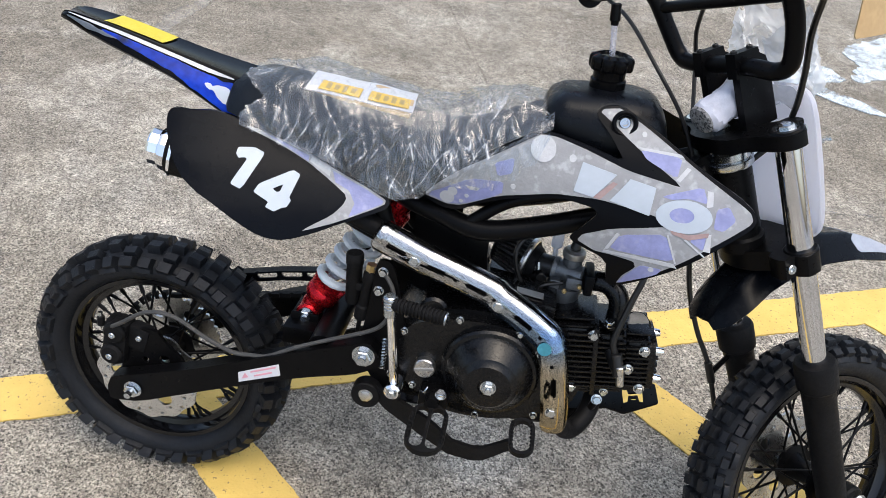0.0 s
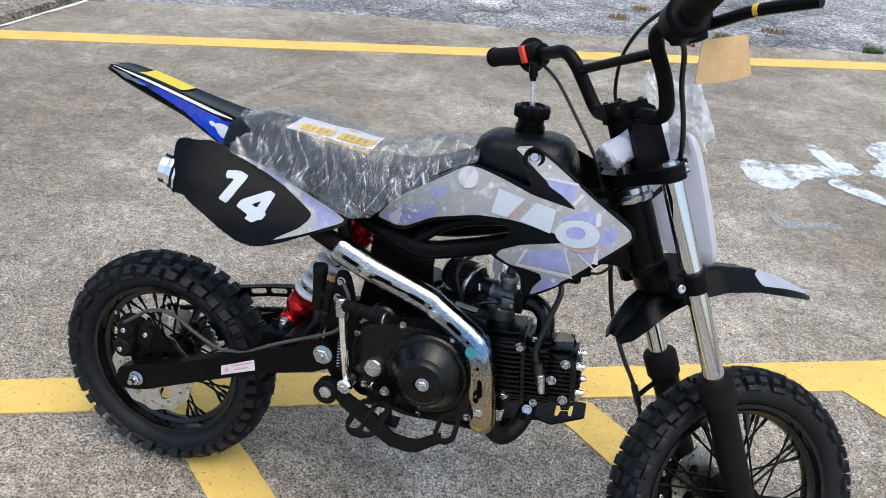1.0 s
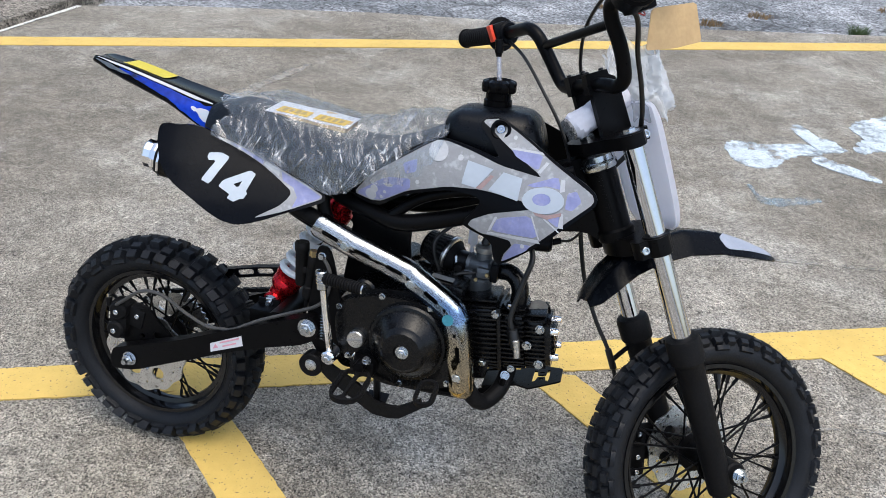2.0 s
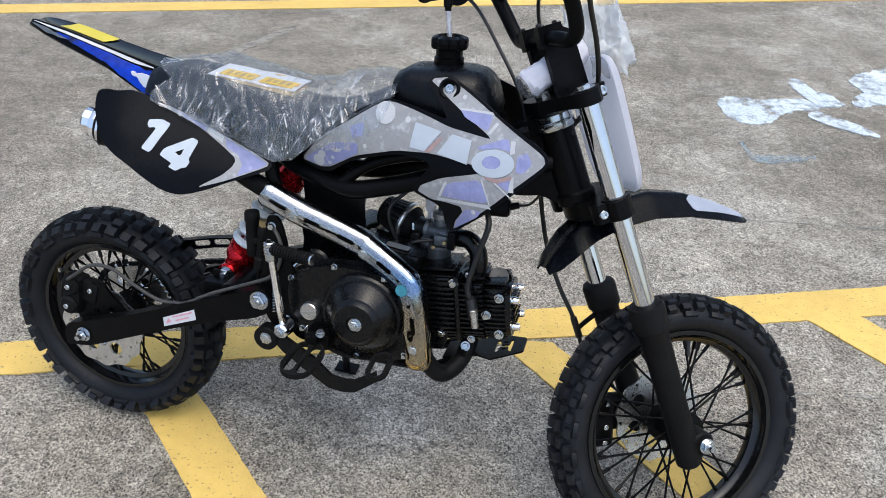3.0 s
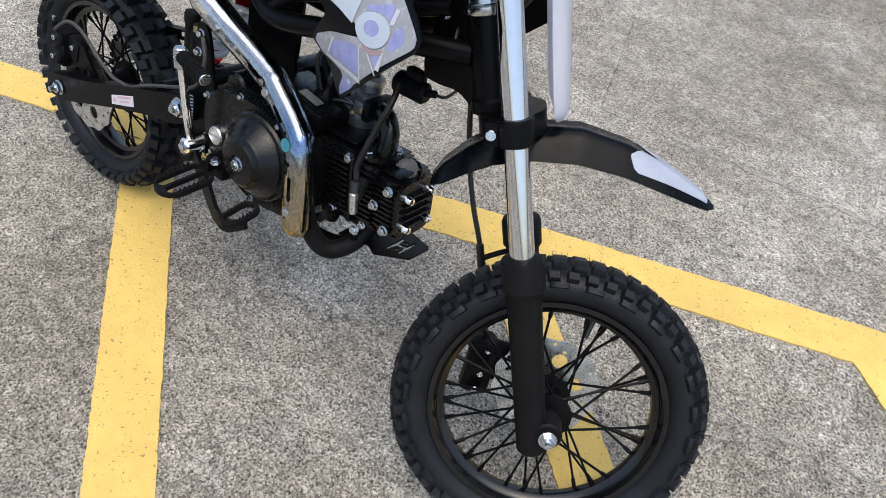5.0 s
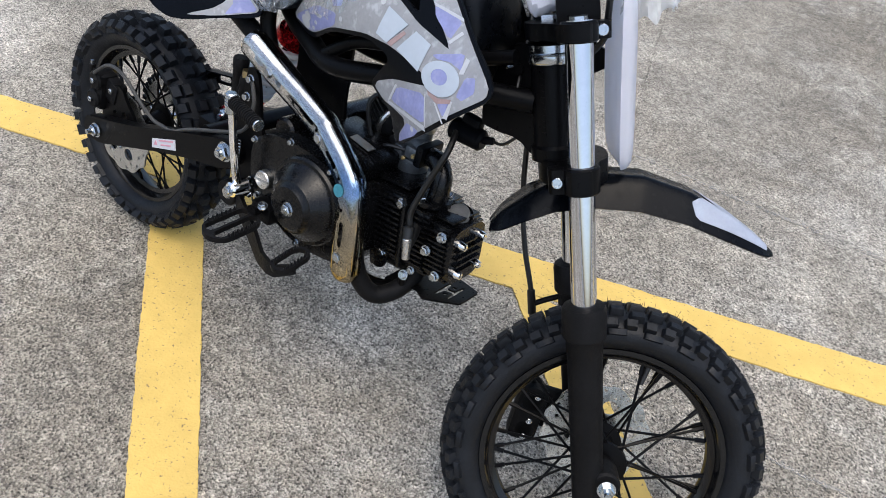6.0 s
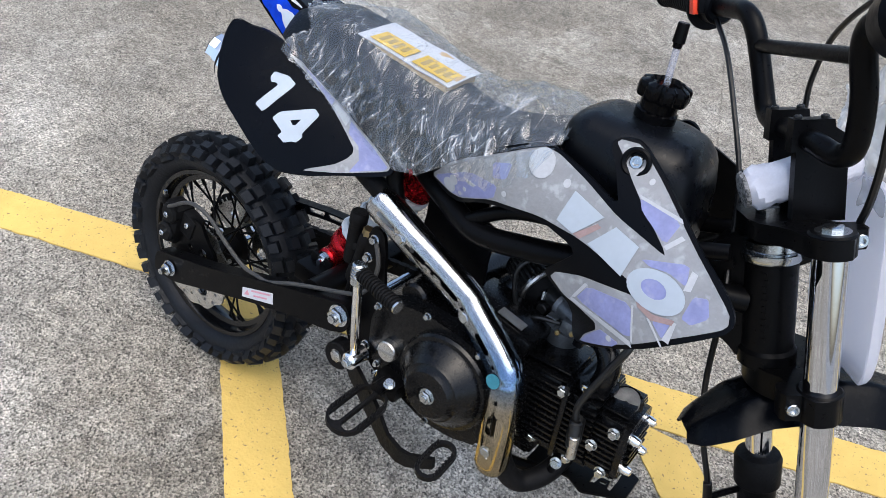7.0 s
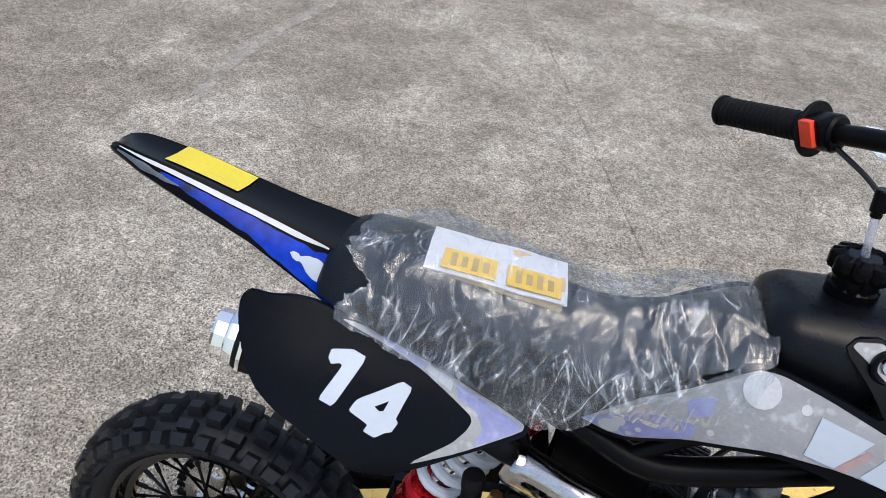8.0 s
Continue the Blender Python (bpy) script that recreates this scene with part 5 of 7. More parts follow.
part("choke_knob", rod(B(), f0 + Vector((0.004, -0.014, -0.005)), f0 + Vector((0.002, -0.030, -0.006)), 0.0085, 0.008, 18, 0.001), CABLE, fil)
part("base_ring", lathe(B(), [(0.0330, 0.0165), (0.0365, 0.0175), (0.0385, 0.0205), (0.0380, 0.0245), (0.0350, 0.0260), (0.0330, 0.0245), (0.0330, 0.0165)], aim(f0, fd), 40), STEEL, fil, "polished filter ring")
part("base_cap", lathe(B(), [(0, 0.004), (0.023, 0.004), (0.026, 0.008), (0.028, 0.014), (0.0334, 0.018), (0.0334, 0.026), (0, 0.026)], aim(f0, fd), 32), GRIP_RUBBER, fil, "black rubber filter base")
part("pleats", lathe(B(), [(0.0365, 0.025), (0.0285, 0.071), (0, 0.071)], aim(f0, fd), 168, 28, 0.18), FILTER_MESH, fil, "black pleated filter cone", 20)
part("end_cap", lathe(B(), [(0.0275, 0.068), (0.0282, 0.070), (0.0282, 0.074), (0.025, 0.077), (0, 0.077)], aim(f0, fd), 32), BLACK_PLASTIC, fil)

# exhaust: pipe, heat shield, silencer
PIPE = [(0.736, -0.004, 0.365), (0.737, -0.02, 0.322), (0.728, -0.045, 0.292), (0.708, -0.068, 0.276), (0.689, -0.085, 0.290), (0.670, -0.096, 0.33), (0.657, -0.098, 0.390), (0.640, -0.092, 0.435), (0.575, -0.073, 0.484), (0.528, -0.067, 0.502), (0.435, -0.064, 0.536), (0.375, -0.070, 0.564), (0.300, -0.070, 0.592), (0.26, -0.066, 0.610)]
part("front_mount_plate", sheet(B(), rounded([(0.668, 0.318), (0.672, 0.40), (0.704, 0.40), (0.706, 0.345), (0.698, 0.318)], 1), -0.062, 0.006), ENGINE_BLACK, bike, "black engine mounting plate")
part("mount_plate_bolt", bolt(B(), (0.693, -0.062, 0.350), (0, -1, 0), 0.0055, 0.007), ZINC, bike)
part("exhaust_pipe", tube(B(), PIPE, 0.0150, 18), MATTE_PIPE, bike, "matte black exhaust pipe")
LINE_S = [(0.378, -0.096, 0.570), (0.390, -0.094, 0.564), (0.441, -0.087, 0.540), (0.481, -0.086, 0.527), (0.520, -0.087, 0.515), (0.549, -0.089, 0.506), (0.558, -0.091, 0.503), (0.566, -0.093, 0.498), (0.606, -0.101, 0.478), (0.634, -0.108, 0.463), (0.643, -0.111, 0.456), (0.648, -0.113, 0.447), (0.651, -0.115, 0.438), (0.659, -0.117, 0.408), (0.666, -0.119, 0.372), (0.672, -0.120, 0.335), (0.675, -0.120, 0.308)]


def shield():
    """A pressed cover over the pipe: a flat slotted outer face, rolled over the top, with closed ends."""
    rough = curve_points(LINE_S, 18)
    run = [0.0]
    for p, q in zip(rough, rough[1:]):
        run.append(run[-1] + (q - p).length)
    n = 320
    line, k = [], 0
    for i in range(n + 1):
        d = run[-1] * i / n
        while k < len(run) - 2 and run[k + 1] < d:
            k += 1
        line.append(rough[k].lerp(rough[k + 1], (d - run[k]) / max(1e-9, run[k + 1] - run[k])))
    bm = B()
    rings = []
    slots = [(0.040, 0.115), (0.185, 0.258), (0.325, 0.405), (0.515, 0.588), (0.775, 0.850)]
    holes = [0.290, 0.437, 0.625, 0.735, 0.925]
    face = [(0.0095, -0.024), (0.0120, -0.020), (0.0138, -0.0165), (0.0147, -0.0130), (0.0153, -0.0098), (0.0158, -0.0070), (0.0160, -0.0042), (0.0160, -0.0014)]
    top = [(0.0157, 0.0014), (0.0150, 0.0042), (0.0140, 0.007), (0.0115, 0.012), (0.0080, 0.0165), (0.0030, 0.0195), (-0.004, 0.0215), (-0.012, 0.0215), (-0.019, 0.019)]
    for i, q in enumerate(line):
        t = i / n
        d = (line[min(i + 4, n)] - line[max(i - 4, 0)]).normalized()
        out = (Vector((0, -1, 0)) + d * d.y).normalized()
        up = out.cross(d)
        if up.dot(Vector((0.5, 0, 0.8))) < 0:
            up = -up
        grow = 0.9 * min(1.0, 0.72 + 0.28 * math.sqrt(min(1.0, t / 0.02)), 0.66 + 0.34 * math.sqrt(min(1.0, (1 - t) / 0.03)))
        rings.append([bm.verts.new(q + out * (a * grow) + up * (c * grow)) for a, c in [(0.003, -0.0245)] + face + top])
    for i, (a, b) in enumerate(zip(rings, rings[1:])):
        t = (i + 0.5) / n
        for k in range(len(a) - 1):
            wide = any(lo < t < hi for lo, hi in slots)
            tip = any(lo < t < lo + 0.005 or hi - 0.005 < t < hi for lo, hi in slots)
            if (k in (6, 7, 8) and wide and not (tip and k != 7)) or (k in (6, 7) and any(abs(t - h) < 0.0065 for h in holes)):
                continue
            bm.faces.new((a[k], b[k], b[k + 1], a[k + 1]))
    bm.faces.new(rings[0])
    bm.faces.new(rings[-1])
    bmesh.ops.solidify(bm, geom=bm.faces[:], thickness=0.0015)
    return bm


sh = part("heat_shield", shield(), SHIELD_CHROME, bike, "bent chrome exhaust heat shield with slots", 24)
for q, d in (((0.436, -0.1005, 0.538), (0, -1, 0.1)), ((0.562, -0.105, 0.492), (0, -1, 0.1)), ((0.664, -0.132, 0.348), (0, -1, 0))):
    part("shield_bolt", bolt(B(), q, d, 0.0065, 0.005), ZINC, sh)
part("shield_badge", lathe(B(), [(0, 0), (0.010, 0), (0.010, 0.001), (0, 0.0012)], aim((0.636, -0.1265, 0.449), (-0.1, -1, 0.12)), 20), BADGE_TEAL, sh, "round blue-green badge")
bm = lathe(B(), [(0, 0), (0.031, 0), (0.034, 0.006), (0.034, 0.17), (0.026, 0.20), (0.018, 0.23), (0, 0.23)], aim((0.080, -0.098, 0.641), (0.96, 0.16, -0.18)), 32)
part("silencer", bm, MATTE_PIPE, bike, "black silencer can")
bm = lathe(B(), [(0.017, -0.026), (0.023, -0.026), (0.0255, -0.023), (0.0255, -0.012), (0.0285, -0.010), (0.0305, -0.004), (0.0305, 0.004), (0.036, 0.006), (0.036, 0.010), (0, 0.010)], aim((0.080, -0.098, 0.641), (0.96, 0.16, -0.18)), 12)
tip = part("silencer_tip", lathe(bm, [(0.017, -0.026), (0.016, -0.006), (0, -0.006)], aim((0.080, -0.098, 0.641), (0.96, 0.16, -0.18)), 12), CHROME, bike, "bright stepped silencer tip", 20)


# footrest, brake pedal, kick starter
bm = tube(B(), [(0.491, -0.130, 0.335), (0.491, -0.150, 0.335)], 0.010, 10, 1)
part("peg_hinge", block(bm, (0.491, -0.112, 0.325), (0.045, 0.04, 0.03), None, 0.006), BLACK_PAINT, bike, "black footrest hinge")
for s in (-1, 1):
    bm = sheet(B(), slot(0, 0, 0.098, 0.056, 0, 8), 0, 0.009, [slot(0.0, 0.0115, 0.080, 0.0185, 0, 7), slot(0.0, -0.0115, 0.080, 0.0185, 0, 7)])
    for x, z, w in ((0.0, 0.0245, 0.05), (0.0, -0.0245, 0.05)):
        for k in range(7):
            u = (k / 6 - 0.5) * w
            lathe(bm, [(0.0034, 0.0), (0.0016, 0.0055), (0, 0.006)], Matrix.Translation((x + u, 0.0, z)) @ pose(0, 0, 0, 90), 4)
    bm.transform(Matrix.Translation((0.492, s * 0.188, 0.326 if s < 0 else 0.330)) @ pose(0, 0, 0, -s * 5, 0, 0) @ pose(0, 0, 0, 0, 0, 90) @ pose(0, 0, 0, -90))
    part("footpeg", bm, MATTE_PIPE, bike, "black toothed footpeg")
bm = tube(B(), [(0.479, -0.14, 0.345), (0.482, -0.146, 0.362), (0.478, -0.150, 0.355), (0.470, -0.14, 0.350)], 0.0012, 6)
part("peg_spring", bolt(bm, (0.502, -0.138, 0.345), (0, -0.3, 1), 0.006, 0.008), ZINC, bike)
PEDAL = [(0.375, 0.306), (0.390, 0.318), (0.430, 0.310), (0.490, 0.298), (0.530, 0.280), (0.575, 0.288), (0.612, 0.312), (0.616, 0.296), (0.578, 0.266), (0.525, 0.254), (0.480, 0.264), (0.42, 0.280)]
pedal = part("brake_pedal", sheet(B(), PEDAL, lambda x, z: -0.106 - 0.062 * min(1.0, max(0.0, (x - 0.40) / 0.16)), 0.007, step=0.02), MATTE_PIPE, bike, "black flat-bar brake pedal")
part("pedal_boss", lathe(B(), [(0, 0), (0.023, 0), (0.023, 0.020), (0.021, 0.022), (0.012, 0.022), (0.011, 0.018), (0, 0.018)], aim((0.386, -0.090, 0.297), (0, -1, 0)), 24), MATTE_PIPE, pedal)
part("pedal_bolt", bolt(B(), (0.386, -0.108, 0.297), (0, -1, 0), 0.009, 0.006), STEEL, pedal)
bm = sheet(B(), slot(0, 0, 0.066, 0.036, 0, 7), 0, 0.008, [slot(0, 0, 0.055, 0.025, 0, 6)])
for k in range(8):
    for z in (0.0135, -0.0135):
        lathe(bm, [(0.0028, 0.0), (0.0012, 0.004), (0, 0.0045)], Matrix.Translation(((k / 7 - 0.5) * 0.046, 0, z)) @ pose(0, 0, 0, 90), 4)
bm.transform(Matrix.Translation((0.625, -0.190, 0.344)) @ pose(0, 0, 0, 10, -8, 0) @ pose(0, 0, 0, 0, 0, 90) @ pose(0, 0, 0, -90))
part("pedal_tip", bm, MATTE_PIPE, pedal)
kick = [(0.431, -0.128, 0.338), (0.428, -0.136, 0.375), (0.422, -0.142, 0.430), (0.417, -0.147, 0.478)]
ks = part("kick_lever", rod(tube(B(), kick, (0.0075, 0.0062), 12), (0.431, -0.11, 0.338), (0.431, -0.146, 0.338), 0.013, bevel=0.003), CHROME, bike, "chrome kick-start lever")
bm = rod(B(), (0.4165, -0.147, 0.470), (0.4145, -0.148, 0.504), 0.0095, bevel=0.002)
for k in range(4):
    bm = rod(bm, (0.4162 - 0.0004 * k, -0.147, 0.482 + 0.005 * k), (0.4162 - 0.0004 * k, -0.147, 0.4848 + 0.005 * k), 0.0112)
part("kick_joint", bm, ZINC, ks)
prof = [(0, 0), (0.0088, 0)]
for k in range(14):
    h = 0.004 + 0.0052 * k
    prof += [(0.0088, h), (0.0108, h + 0.0006), (0.0108, h + 0.0028), (0.0088, h + 0.0034)]
bm = lathe(B(), prof + [(0.0088, 0.0753), (0, 0.0753)], aim((0.420, -0.149, 0.492), (0.074, -0.014, 0)), 16)
part("kick_rubber", bm, GRIP_RUBBER, ks, "ribbed black rubber sleeve")
part("kick_end", rod(B(), (0.494, -0.163, 0.492), (0.4975, -0.1637, 0.492), 0.0095, bevel=0.001), ZINC, ks)
part("kick_screw", bolt(B(), (0.431, -0.146, 0.338), (0, -1, 0), 0.006, 0.006), ZINC, ks)
pts = [(0.4085 + 0.0040 * math.cos(t), -0.118 + 0.0040 * math.sin(t), 0.357 + 0.00095 * k) for k in range(60) for t in (2 * math.pi * k / 6,)]
part("return_spring", tube(B(), pts, 0.0009, 5, 1), ZINC, bike, "small return spring")
# skid plate
TONGUE = [(-0.075, -0.030), (-0.075, 0.030), (-0.010, 0.030), (0.014, 0.046), (0.018, 0.046), (0.068, 0.026), (0.071, 0.022), (0.071, -0.022), (0.068, -0.026), (0.018, -0.046), (0.014, -0.046), (-0.010, -0.030)]
bm = sheet(B(), TONGUE, -0.0015, 0.003, [[(0.018, -0.022), (0.024, -0.020), (0.027, -0.004), (0.041, -0.004), (0.043, -0.020), (0.048, -0.022), (0.049, 0.0), (0.048, 0.022), (0.043, 0.020), (0.041, 0.004), (0.027, 0.004), (0.024, 0.020), (0.018, 0.022), (0.0175, 0.0)],
                                     slot(0.034, 0.0125, 0.010, 0.006), slot(0.034, -0.0125, 0.010, 0.006)])
bm.transform(Matrix.Translation((0.767, -0.009, 0.309)) @ pose(0, 0, 0, 0, -16, 0) @ pose(0, 0, 0, -90))
part("skid_plate", bm, BLACK_PAINT, bike, "black skid plate tongue with cut-outs")
part("skid_strut", rod(B(), (0.730, -0.04, 0.290), (0.737, -0.055, 0.330), 0.006), BLACK_PAINT, bike)
part("skid_bolt", bolt(B(), (0.737, -0.055, 0.330), (0, -1, 0.3), 0.006, 0.007), ZINC, bike)
part("skid_bolt", bolt(B(), (0.745, -0.050, 0.343), (0, -1, 0), 0.005, 0.006), ZINC, bike)
part("skid_rail", tube(B(), [(0.722, -0.04, 0.29), (0.66, -0.04, 0.265), (0.52, -0.04, 0.262), (0.44, -0.05, 0.285)], 0.009, 10), BLACK_PAINT, bike)
part("skid_rail", tube(B(), [(0.722, 0.04, 0.29), (0.66, 0.04, 0.265), (0.52, 0.04, 0.262), (0.44, 0.05, 0.285)], 0.009, 10), BLACK_PAINT, bike)
ss = part("side_stand", tube(B(), [(0.455, 0.085, 0.285), (0.44, 0.13, 0.20), (0.42, 0.215, 0.053)], 0.0085, 10), BLACK_PAINT, bike, "black side stand")
bm = block(B(), (0.42, 0.218, 0.0535), (0.05, 0.03, 0.006), pose(0, 0, 0, 12.5), 0.001)
part("stand_foot", bm, BLACK_PAINT, ss)


# bodywork
def shroud_y(x, z):
    return 1.8065 - 0.7354 * x - 4.88 * z - 0.2619 * x * x + 1.2404 * x * z + 3.1123 * z * z


def panel_y(x, z):
    return -0.5425 + 0.2794 * x + 0.5651 * z


def on(f, lift):
    return lambda x, z: f(x, z) - lift


SHROUD = [(0.426, 0.622), (0.469, 0.672), (0.504, 0.702), (0.538, 0.725), (0.571, 0.745), (0.589, 0.747), (0.638, 0.740), (0.686, 0.730), (0.667, 0.753), (0.641, 0.776), (0.649, 0.785), (0.671, 0.790), (0.717, 0.771), (0.783, 0.738), (0.825, 0.722),
          (0.842, 0.712), (0.847, 0.703), (0.843, 0.693), (0.817, 0.666), (0.775, 0.621), (0.707, 0.556), (0.697, 0.563), (0.690, 0.600), (0.645, 0.611), (0.637, 0.618), (0.656, 0.646), (0.666, 0.661), (0.659, 0.668), (0.615, 0.670), (0.550, 0.650), (0.520, 0.636), (0.483, 0.609), (0.458, 0.606)]
DECAL = [(0.432, 0.624), (0.469, 0.669), (0.575, 0.742), (0.597, 0.743), (0.638, 0.735), (0.691, 0.722), (0.757, 0.717), (0.749, 0.723), (0.715, 0.740), (0.684, 0.757), (0.664, 0.770), (0.647, 0.779), (0.650, 0.783), (0.672, 0.787), (0.717, 0.767), (0.777, 0.737), (0.838, 0.710), (0.842, 0.702), (0.839, 0.696),
         (0.799, 0.656), (0.768, 0.622), (0.710, 0.565), (0.714, 0.583), (0.726, 0.603), (0.722, 0.611), (0.697, 0.611), (0.672, 0.609), (0.648, 0.617), (0.653, 0.628), (0.685, 0.647), (0.761, 0.673), (0.728, 0.679), (0.664, 0.681), (0.607, 0.674), (0.535, 0.651), (0.486, 0.620), (0.466, 0.616)]
BLUES = [[(0.702, 0.748), (0.753, 0.749), (0.750, 0.726), (0.711, 0.739)], [(0.736, 0.703), (0.782, 0.724), (0.790, 0.707), (0.768, 0.708), (0.748, 0.702)], [(0.801, 0.704), (0.814, 0.710), (0.824, 0.697), (0.812, 0.682), (0.801, 0.682)],
         [(0.698, 0.643), (0.750, 0.660), (0.768, 0.628), (0.689, 0.619)], [(0.777, 0.661), (0.795, 0.671), (0.795, 0.653)], [(0.731, 0.609), (0.757, 0.613), (0.751, 0.602), (0.711, 0.567), (0.716, 0.583), (0.727, 0.603)],
         [(0.436, 0.626), (0.495, 0.667), (0.540, 0.673), (0.540, 0.655), (0.488, 0.623), (0.468, 0.618)], [(0.524, 0.696), (0.549, 0.708), (0.549, 0.687), (0.531, 0.679)]]
WHITES = [[(0.635, 0.721), (0.679, 0.715), (0.655, 0.682), (0.630, 0.684)], [(0.696, 0.714), (0.728, 0.711), (0.726, 0.677), (0.676, 0.683)]]
STRIPES = [[(0.683, 0.616), (0.693, 0.644), (0.697, 0.644), (0.688, 0.619)], [(0.683, 0.6155), (0.767, 0.626), (0.772, 0.621), (0.682, 0.6115)], [(0.751, 0.660), (0.753, 0.661), (0.770, 0.627), (0.768, 0.626)],
           [(0.771, 0.660), (0.774, 0.661), (0.799, 0.647), (0.797, 0.646)], [(0.796, 0.674), (0.800, 0.675), (0.803, 0.654), (0.795, 0.653)], [(0.787, 0.721), (0.794, 0.721), (0.796, 0.706), (0.789, 0.703)],
           [(0.699, 0.7505), (0.751, 0.752), (0.755, 0.749), (0.703, 0.748)], [(0.760, 0.740), (0.765, 0.739), (0.754, 0.723), (0.749, 0.724)], [(0.489, 0.655), (0.510, 0.656), (0.507, 0.651), (0.498, 0.650)]]


def arc_ring(cx, cz, rx, rz, tilt, n=28):
    return [(cx + rx * math.cos(a) * math.cos(tilt) - rz * math.sin(a) * math.sin(tilt), cz + rx * math.cos(a) * math.sin(tilt) + rz * math.sin(a) * math.cos(tilt)) for a in (2 * math.pi * k / n for k in range(n))]


for s in (-1, 1):
    flip = Matrix() if s < 0 else Matrix.Diagonal((1, -1, 1, 1))
    shr = part("tank_shroud", sheet(B(), rounded(SHROUD, 1, 0.18), shroud_y, 0.004, step=0.02, m=flip), BLACK_PLASTIC, bike, "black side shroud with a grey and blue decal", 50)
    part("shroud_decal", sheet(B(), rounded(DECAL, 1, 0.12), on(shroud_y, 0.0012), 0.001, step=0.02, m=flip), GREY_DECAL, shr, "cloudy grey decal film", 50)
    for q in BLUES:
        part("blue_patch", sheet(B(), rounded(q, 1, 0.12), on(shroud_y, 0.0017), 0.0005, step=0.02, m=flip), BLUE_DECAL, shr, "lilac-blue decal patch", 50)
    for q in STRIPES:
        part("pale_stripe", sheet(B(), q, on(shroud_y, 0.0021), 0.0005, step=0.02, m=flip), PALE_DECAL, shr, "", 50)
    for q in WHITES:
        part("emblem_block", sheet(B(), q, on(shroud_y, 0.0026), 0.0006, step=0.02, m=flip), WHITE_DECAL, shr, "plain white block of the emblem", 50)
    part("emblem_ring", sheet(B(), arc_ring(0.7655, 0.6865, 0.0330, 0.0190, 0.18), on(shroud_y, 0.0026), 0.0006, [arc_ring(0.763, 0.6875, 0.0145, 0.0088, 0.18, 20)[::-1]], 0.02, flip), WHITE_DECAL, shr, "plain white ring of the emblem", 50)
    part("emblem_core", sheet(B(), arc_ring(0.763, 0.6875, 0.0145, 0.0088, 0.18, 20), on(shroud_y, 0.0022), 0.0005, m=flip), BLUE_DECAL, shr, "", 50)
    part("rust_shade", sheet(B(), [(0.676, 0.706), (0.682, 0.705), (0.664, 0.681), (0.655, 0.682)], on(shroud_y, 0.0023), 0.0005, m=flip), RUST_DECAL, shr, "", 50)
    part("rust_shade", sheet(B(), [(0.752, 0.668), (0.775, 0.667), (0.797, 0.676), (0.797, 0.671), (0.776, 0.661), (0.757, 0.663)], on(shroud_y, 0.0022), 0.0005, m=flip), RUST_DECAL, shr, "", 50)
    for cx, cz, r in ((0.583, 0.7265, 0.0165), (0.466, 0.629, 0.0105), (0.473, 0.641, 0.007), (0.493, 0.639, 0.003), (0.622, 0.7225, 0.0045), (0.486, 0.628, 0.003), (0.553, 0.670, 0.0035), (0.744, 0.608, 0.0035), (0.704, 0.765, 0.003)):
        part("pale_dot", sheet(B(), disc_outline(cx, cz, r, 16), on(shroud_y, 0.0022), 0.0005, m=flip), PALE_DECAL, shr, "", 50)
    y0 = shroud_y(0.678, 0.772)
    bm = lathe(B(), [(0.0165, 0), (0.0165, 0.004), (0.014, 0.006), (0.011, 0.004), (0.010, -0.002), (0, -0.002)], flip @ aim((0.678, y0 - 0.001, 0.772), (0.0, -1, 0.25)), 24)
    part("bolt_cup", bm, BLACK_PLASTIC, shr)
    part("shroud_bolt", socket_bolt(B(), flip @ Vector((0.678, y0 + 0.001, 0.772)), Vector((0, s, 0.25)), 0.0075, 0.006), ZINC, shr)

PANEL = [(0.084, 0.694), (0.086, 0.701), (0.093, 0.704), (0.113, 0.703), (0.137, 0.706), (0.162, 0.703), (0.192, 0.692), (0.237, 0.680), (0.285, 0.661), (0.333, 0.641), (0.373, 0.626), (0.388, 0.618), (0.391, 0.611), (0.385, 0.603), (0.329, 0.583), (0.299, 0.570), (0.275, 0.562), (0.254, 0.558), (0.229, 0.563), (0.201, 0.578), (0.169, 0.598), (0.141, 0.613), (0.118, 0.630), (0.098, 0.658), (0.087, 0.680)]
PDECAL = [(0.185, 0.692), (0.207, 0.688), (0.234, 0.680), (0.279, 0.663), (0.314, 0.647), (0.356, 0.630), (0.385, 0.616), (0.384, 0.610), (0.327, 0.586), (0.283, 0.572), (0.287, 0.576), (0.318, 0.594), (0.330, 0.607), (0.333, 0.615), (0.330, 0.621), (0.312, 0.633), (0.275, 0.655), (0.236, 0.673), (0.208, 0.683)]
ONE = [(0.184, 0.667), (0.204, 0.668), (0.219, 0.662), (0.198, 0.619), (0.183, 0.625), (0.198, 0.654), (0.195, 0.656), (0.187, 0.655), (0.183, 0.660)]
FOUR = [(0.258, 0.645), (0.269, 0.640), (0.260, 0.613), (0.263, 0.609), (0.259, 0.601), (0.253, 0.600), (0.244, 0.595), (0.232, 0.600), (0.235, 0.606), (0.214, 0.617), (0.219, 0.627)]
FOUR_GAP = [(0.250, 0.628), (0.247, 0.619), (0.243, 0.618), (0.237, 0.622)]


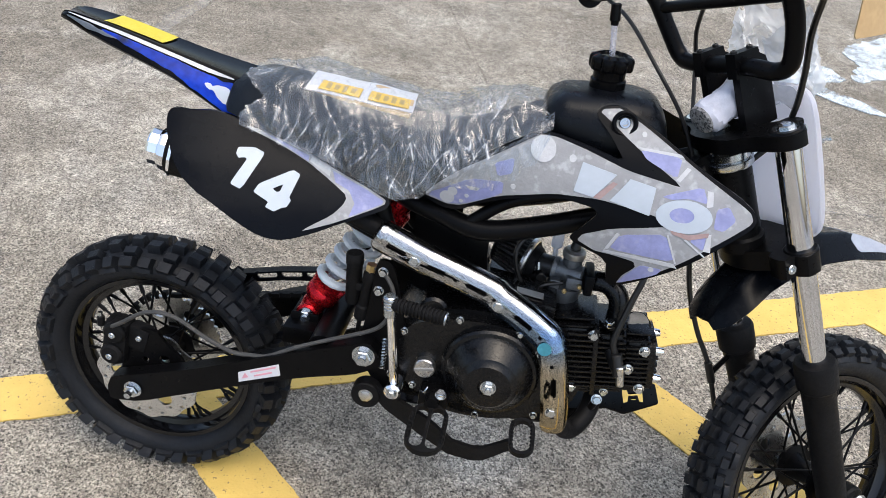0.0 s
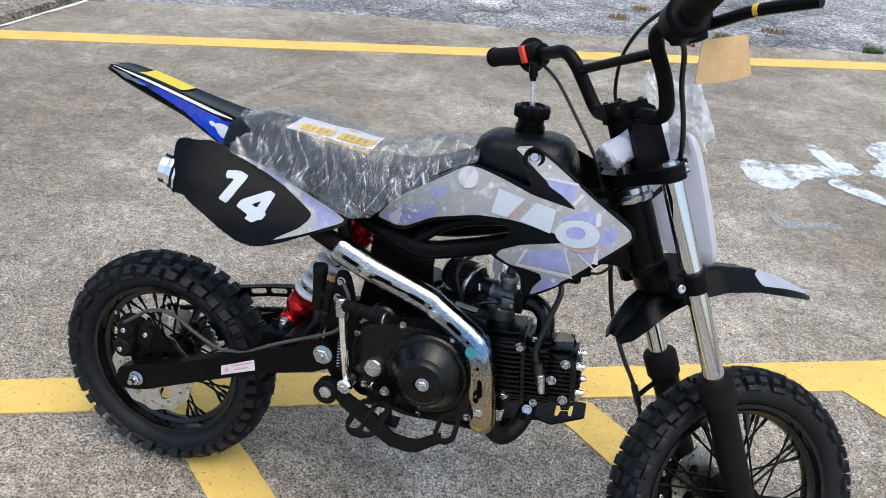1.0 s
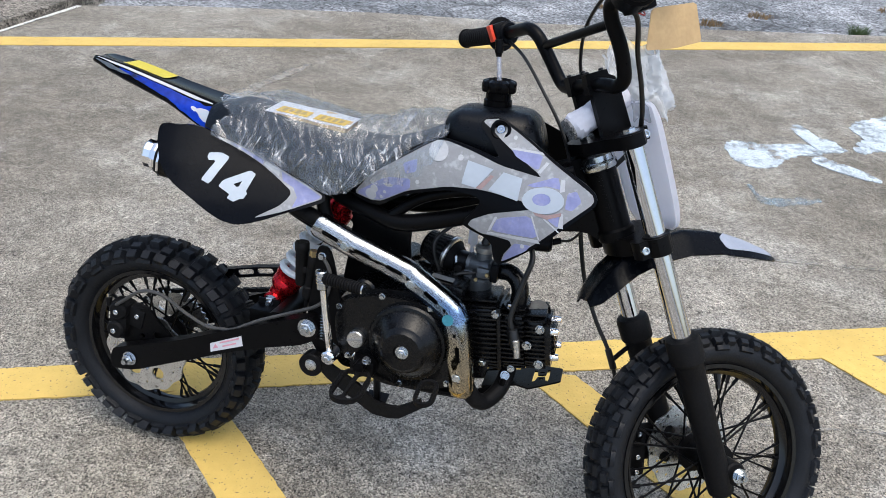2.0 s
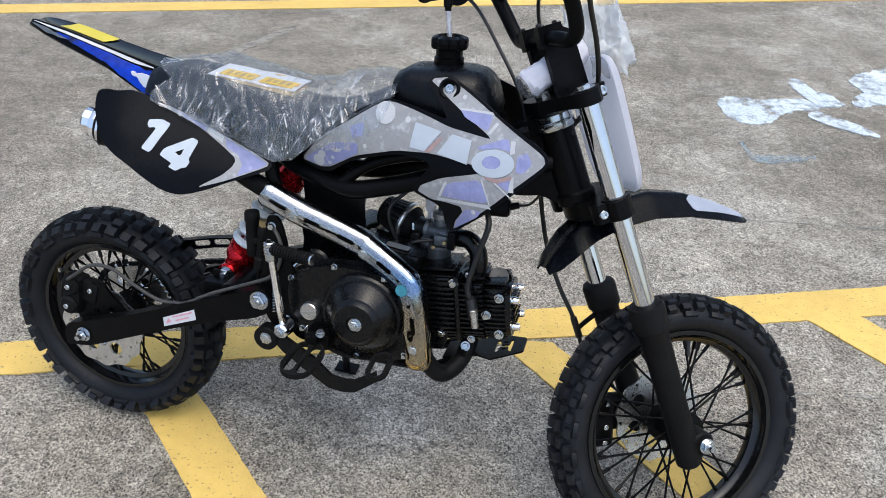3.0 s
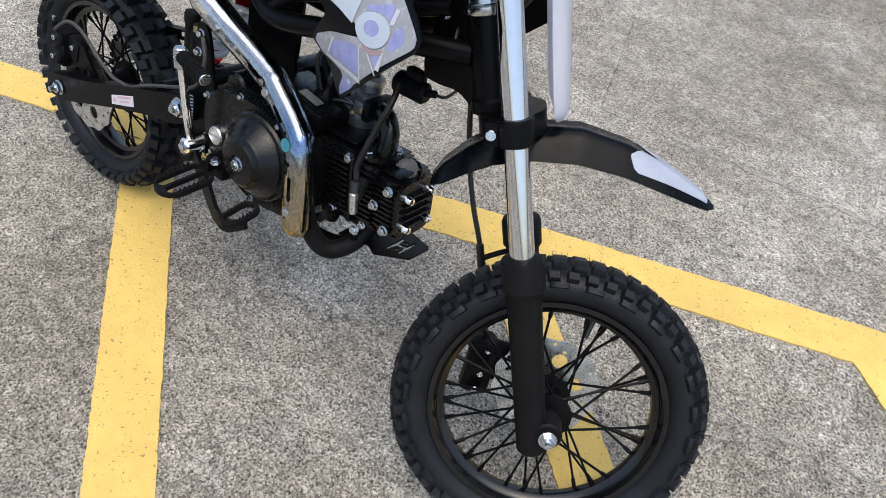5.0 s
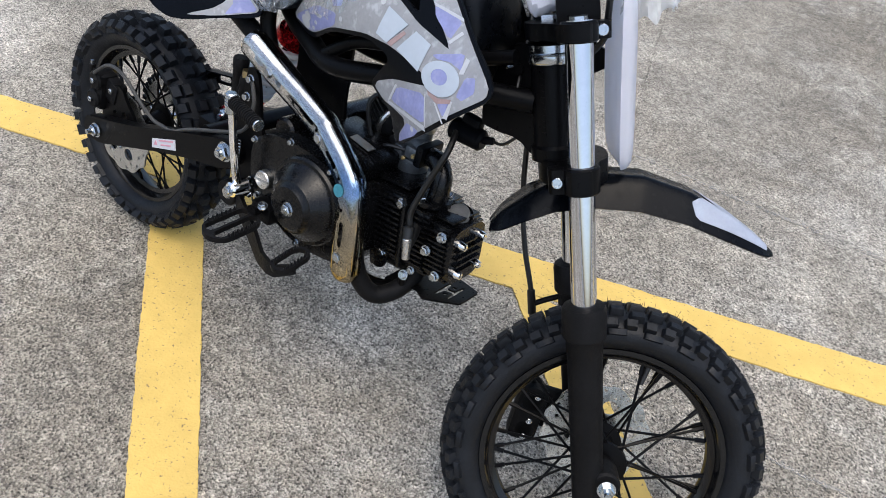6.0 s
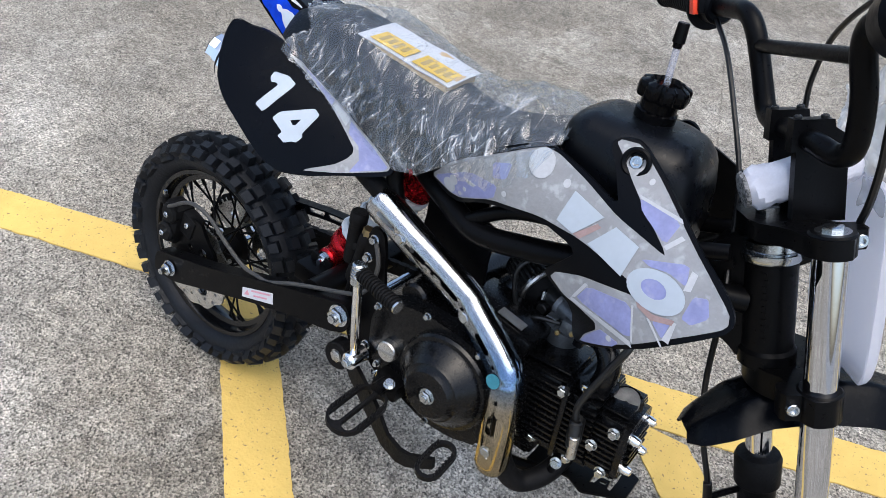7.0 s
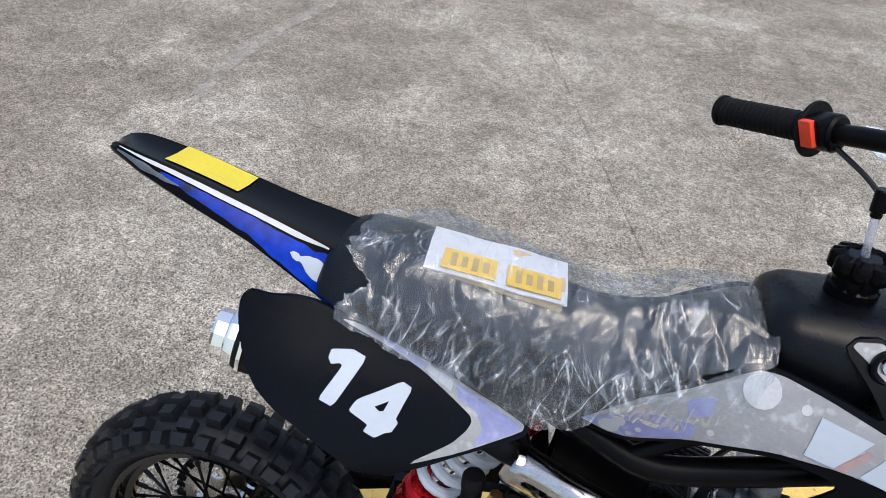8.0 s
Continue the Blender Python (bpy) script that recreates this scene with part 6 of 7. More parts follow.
def panel_bulge(x, z):
    """The plate's own plane, rolled inward along its upper, rear and lower edges."""
    d = max(0.0, z - 0.640 + 0.10 * (x - 0.2))
    back, under = max(0.0, 0.165 - x), max(0.0, 0.605 - z + 0.05 * (x - 0.25))
    return panel_y(x, z) + 0.15 * d + 1.9 * back * back + 3.0 * under * under


for s in (-1, 1):
    flip = Matrix() if s < 0 else Matrix.Diagonal((1, -1, 1, 1))
    pan = part("side_panel", sheet(B(), rounded(PANEL, 1, 0.2), panel_bulge, 0.005, step=0.012, m=flip), PANEL_PLASTIC, bike, "black rear side panel with a white race number", 50)
    part("panel_decal", sheet(B(), rounded(PDECAL, 1, 0.15), on(panel_bulge, 0.0012), 0.001, step=0.02, m=flip), GREY_DECAL, pan, "grey and blue edge decal", 50)
    part("panel_blue", sheet(B(), [(0.309, 0.647), (0.356, 0.628), (0.382, 0.615), (0.381, 0.611), (0.340, 0.593), (0.345, 0.610), (0.335, 0.625), (0.315, 0.634)], on(panel_bulge, 0.0018), 0.0006, step=0.02, m=flip), BLUE_DECAL, pan, "lilac-blue decal patch", 50)
    part("panel_blue", sheet(B(), [(0.212, 0.685), (0.234, 0.678), (0.275, 0.662), (0.275, 0.656), (0.237, 0.674)], on(panel_bulge, 0.0018), 0.0006, step=0.02, m=flip), BLUE_DECAL, pan, "lilac-blue decal patch", 50)
    part("panel_white", sheet(B(), [(0.279, 0.6615), (0.306, 0.6495), (0.306, 0.6405), (0.277, 0.656)], on(panel_bulge, 0.0019), 0.0006, step=0.02, m=flip), PALE_DECAL, pan, "pale decal patch", 50)
    part("number", sheet(B(), rounded(ONE, 1, 0.10), on(panel_bulge, 0.0016), 0.0006, step=0.02, m=flip), WHITE_DECAL, pan, "white race number digit", 50)
    part("number", sheet(B(), rounded(FOUR, 1, 0.10), on(panel_bulge, 0.0016), 0.0006, [FOUR_GAP], 0.02, flip), WHITE_DECAL, pan, "white race number digit", 50)

# tail fender: a tapering channel, glossy above, blue on its sides
TAIL = [(-0.116, 0.783, 0.781, 0.010, 0.013), (-0.110, 0.788, 0.781, 0.015, 0.019), (-0.095, 0.790, 0.778, 0.022, 0.025), (-0.072, 0.787, 0.770, 0.026, 0.032), (-0.032, 0.780, 0.758, 0.028, 0.040), (0.0, 0.773, 0.750, 0.029, 0.047), (0.042, 0.763, 0.738, 0.030, 0.053), (0.068, 0.757, 0.729, 0.031, 0.055), (0.10, 0.750, 0.713, 0.033, 0.058), (0.145, 0.741, 0.690, 0.038, 0.061), (0.178, 0.734, 0.668, 0.044, 0.064)]


def tail_side(x, u, lift=0.0):
    """A point of the fender's right side face: u runs from the lower edge (0) to the crease (1)."""
    top, low, yc, yl = along(TAIL, x)
    bow = 0.10 * (yl - yc + 0.01) * math.sin(math.pi * u)
    return Vector((x, -(yl + (yc - yl) * u) - bow - 0.8 * lift, low + (top - 0.002 - low) * u + 0.6 * lift))


def tail_ring(x):
    top, low, yc, yl = along(TAIL, x)
    pts = [tail_side(x, u) for u in (0, 0.2, 0.4, 0.6, 0.8, 0.95, 1.0)]
    pts += [Vector((x, -yc * 0.93, top)), Vector((x, -yc * 0.45, top - 0.0015)), Vector((x, 0, top - 0.002))]
    pts += [Vector((q.x, -q.y, q.z)) for q in pts[-2::-1]]
    inner = [Vector((q.x, q.y * 0.92, q.z - 0.004)) for q in pts[::-1]]
    return pts + inner


xs = [-0.116 + 0.294 * k / 36 for k in range(37)]
tail = part("tail_fender", loft(B(), [tail_ring(x) for x in xs]), GLOSS_BLACK, bike, "gloss black tail fender with blue and white side decals", 40)


def tail_strip(name, x0, x1, edges, mat, label, ragged=0.0, lift=0.0012):
    """A decal on the fender's sides; edges are rows of (position 0..1, lower u, upper u)."""
    for s in (-1, 1):
        bm = B()
        rows = []
        for k in range(41):
            t = k / 40
            x = x0 + (x1 - x0) * t
            lo, hi = along(edges, t)
            lo += ragged * noise.noise(Vector((x * 70, 1, 3)))
            hi += ragged * noise.noise(Vector((x * 70, 5, 3)))
            row = []
            for j in range(6):
                q = tail_side(x, lo + max(0.004, hi - lo) * j / 5, lift)
                row.append(bm.verts.new((q.x, q.y if s < 0 else -q.y, q.z)))
            rows.append(row)
        for p, q in zip(rows, rows[1:]):
            for j in range(5):
                bm.faces.new((p[j], q[j], q[j + 1], p[j + 1]))
        part(name, bm, mat, tail, label, 50)


tail_strip("pinstripe", -0.098, 0.150, [(0, 0.90, 0.97), (0.15, 0.80, 0.98), (0.5, 0.80, 0.97), (0.85, 0.84, 0.96), (1, 0.93, 0.96)], PALE_DECAL, "silver-white pinstripe")
tail_strip("blue_decal", -0.044, 0.060, [(0, 0.62, 0.68), (0.3, 0.42, 0.73), (0.65, 0.30, 0.76), (1, 0.22, 0.77)], ROYAL_BLUE, "royal blue decal", 0.05)
tail_strip("blue_decal", 0.060, 0.172, [(0, 0.22, 0.77), (0.25, 0.12, 0.77), (0.6, 0.06, 0.79), (1, 0.0, 0.88)], ROYAL_BLUE, "royal blue decal", 0.05)
tail_strip("white_splash", 0.112, 0.152, [(0, 0.48, 0.50), (0.08, 0.41, 0.56), (0.2, 0.40, 0.57), (0.28, 0.44, 0.53), (0.36, 0.42, 0.58), (0.5, 0.30, 0.66), (0.7, 0.25, 0.69), (0.88, 0.27, 0.66), (0.96, 0.34, 0.60), (1, 0.44, 0.50)], WHITE_DECAL, "white splash", 0.03, 0.0020)
tail_strip("grey_decal", -0.100, -0.020, [(0, 0.40, 0.60), (0.4, 0.20, 0.70), (1, 0.45, 0.50)], DARK_ALLOY, "grey faded decal", 0.06)
bm = B()
rows = []
for k in range(9):
    x = -0.046 + 0.084 * k / 8
    top, low, yc, yl = along(TAIL, x)
    rows.append([bm.verts.new((x + 0.10 * y, y, top + 0.0012 - 0.0015 * (1 - abs(y) / 0.026))) for y in (-0.018, -0.008, 0.003, 0.014, 0.024)])
for p, q in zip(rows, rows[1:]):
    for j in range(4):
        bm.faces.new((p[j], q[j], q[j + 1], p[j + 1]))
part("tail_sticker", bm, YELLOW_STICKER, tail, "plain yellow sticker", 50)

# seat
SEAT = [(0.142, 0.722, 0.706, 0.040, 0.052), (0.150, 0.736, 0.702, 0.056, 0.074), (0.175, 0.744, 0.699, 0.066, 0.086), (0.22, 0.741, 0.686, 0.074, 0.092), (0.30, 0.727, 0.660, 0.078, 0.094), (0.36, 0.718, 0.636, 0.078, 0.090), (0.40, 0.712, 0.624, 0.076, 0.083), (0.43, 0.708, 0.632, 0.073, 0.081), (0.47, 0.711, 0.668, 0.070, 0.083), (0.52, 0.728, 0.708, 0.062, 0.082), (0.56, 0.748, 0.736, 0.056, 0.074), (0.592, 0.764, 0.754, 0.048, 0.064)]


def seat_ring(x, grow=0.0, crumple=0.0, lift=None, drop=0.0):
    top, low, wt, wb = along(SEAT, x)
    low -= drop
    top = max(top, lift) if lift else top
    prof = [(1.0, 0.0), (1.0, 0.25), (0.97, 0.5), (0.92, 0.75), (0.82, 0.93), (0.62, 1.0), (0.35, 1.02), (0.0, 1.025)]
    prof += [(-a, b) for a, b in prof[-2::-1]]
    out = []
    for u, v in prof:
        w = wb + (wt - wb) * v
        out.append(Vector((x, -u * (w + grow), low + (top + grow - low) * v)))
    return out


xs = [0.142 + 0.45 * k / 40 for k in range(41)]
part("seat", loft(B(), [seat_ring(x) for x in xs]), SEAT_VINYL, bike, "charcoal vinyl seat", 40)

# tank, filler cap and vent
TANK = [(0.575, 0.765, 0.735, 0.044), (0.582, 0.782, 0.730, 0.056), (0.600, 0.791, 0.72, 0.066), (0.65, 0.796, 0.70, 0.073), (0.69, 0.798, 0.68, 0.073), (0.714, 0.795, 0.67, 0.068), (0.730, 0.784, 0.66, 0.062), (0.742, 0.757, 0.655, 0.056), (0.750, 0.72, 0.652, 0.050)]


def tank_ring(x):
    top, low, w = along(TANK, x)
    out = []
    for k in range(28):
        a = 2 * math.pi * k / 28
        c, s = math.cos(a), math.sin(a)
        y = math.copysign(abs(c) ** 0.45, c) * w * (1.0 - 0.26 * (s > 0) * s)
        z = (top + low) / 2 + math.copysign(abs(s) ** 0.40, s) * (top - low) / 2
        out.append((x, y, z))
    return out


part("fuel_tank", loft(B(), [tank_ring(0.575 + 0.175 * k / 30) for k in range(31)]), TANK_PLASTIC, bike, "satin black plastic fuel tank", 45)
capm = aim((0.654, 0.004, 0.794), (-0.03, -0.04, 1))
cap = part("filler_cap", lathe(B(), [(0.024, 0), (0.024, 0.012), (0.0215, 0.014), (0.0215, 0.026)], capm, 32), GLOSS_BLACK, bike, "black lobed filler cap")
part("cap_knob", lathe(B(), [(0.020, 0.024), (0.0285, 0.026), (0.0300, 0.029), (0.0300, 0.040), (0.0285, 0.043), (0.020, 0.046), (0.018, 0.043), (0, 0.043)], capm, 80, 8, 0.16), GLOSS_BLACK, cap, "black lobed knob", 30)
part("vent_hose", rod(B(), (0.652, 0.003, 0.836), (0.646, 0.003, 0.878), 0.0040, seg=12), CLEAR_TUBE, cap, "short clear vent hose")
bm = rod(B(), (0.646, 0.003, 0.876), (0.6456, 0.003, 0.882), 0.0052)
bm = rod(bm, (0.6456, 0.003, 0.881), (0.6430, 0.003, 0.903), 0.0072, 0.0066, 12, 0.001)
part("vent_valve", bm, GLOSS_BLACK, cap, "black vent valve")

# fork, clamps, bars, front bodywork
for s in (-1, 1):
    y = s * 0.0787
    fpart("stanchion", rod(B(), (0.004, y, 0.0), (0.004, y, 0.372), 0.0165, seg=28), STANCHION, None, "hard-chromed fork tube")
    leg = [(0, -0.283), (0.018, -0.283), (0.022, -0.278), (0.0225, -0.18), (0.0235, -0.06), (0.0245, -0.030), (0.029, -0.024), (0.0295, 0.012), (0.027, 0.018), (0.0175, 0.021), (0, 0.021)]
    bm = lathe(B(), leg, Matrix.Translation((0.004, y, 0)), 28)
    bm = rod(bm, (0.027, y - 0.020, -0.2535 - 0.068 * y), (0.027, y + 0.020, -0.2540 - 0.068 * y), 0.021, seg=20, bevel=0.003)
    fpart("fork_leg", bm, MATTE_PIPE, None, "matte black fork lower leg")
    bm = bolt(B(), (0.004, y, 0.371), (0, 0, 1), 0.0095, 0.006)
    fpart("fork_cap_bolt", bm, ZINC)
UPPER = [(-0.055, -0.03), (-0.055, 0.03), (-0.030, 0.055), (-0.022, 0.085), (-0.010, 0.102), (0.012, 0.104), (0.021, 0.092), (0.024, 0.0755), (0.042, 0.0745), (0.042, 0.050), (0.020, 0.048), (0.014, 0.030), (0.012, 0.0)]
LOWER = [(0.044, -0.03), (0.044, 0.03), (0.026, 0.055), (0.022, 0.085), (0.014, 0.102), (-0.008, 0.104), (-0.016, 0.094), (-0.018, 0.0865), (-0.036, 0.0860), (-0.036, 0.060), (-0.020, 0.056), (-0.040, 0.030), (-0.046, 0.0)]
for nm, z, t, half, bx, by in (("upper_clamp", 0.349, 0.020, UPPER, 0.031, 0.0745), ("lower_clamp", 0.170, 0.030, LOWER, -0.026, 0.0860)):
    ring = rounded(half + [(x, -y) for x, y in half[-2:1:-1]], 1)
    bm = sheet(B(), ring, 0, t)
    bm.transform(Matrix.Translation((0, 0, z)) @ Matrix(((1, 0, 0, 0), (0, 0, 1, 0), (0, 1, 0, 0), (0, 0, 0, 1))))
    for s in (-1, 1):
        rod(bm, (0.004, s * 0.0787, z - 0.002), (0.004, s * 0.0787, z + t + 0.002), 0.0225, seg=24, bevel=0.002)
    cl = fpart(nm, bm, BLACK_PAINT, None, "black fork clamp")
    for s in (-1, 1):
        fpart("clamp_bolt", socket_bolt(B(), (bx, s * by, z + t / 2), (0, s, 0), 0.0070, 0.006), ZINC, cl)
fpart("stem_nut", bolt(B(), (-0.028, 0, 0.366), (0, 0, 1), 0.012, 0.012), ZINC, None, "zinc steering stem nut")
RISE = [(-0.018, 0.367), (0.034, 0.367), (0.032, 0.437), (0.028, 0.455), (0.012, 0.466), (-0.012, 0.468), (-0.018, 0.455), (-0.018, 0.43)]
for s in (-1, 1):
    bm = sheet(B(), RISE, s * 0.030 - 0.006, 0.012)
    bmesh.ops.bevel(bm, geom=[e for e in bm.edges if len(e.link_faces) == 2 and e.calc_face_angle(0) > 0.6], offset=0.003, segments=2, affect="EDGES")
    ri = fpart("bar_riser", bm, BLACK_PAINT, None, "black handlebar riser")
    bm = sheet(B(), [(-0.024, 0.440), (-0.022, 0.472), (0.016, 0.470), (0.020, 0.442)], s * 0.030 - 0.008, 0.016)
    fpart("bar_clamp", bm, BLACK_PAINT, ri)
    for bx, bz in ((-0.016, 0.470), (0.010, 0.469)):
        fpart("riser_bolt", socket_bolt(B(), (bx, s * 0.030, bz), (0, 0, 1), 0.004, 0.005), CABLE, ri)
HALF = [(-0.007, 0.0, 0.453), (-0.007, 0.058, 0.453), (-0.006, 0.084, 0.463), (-0.009, 0.096, 0.505), (-0.014, 0.104, 0.545), (-0.018, 0.122, 0.564), (-0.022, 0.155, 0.568), (-0.030, 0.22, 0.571), (-0.052, 0.338, 0.584)]
RIGHT = [(-0.005, -0.050, 0.450), (0.004, -0.073, 0.443), (0.009, -0.091, 0.450), (0.0095, -0.101, 0.474), (0.006, -0.110, 0.505), (0.000, -0.116, 0.540), (-0.001, -0.126, 0.560), (0.0, -0.150, 0.568), (-0.002, -0.199, 0.574), (-0.026, -0.325, 0.609)]
bars = fpart("handlebar", tube(B(), RIGHT[::-1] + HALF, 0.0112, 16, 8), BLACK_PAINT, None, "black steel handlebar")
fpart("crossbar", rod(B(), (0.001, -0.115, 0.536), (-0.012, 0.100, 0.530), 0.0075), BLACK_PAINT, bars, "black crossbar")
for s in (-1, 1):
    a, b = (Vector((-0.030, 0.226, 0.5715)), Vector((-0.053, 0.347, 0.585))) if s > 0 else (Vector((-0.006, -0.215, 0.577)), Vector((-0.028, -0.335, 0.612)))
    flange, long = (0.031 if s > 0 else 0.026), (b - a).length
    prof = [(0, -0.004), (flange - 0.001, -0.004), (flange, -0.003), (flange, 0.0), (flange - 0.001, 0.001), (0.0158, 0.0015)]
    for k in range(16):
        h = long * (0.08 + 0.84 * k / 15)
        prof += [(0.0158, h - 0.0024), (0.0168, h - 0.0016), (0.0168, h + 0.0016), (0.0158, h + 0.0024)]
    bm = lathe(B(), prof + [(0.0158, long * 0.965), (0.0185, long * 0.97), (0.0185, long * 0.995), (0.017, long), (0, long)], aim(a, b - a), 24)
    fpart("grip", bm, GRIP_RUBBER, bars, "black ribbed rubber grip with a flange")
    rod_dir = (b - a).normalized()
    if s > 0:
        m = Matrix.Translation(a - rod_dir * 0.020)
        bm = rod(B(), a - rod_dir * 0.032, a - rod_dir * 0.006, 0.021, seg=20, bevel=0.003)
        block(bm, a - rod_dir * 0.019 + Vector((-0.012, 0, 0.008)), (0.028, 0.026, 0.030), None, 0.005)
        sw = fpart("kill_switch", bm, BLACK_PLASTIC, bars, "black switch housing with a red rocker")
        fpart("rocker", block(B(), a - rod_dir * 0.019 + Vector((-0.0275, 0, 0.008)), (0.008, 0.017, 0.030), None, 0.002), RED_PLASTIC, sw, "red stop-switch rocker")
    else:
        bm = rod(B(), a - rod_dir * 0.040, a - rod_dir * 0.002, 0.030, seg=28, bevel=0.004)
        block(bm, a - rod_dir * 0.02 + Vector((0.008, 0, -0.022)), (0.026, 0.026, 0.020), None, 0.006)
        fpart("throttle_housing", bm, BLACK_PLASTIC, bars, "black round throttle housing")
        bm = block(B(), Vector((0.016, -0.162, 0.550)), (0.028, 0.042, 0.022), None, 0.006)
        lv = fpart("brake_perch", bm, BLACK_PLASTIC, bars, "black front brake master cylinder")
        blade = [Vector((0.020, -0.165, 0.556)), Vector((0.033, -0.211, 0.557)), Vector((0.053, -0.261, 0.559)), Vector((0.078, -0.335, 0.552))]
        fpart("brake_lever", tube(B(), blade, (0.0092, 0.0082), 12, flatten=0.8), BLACK_PAINT, lv, "black front brake lever")
        fpart("lever_band", rod(B(), blade[2] - Vector((0.001, -0.003, 0)), blade[2] + Vector((0.001, -0.003, 0)), 0.0085), LABEL_YELLOW, lv)
        fpart("switch_wire", tube(B(), [blade[0] + Vector((0, 0, -0.01)), blade[0] + Vector((-0.01, -0.02, -0.022)), blade[0] + Vector((-0.03, -0.03, -0.012))], 0.0012, 6), RED_WIRE, lv, "red switch wire")


def shell(bm, rows, thick):
    """A sheet through rows of points, given a thickness."""
    vs = [[bm.verts.new(q) for q in row] for row in rows]
    for a, b in zip(vs, vs[1:]):
        for k in range(len(a) - 1):
            bm.faces.new((a[k], a[k + 1], b[k + 1], b[k]))
    bmesh.ops.recalc_face_normals(bm, faces=bm.faces[:])
    bmesh.ops.solidify(bm, geom=bm.faces[:], thickness=thick)
    return bm


FEND = [(-0.112, 0.118, 0.024, 0.010), (-0.095, 0.136, 0.042, 0.022), (-0.06, 0.158, 0.053, 0.030), (-0.02, 0.173, 0.050, 0.036), (0.03, 0.179, 0.048, 0.040), (0.09, 0.171, 0.047, 0.041), (0.15, 0.145, 0.044, 0.037), (0.20, 0.109, 0.040, 0.028), (0.235, 0.079, 0.033, 0.018), (0.252, 0.062, 0.025, 0.011), (0.259, 0.054, 0.015, 0.005)]


def fender_row(x, lift=0.0, part_from=-1.0, part_to=1.0, n=11):
    top, w, drop = along(FEND, x)
    row = []
    for k in range(n):
        u = part_from + (part_to - part_from) * k / (n - 1)
        row.append((x - 0.25 * drop * max(0, abs(u) - 0.55) / 0.45, u * w, top + lift - drop * max(0.0, (abs(u) - 0.5) / 0.5) ** 1.15 - 0.003 * (1 - abs(u))))
    return row


xs = [-0.112 + 0.371 * k / 48 for k in range(49)]
fen = fpart("front_fender", shell(B(), [fender_row(x, n=19) for x in xs], 0.003), FENDER_PLASTIC, None, "black front fender with a pale tip decal", 50)
for s in (-1, 1):
    rows = []
    for k in range(17):
        t = k / 16
        low, high = 0.90 - 0.12 * t - 0.20 * (1 - min(1.0, t / 0.12)) ** 2, max(0.02, 0.66 - 1.6 * t)
        rows.append(fender_row(0.151 + 0.098 * t, 0.0016, s * low, s * high, 9))
    fpart("fender_decal", shell(B(), rows, 0.0006), LILAC_DECAL, fen, "pale blue-grey tip decal", 50)


def front_plate():
    """A dished plate with a lip rolled back all round."""
    bm = B()
    rows = []
    for shrink, back in ((0.0, 0.0), (0.3, 0.0), (0.6, 0.0005), (0.80, 0.0015), (0.90, 0.003), (0.96, 0.006), (0.99, 0.010), (1.0, 0.016)):
        row = []
        for k in range(72):
            a = 2 * math.pi * k / 72
            c, q = (math.copysign(abs(f(a)) ** 0.36, f(a)) for f in (math.cos, math.sin))
            y, z = shrink * c * (0.078 - 0.006 * max(0.0, -q)), 0.294 + shrink * q * 0.110
            row.append(bm.verts.new((0.078 - 0.012 * (y / 0.085) ** 2 - back + 0.03 * (z - 0.3), y, z)))
        rows.append(row)
    for p, q in zip(rows[1:], rows[2:]):
        for k in range(72):
            bm.faces.new((p[k], q[k], q[(k + 1) % 72], p[(k + 1) % 72]))
    bm.faces.new(rows[1])
    for v in rows[0]:
        bm.verts.remove(v)
    bmesh.ops.recalc_face_normals(bm, faces=bm.faces[:])
    bmesh.ops.solidify(bm, geom=bm.faces[:], thickness=0.003)
    return bm


fpart("front_plate", front_plate(), WHITE_PLASTIC, None, "blank milky white front number plate", 50)
bm = block(B(), (-0.074, 0.070, -0.226), (0.048, 0.036, 0.096), pose(0, 0, 0, 0, 20, 0), 0.012)
bm = rod(bm, (-0.064, 0.052, -0.200), (-0.064, 0.098, -0.200), 0.021, bevel=0.003)
bm = rod(bm, (-0.082, 0.052, -0.252), (-0.082, 0.098, -0.252), 0.019, bevel=0.003)
fc = fpart("front_caliper", block(bm, (-0.040, 0.074, -0.225), (0.05, 0.014, 0.07), pose(0, 0, 0, 0, 20, 0), 0.005), MATTE_PIPE, None, "black front brake caliper")
for q in ((-0.057, 0.052, -0.193), (-0.073, 0.052, -0.234), (-0.084, 0.052, -0.261)):
    fpart("caliper_bolt", socket_bolt(B(), q, (0, -1, 0), 0.0052, 0.005), ZINC, fc)

# cables
def cable(name, pts, r, label):
    part(name, tube(B(), pts, r, 8, 8), CABLE, bike, label)


def fk(x, y, z):
    return FORK @ Vector((x, y, z))


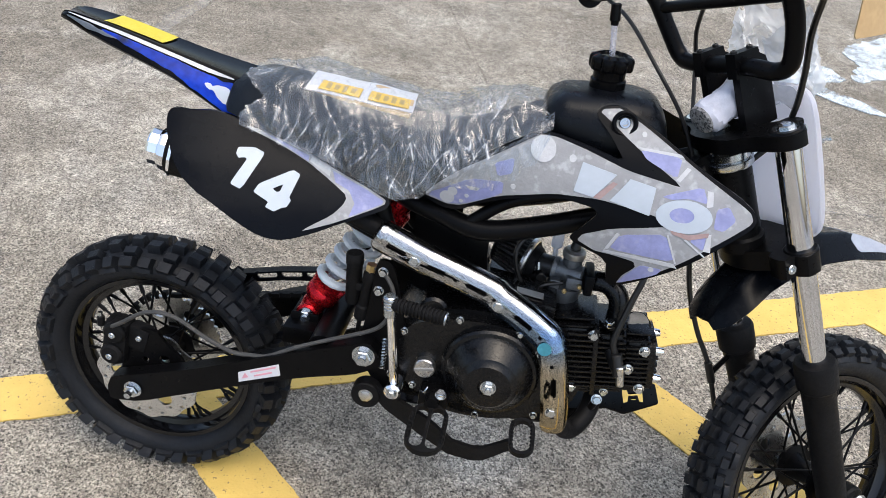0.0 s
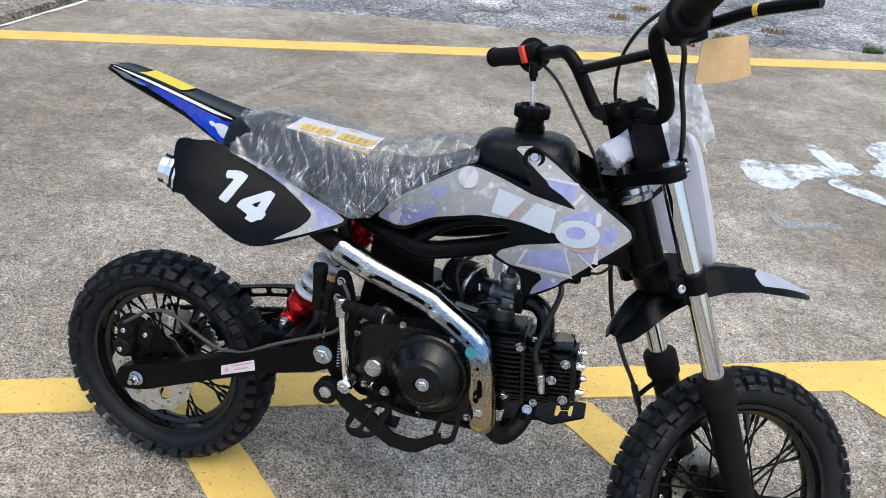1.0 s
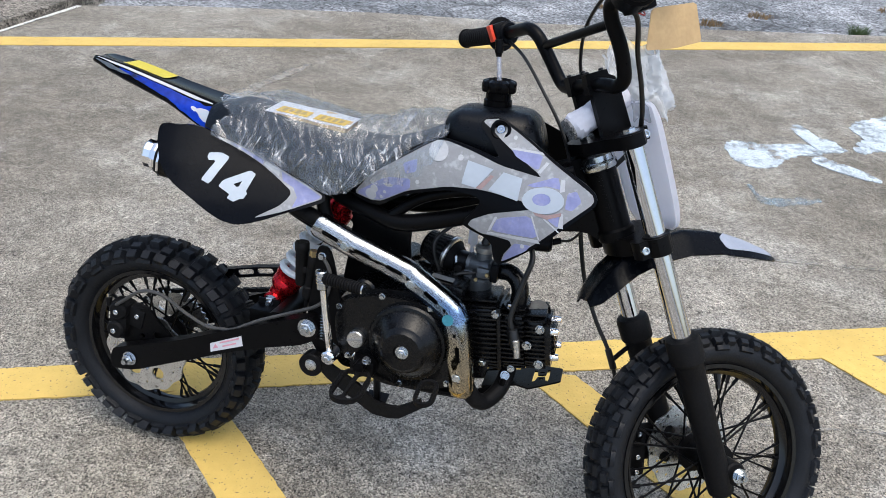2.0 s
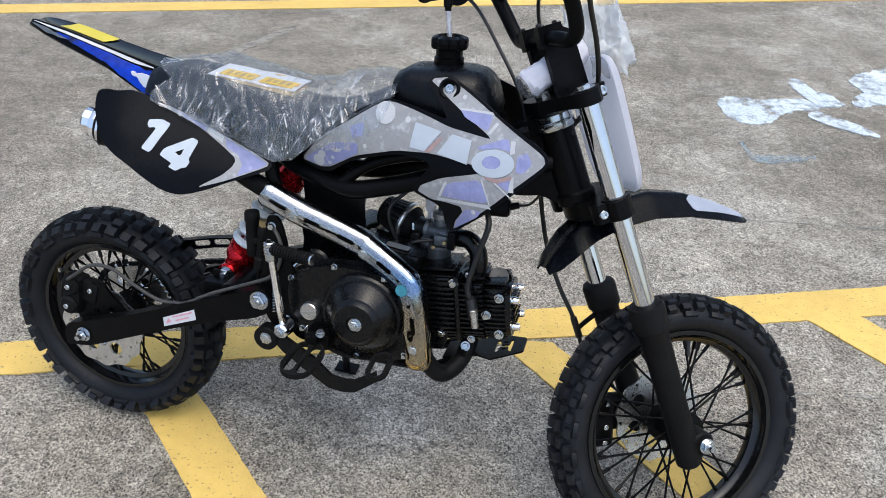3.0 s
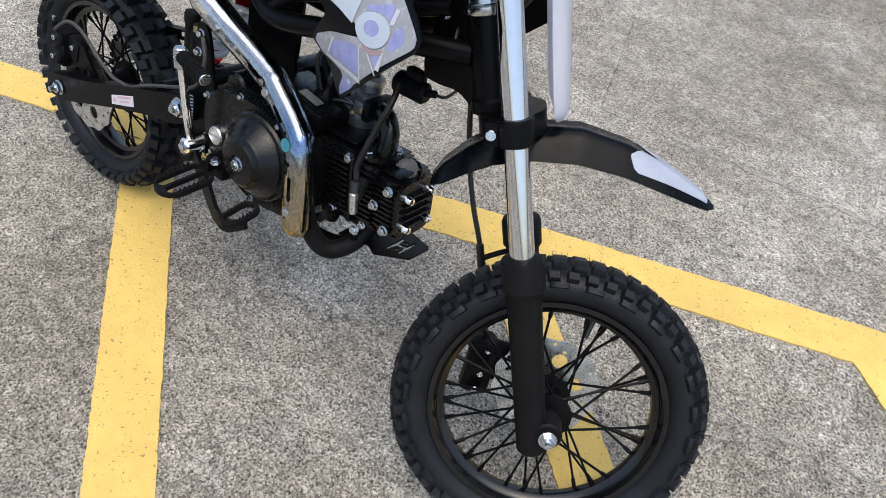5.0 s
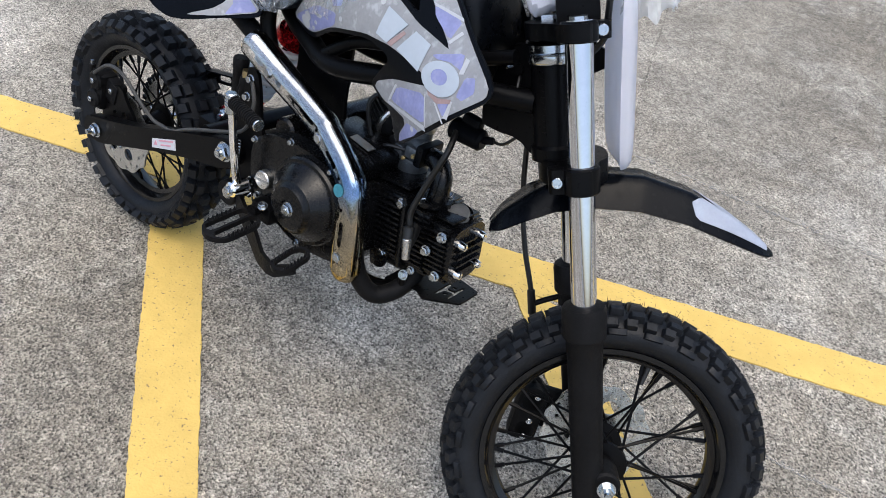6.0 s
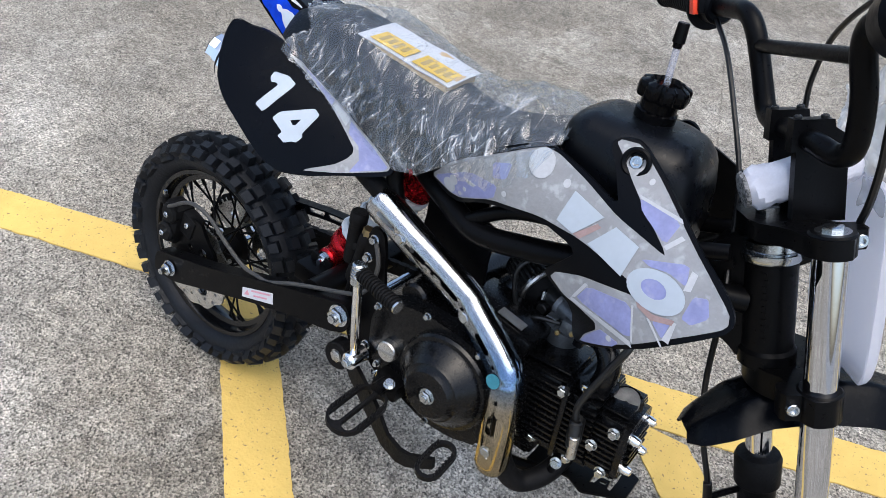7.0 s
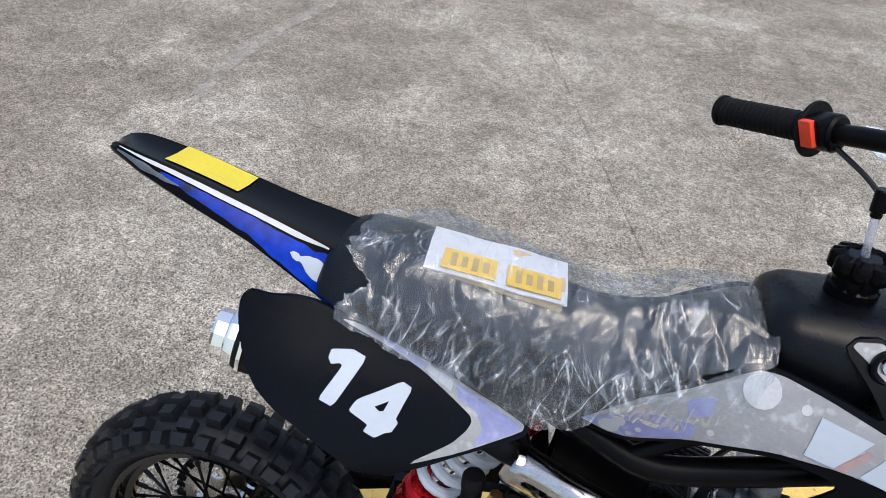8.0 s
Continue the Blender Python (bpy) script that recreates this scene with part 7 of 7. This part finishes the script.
cable("brake_hose", [fk(0.016, -0.150, 0.548), fk(0.030, -0.132, 0.525), fk(0.034, -0.105, 0.481), fk(0.040, -0.082, 0.427), fk(0.040, -0.058, 0.375), fk(0.030, -0.03, 0.335), fk(-0.050, 0.034, 0.27), fk(-0.056, 0.062, 0.21), fk(-0.066, 0.078, 0.12), fk(-0.066, 0.080, 0.04), fk(-0.060, 0.076, -0.03), fk(-0.062, 0.078, -0.12), fk(-0.060, 0.078, -0.20)], 0.004, "black front brake hose")
cable("throttle_cable", [fk(0.008, -0.185, 0.588), fk(0.035, -0.14, 0.594), fk(0.05, -0.095, 0.590), fk(0.05, -0.015, 0.572), fk(0.05, 0.059, 0.536), fk(0.05, 0.106, 0.485), fk(0.045, 0.118, 0.430), fk(0.0, 0.09, 0.36), fk(-0.05, 0.05, 0.31), (0.80, 0.03, 0.72), (0.70, 0.02, 0.62), (0.652, 0.006, 0.572)], 0.0032, "black throttle cable")
cable("switch_cable", [fk(-0.03, 0.195, 0.555), fk(-0.032, 0.145, 0.52), fk(-0.034, 0.105, 0.46), fk(-0.04, 0.06, 0.39), fk(-0.055, 0.03, 0.33), fk(-0.07, 0.0, 0.28)], 0.0030, "black switch cable")
cable("clutch_hose", [(0.612, -0.01, 0.455), (0.585, -0.02, 0.50), (0.575, -0.02, 0.545), (0.60, 0.0, 0.575), (0.62, 0.0, 0.60)], 0.0035, "black breather hose")
cable("wiring_lead", [(0.794, -0.020, 0.587), (0.812, -0.021, 0.592), (0.828, -0.020, 0.612), (0.835, -0.016, 0.625)], 0.0022, "thin black wiring lead")
part("cable_guide", rod(B(), fk(-0.060, 0.076, -0.062), fk(-0.060, 0.076, -0.022), 0.0065, 0.006, 12, 0.001), CABLE, bike)
bm = tube(B(), [fk(-0.060, 0.076, -0.046), fk(-0.038, 0.077, -0.040), fk(-0.018, 0.0787, -0.036)], 0.0045, 8)
part("hose_bracket", bm, BLACK_PAINT, bike)

# ---- packing left on the bike ----
def film_point(x, u):
    """A point of the film over the seat: u runs from the seat's right edge (0) over the top to its left edge (1)."""
    top, low, wt, wb = along(SEAT, x)
    turn = math.pi * u
    c, h = math.cos(turn), math.sin(turn) ** 0.46
    v = h * (1.02 + 0.006 / max(0.01, top - low))
    q = Vector((x, -math.copysign(abs(c) ** 0.46, c) * (wb + (wt - wb) * min(1.0, v) + 0.006), low - 0.004 + (top + 0.004 - low) * v))
    top, low, wt, wb = along(SEAT, x)
    up = max(0.0, min(1.0, (q.z - low) / max(0.01, top - low)))
    tent = 0.036 * math.sin(min(1.0, max(0.0, (x - 0.40) / 0.18)) * math.pi) ** 0.8
    lift = tent + 0.020 * max(0.0, min(1.0, 1 - (abs(x - 0.324) - 0.074) / 0.05))
    q = Vector((q.x, q.y * (1 - 9.0 * tent * up ** 3), q.z + lift * up * up))
    s = math.copysign(1, q.y) if abs(q.y) > 1e-4 else 0.0
    n = Vector((0, s * (1.2 - up), 0.25 + up)).normalized()
    d = 0.0
    for k, (slope, rate, phase, deep) in enumerate(FOLDS):
        line = q.x + slope * (1 + 1.2 * noise.noise(Vector((q.x * 6, k, q.y * 6)))) * (q.z - 0.69) + 0.25 * slope * abs(q.y) + 0.020 * noise.noise(q * 10 + Vector((k, 0, 0)))
        wave = abs(2 * ((line * rate + phase) % 1.0) - 1)
        here = min(1.0, max(0.0, 0.30 + 2.0 * noise.noise(q * 11 + Vector((0, 5 * k, 0)))))
        d += 0.70 * deep * here * (0.55 * wave + 0.45 * wave ** 12)
    warp = q + 0.012 * noise.noise_vector(q * 16)
    for k, (rate, pull, deep) in enumerate(((22.0, 0.34, 0.019), (40.0, 0.42, 0.0095), (80.0, 0.6, 0.0026))):
        lean = warp.x + (0.5 - 0.45 * k) * warp.z
        near = noise.voronoi(Vector((lean * rate, warp.y * rate * 0.7, warp.z * rate * pull)))[0]
        d += deep * min(0.5, near[1] - near[0]) * (0.5 + 0.5 * min(1.0, max(0.0, 0.5 + 2.0 * noise.noise(q * 9 + Vector((k, 3, 0))))))
    calm = 1.0 - 0.55 * up * up
    return q + n * (d * calm + 0.0010 * noise.noise(q * 40)) + Vector((0.002 * noise.noise(q * 30), 0, 0))


FOLDS = [(0.35, 19.0, 0.1, 0.0050), (-0.55, 23.0, 0.6, 0.0046), (0.95, 27.0, 0.3, 0.0036), (-0.15, 41.0, 0.8, 0.0030), (-1.3, 33.0, 0.45, 0.0028), (0.6, 58.0, 0.2, 0.0022), (-0.75, 71.0, 0.7, 0.0018), (0.1, 90.0, 0.0, 0.0014), (-0.4, 118.0, 0.4, 0.0006)]


def seat_film():
    bm = B()
    vs = []
    for i in range(361):
        x0 = 0.176 + 0.414 * i / 360
        row = []
        for j in range(181):
            u = j / 180
            side = min(u, 1 - u)
            edge = max(0.0, 1 - i / 60) * (0.030 * math.exp(-((side - 0.13) / 0.09) ** 2) + 0.012 * noise.noise(Vector((u * 14, 2, 1))) + 0.005 * noise.noise(Vector((u * 60, 4, 1))))
            row.append(bm.verts.new(film_point(x0 + edge, u)))
        vs.append(row)
    for a, b in zip(vs, vs[1:]):
        for k in range(len(a) - 1):
            bm.faces.new((a[k], a[k + 1], b[k + 1], b[k]))
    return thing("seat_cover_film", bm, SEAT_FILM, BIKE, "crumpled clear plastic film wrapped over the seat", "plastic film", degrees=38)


def film_flap(cover):
    """The film's loose hem, lying in ripples over the shroud's upper edge."""
    bm, rows = B(), []
    for i in range(91):
        t = i / 90
        deep = 0.034 * math.sin(math.pi * t) ** 0.6 * (1 + 0.30 * noise.noise(Vector((t * 9, 3, 2)))) + 0.002
        row = []
        for j in range(25):
            v = j / 24
            x, z = 0.464 + 0.124 * t + 0.35 * deep * v, 0.656 + 0.090 * t + 0.006 * math.sin(math.pi * t) - deep * v
            line = 38 * (x + 0.55 * z)
            ripple = 0.0030 * ridged(line) + 0.0018 * ridged(2.3 * line + 3.0 * v) + 0.0015 * noise.noise(Vector((x * 60, z * 60, 1)))
            row.append(bm.verts.new((x, shroud_y(x, z) - 0.0028 - ripple * (0.4 + 0.6 * v), z)))
        rows.append(row)
    for a, b in zip(rows, rows[1:]):
        for k in range(24):
            bm.faces.new((a[k], a[k + 1], b[k + 1], b[k]))
    bm.transform(cover.matrix_world.inverted() @ BIKE)
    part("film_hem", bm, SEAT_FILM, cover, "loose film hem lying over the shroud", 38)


def ridged(q):
    """A wave with sharp crests, 0 to 1."""
    return abs(2 * (q % 1.0) - 1) ** 2


film_flap(seat_film())


def crumpled_slab(size, cuts, bend, m):
    """A thin slab with soft dents and curled edges."""
    bm = block(B(), (0, 0, 0), size, None, 0)
    bmesh.ops.subdivide_edges(bm, edges=[e for e in bm.edges if e.calc_length() > 0.02], cuts=cuts, use_grid_fill=True)
    for v in bm.verts:
        u = Vector((v.co.x * 22, v.co.y * 22, 4.0))
        v.co += Vector((0.6 * bend * noise.noise(u * 1.7), 0.6 * bend * noise.noise(u * 1.3 + Vector((7, 0, 0))), bend * noise.noise(u)))
    bm.transform(m)
    return bm


PACK = Matrix.Translation((0.320, 0.0150, 0.7325)) @ pose(0, 0, 0, 2, 5.4, 5)
pack = thing("manual_packet", crumpled_slab((0.144, 0.080, 0.011), 10, 0.005, Matrix.Translation((0.320, 0.0125, 0.7260)) @ pose(0, 0, 0, 2, 5.4, 5)), CARTON, BIKE, "tan carton and papers packed under the seat film", "packet")
inv = pack.matrix_world.inverted() @ BIKE
part("paper", crumpled_slab((0.152, 0.088, 0.0012), 14, 0.0018, inv @ PACK), LABEL_WHITE, pack, "white printed sheet")
for cx in (-0.034, 0.036):
    bm = block(B(), (cx + 0.004, -0.018, 0.0024), (0.058, 0.040, 0.0008), None, 0)
    bm.transform(inv @ PACK)
    part("yellow_label", bm, LABEL_YELLOW, pack, "yellow printed label")
    for r in range(4):
        bm = block(B(), (cx + 0.004 - 0.017 + 0.0115 * r, -0.018, 0.0030), (0.0065, 0.026 - 0.006 * (r % 2), 0.0004), None, 0)
        bm.transform(inv @ PACK)
        part("print_bar", bm, PRINT_GREY, pack)

FB = BIKE @ FORK
bm = rod(B(), (-0.052, 0.004, 0.394), (0.060, 0.002, 0.418), 0.0215, 0.023, 28, 0.006)
bmesh.ops.subdivide_edges(bm, edges=[e for e in bm.edges if e.calc_length() > 0.05], cuts=16, use_grid_fill=True)
for v in bm.verts:
    v.co += Vector((0, v.co.y, v.co.z - 0.405 - 0.21 * v.co.x)).normalized() * (0.007 * noise.noise(v.co * 45) + 0.0035 * noise.noise(v.co * 140))
fo = thing("foam_roll", bm, FOAM, FB, "rolled white foam packing held between the risers", "foam packing")
bm = lathe(B(), [(0, 0.0), (0.020, -0.001), (0.0185, 0.003), (0, 0.004)], aim((-0.0525, 0.004, 0.394), (-1, 0.04, -0.21)), 28)
bm.transform(fo.matrix_world.inverted() @ FB)
part("foam_end", bm, FOAM_END, fo, "grey mottled cut end of the roll")


def bubble_sheet():
    """A loose, open curl of bubble wrap with a ragged rim."""
    bm = B()
    rows = []
    for i in range(81):
        row = []
        for j in range(49):
            u, v = i / 80, j / 48
            turn = radians(-165 + 330 * u)
            crumple = noise.noise(Vector((math.cos(turn) * 2.2, math.sin(turn) * 2.2, v * 2.5)))
            fine = noise.noise(Vector((math.cos(turn) * 7, math.sin(turn) * 7, v * 9)))
            dot = 0.0016 * max(0, math.sin(i * 1.57) * math.sin(j * 1.57))
            r = 1 + 0.28 * crumple + 0.10 * fine
            rim = 0.020 * noise.noise(Vector((turn * 1.6, v * 2, 7))) * (2 * v - 1)
            row.append(Vector((0.096 + (0.036 * r + dot) * math.cos(turn), 0.018 + (0.058 * r + dot) * math.sin(turn), 0.380 + 0.100 * v + rim * 2 + 0.012 * math.sin(turn))))
        rows.append(row)
    vs = [[bm.verts.new(q) for q in row] for row in rows]
    for a, b in zip(vs, vs[1:]):
        for k in range(len(a) - 1):
            bm.faces.new((a[k], a[k + 1], b[k + 1], b[k]))
    return thing("bubble_wrap", bm, BUBBLE_FILM, FB, "loose translucent bubble wrap in front of the handlebar", "bubble wrap", degrees=50)


bubble_sheet()
bm = sheet(B(), rounded([(-0.047, -0.058), (-0.034, -0.004), (0.040, -0.002), (0.044, -0.056), (0.0, -0.060)], 1, 0.06), lambda x, z: 0.006 * math.sin(x * 40) + 0.1 * (z * z), 0.0015, step=0.012)
bm.transform(Matrix.Translation((0.048, -0.196, 0.538)) @ pose(0, 0, 0, 0, 10, -4))
tag = thing("cardboard_tag", bm, CARTON, FB, "tan cardboard tag hanging from the brake lever", "tag")
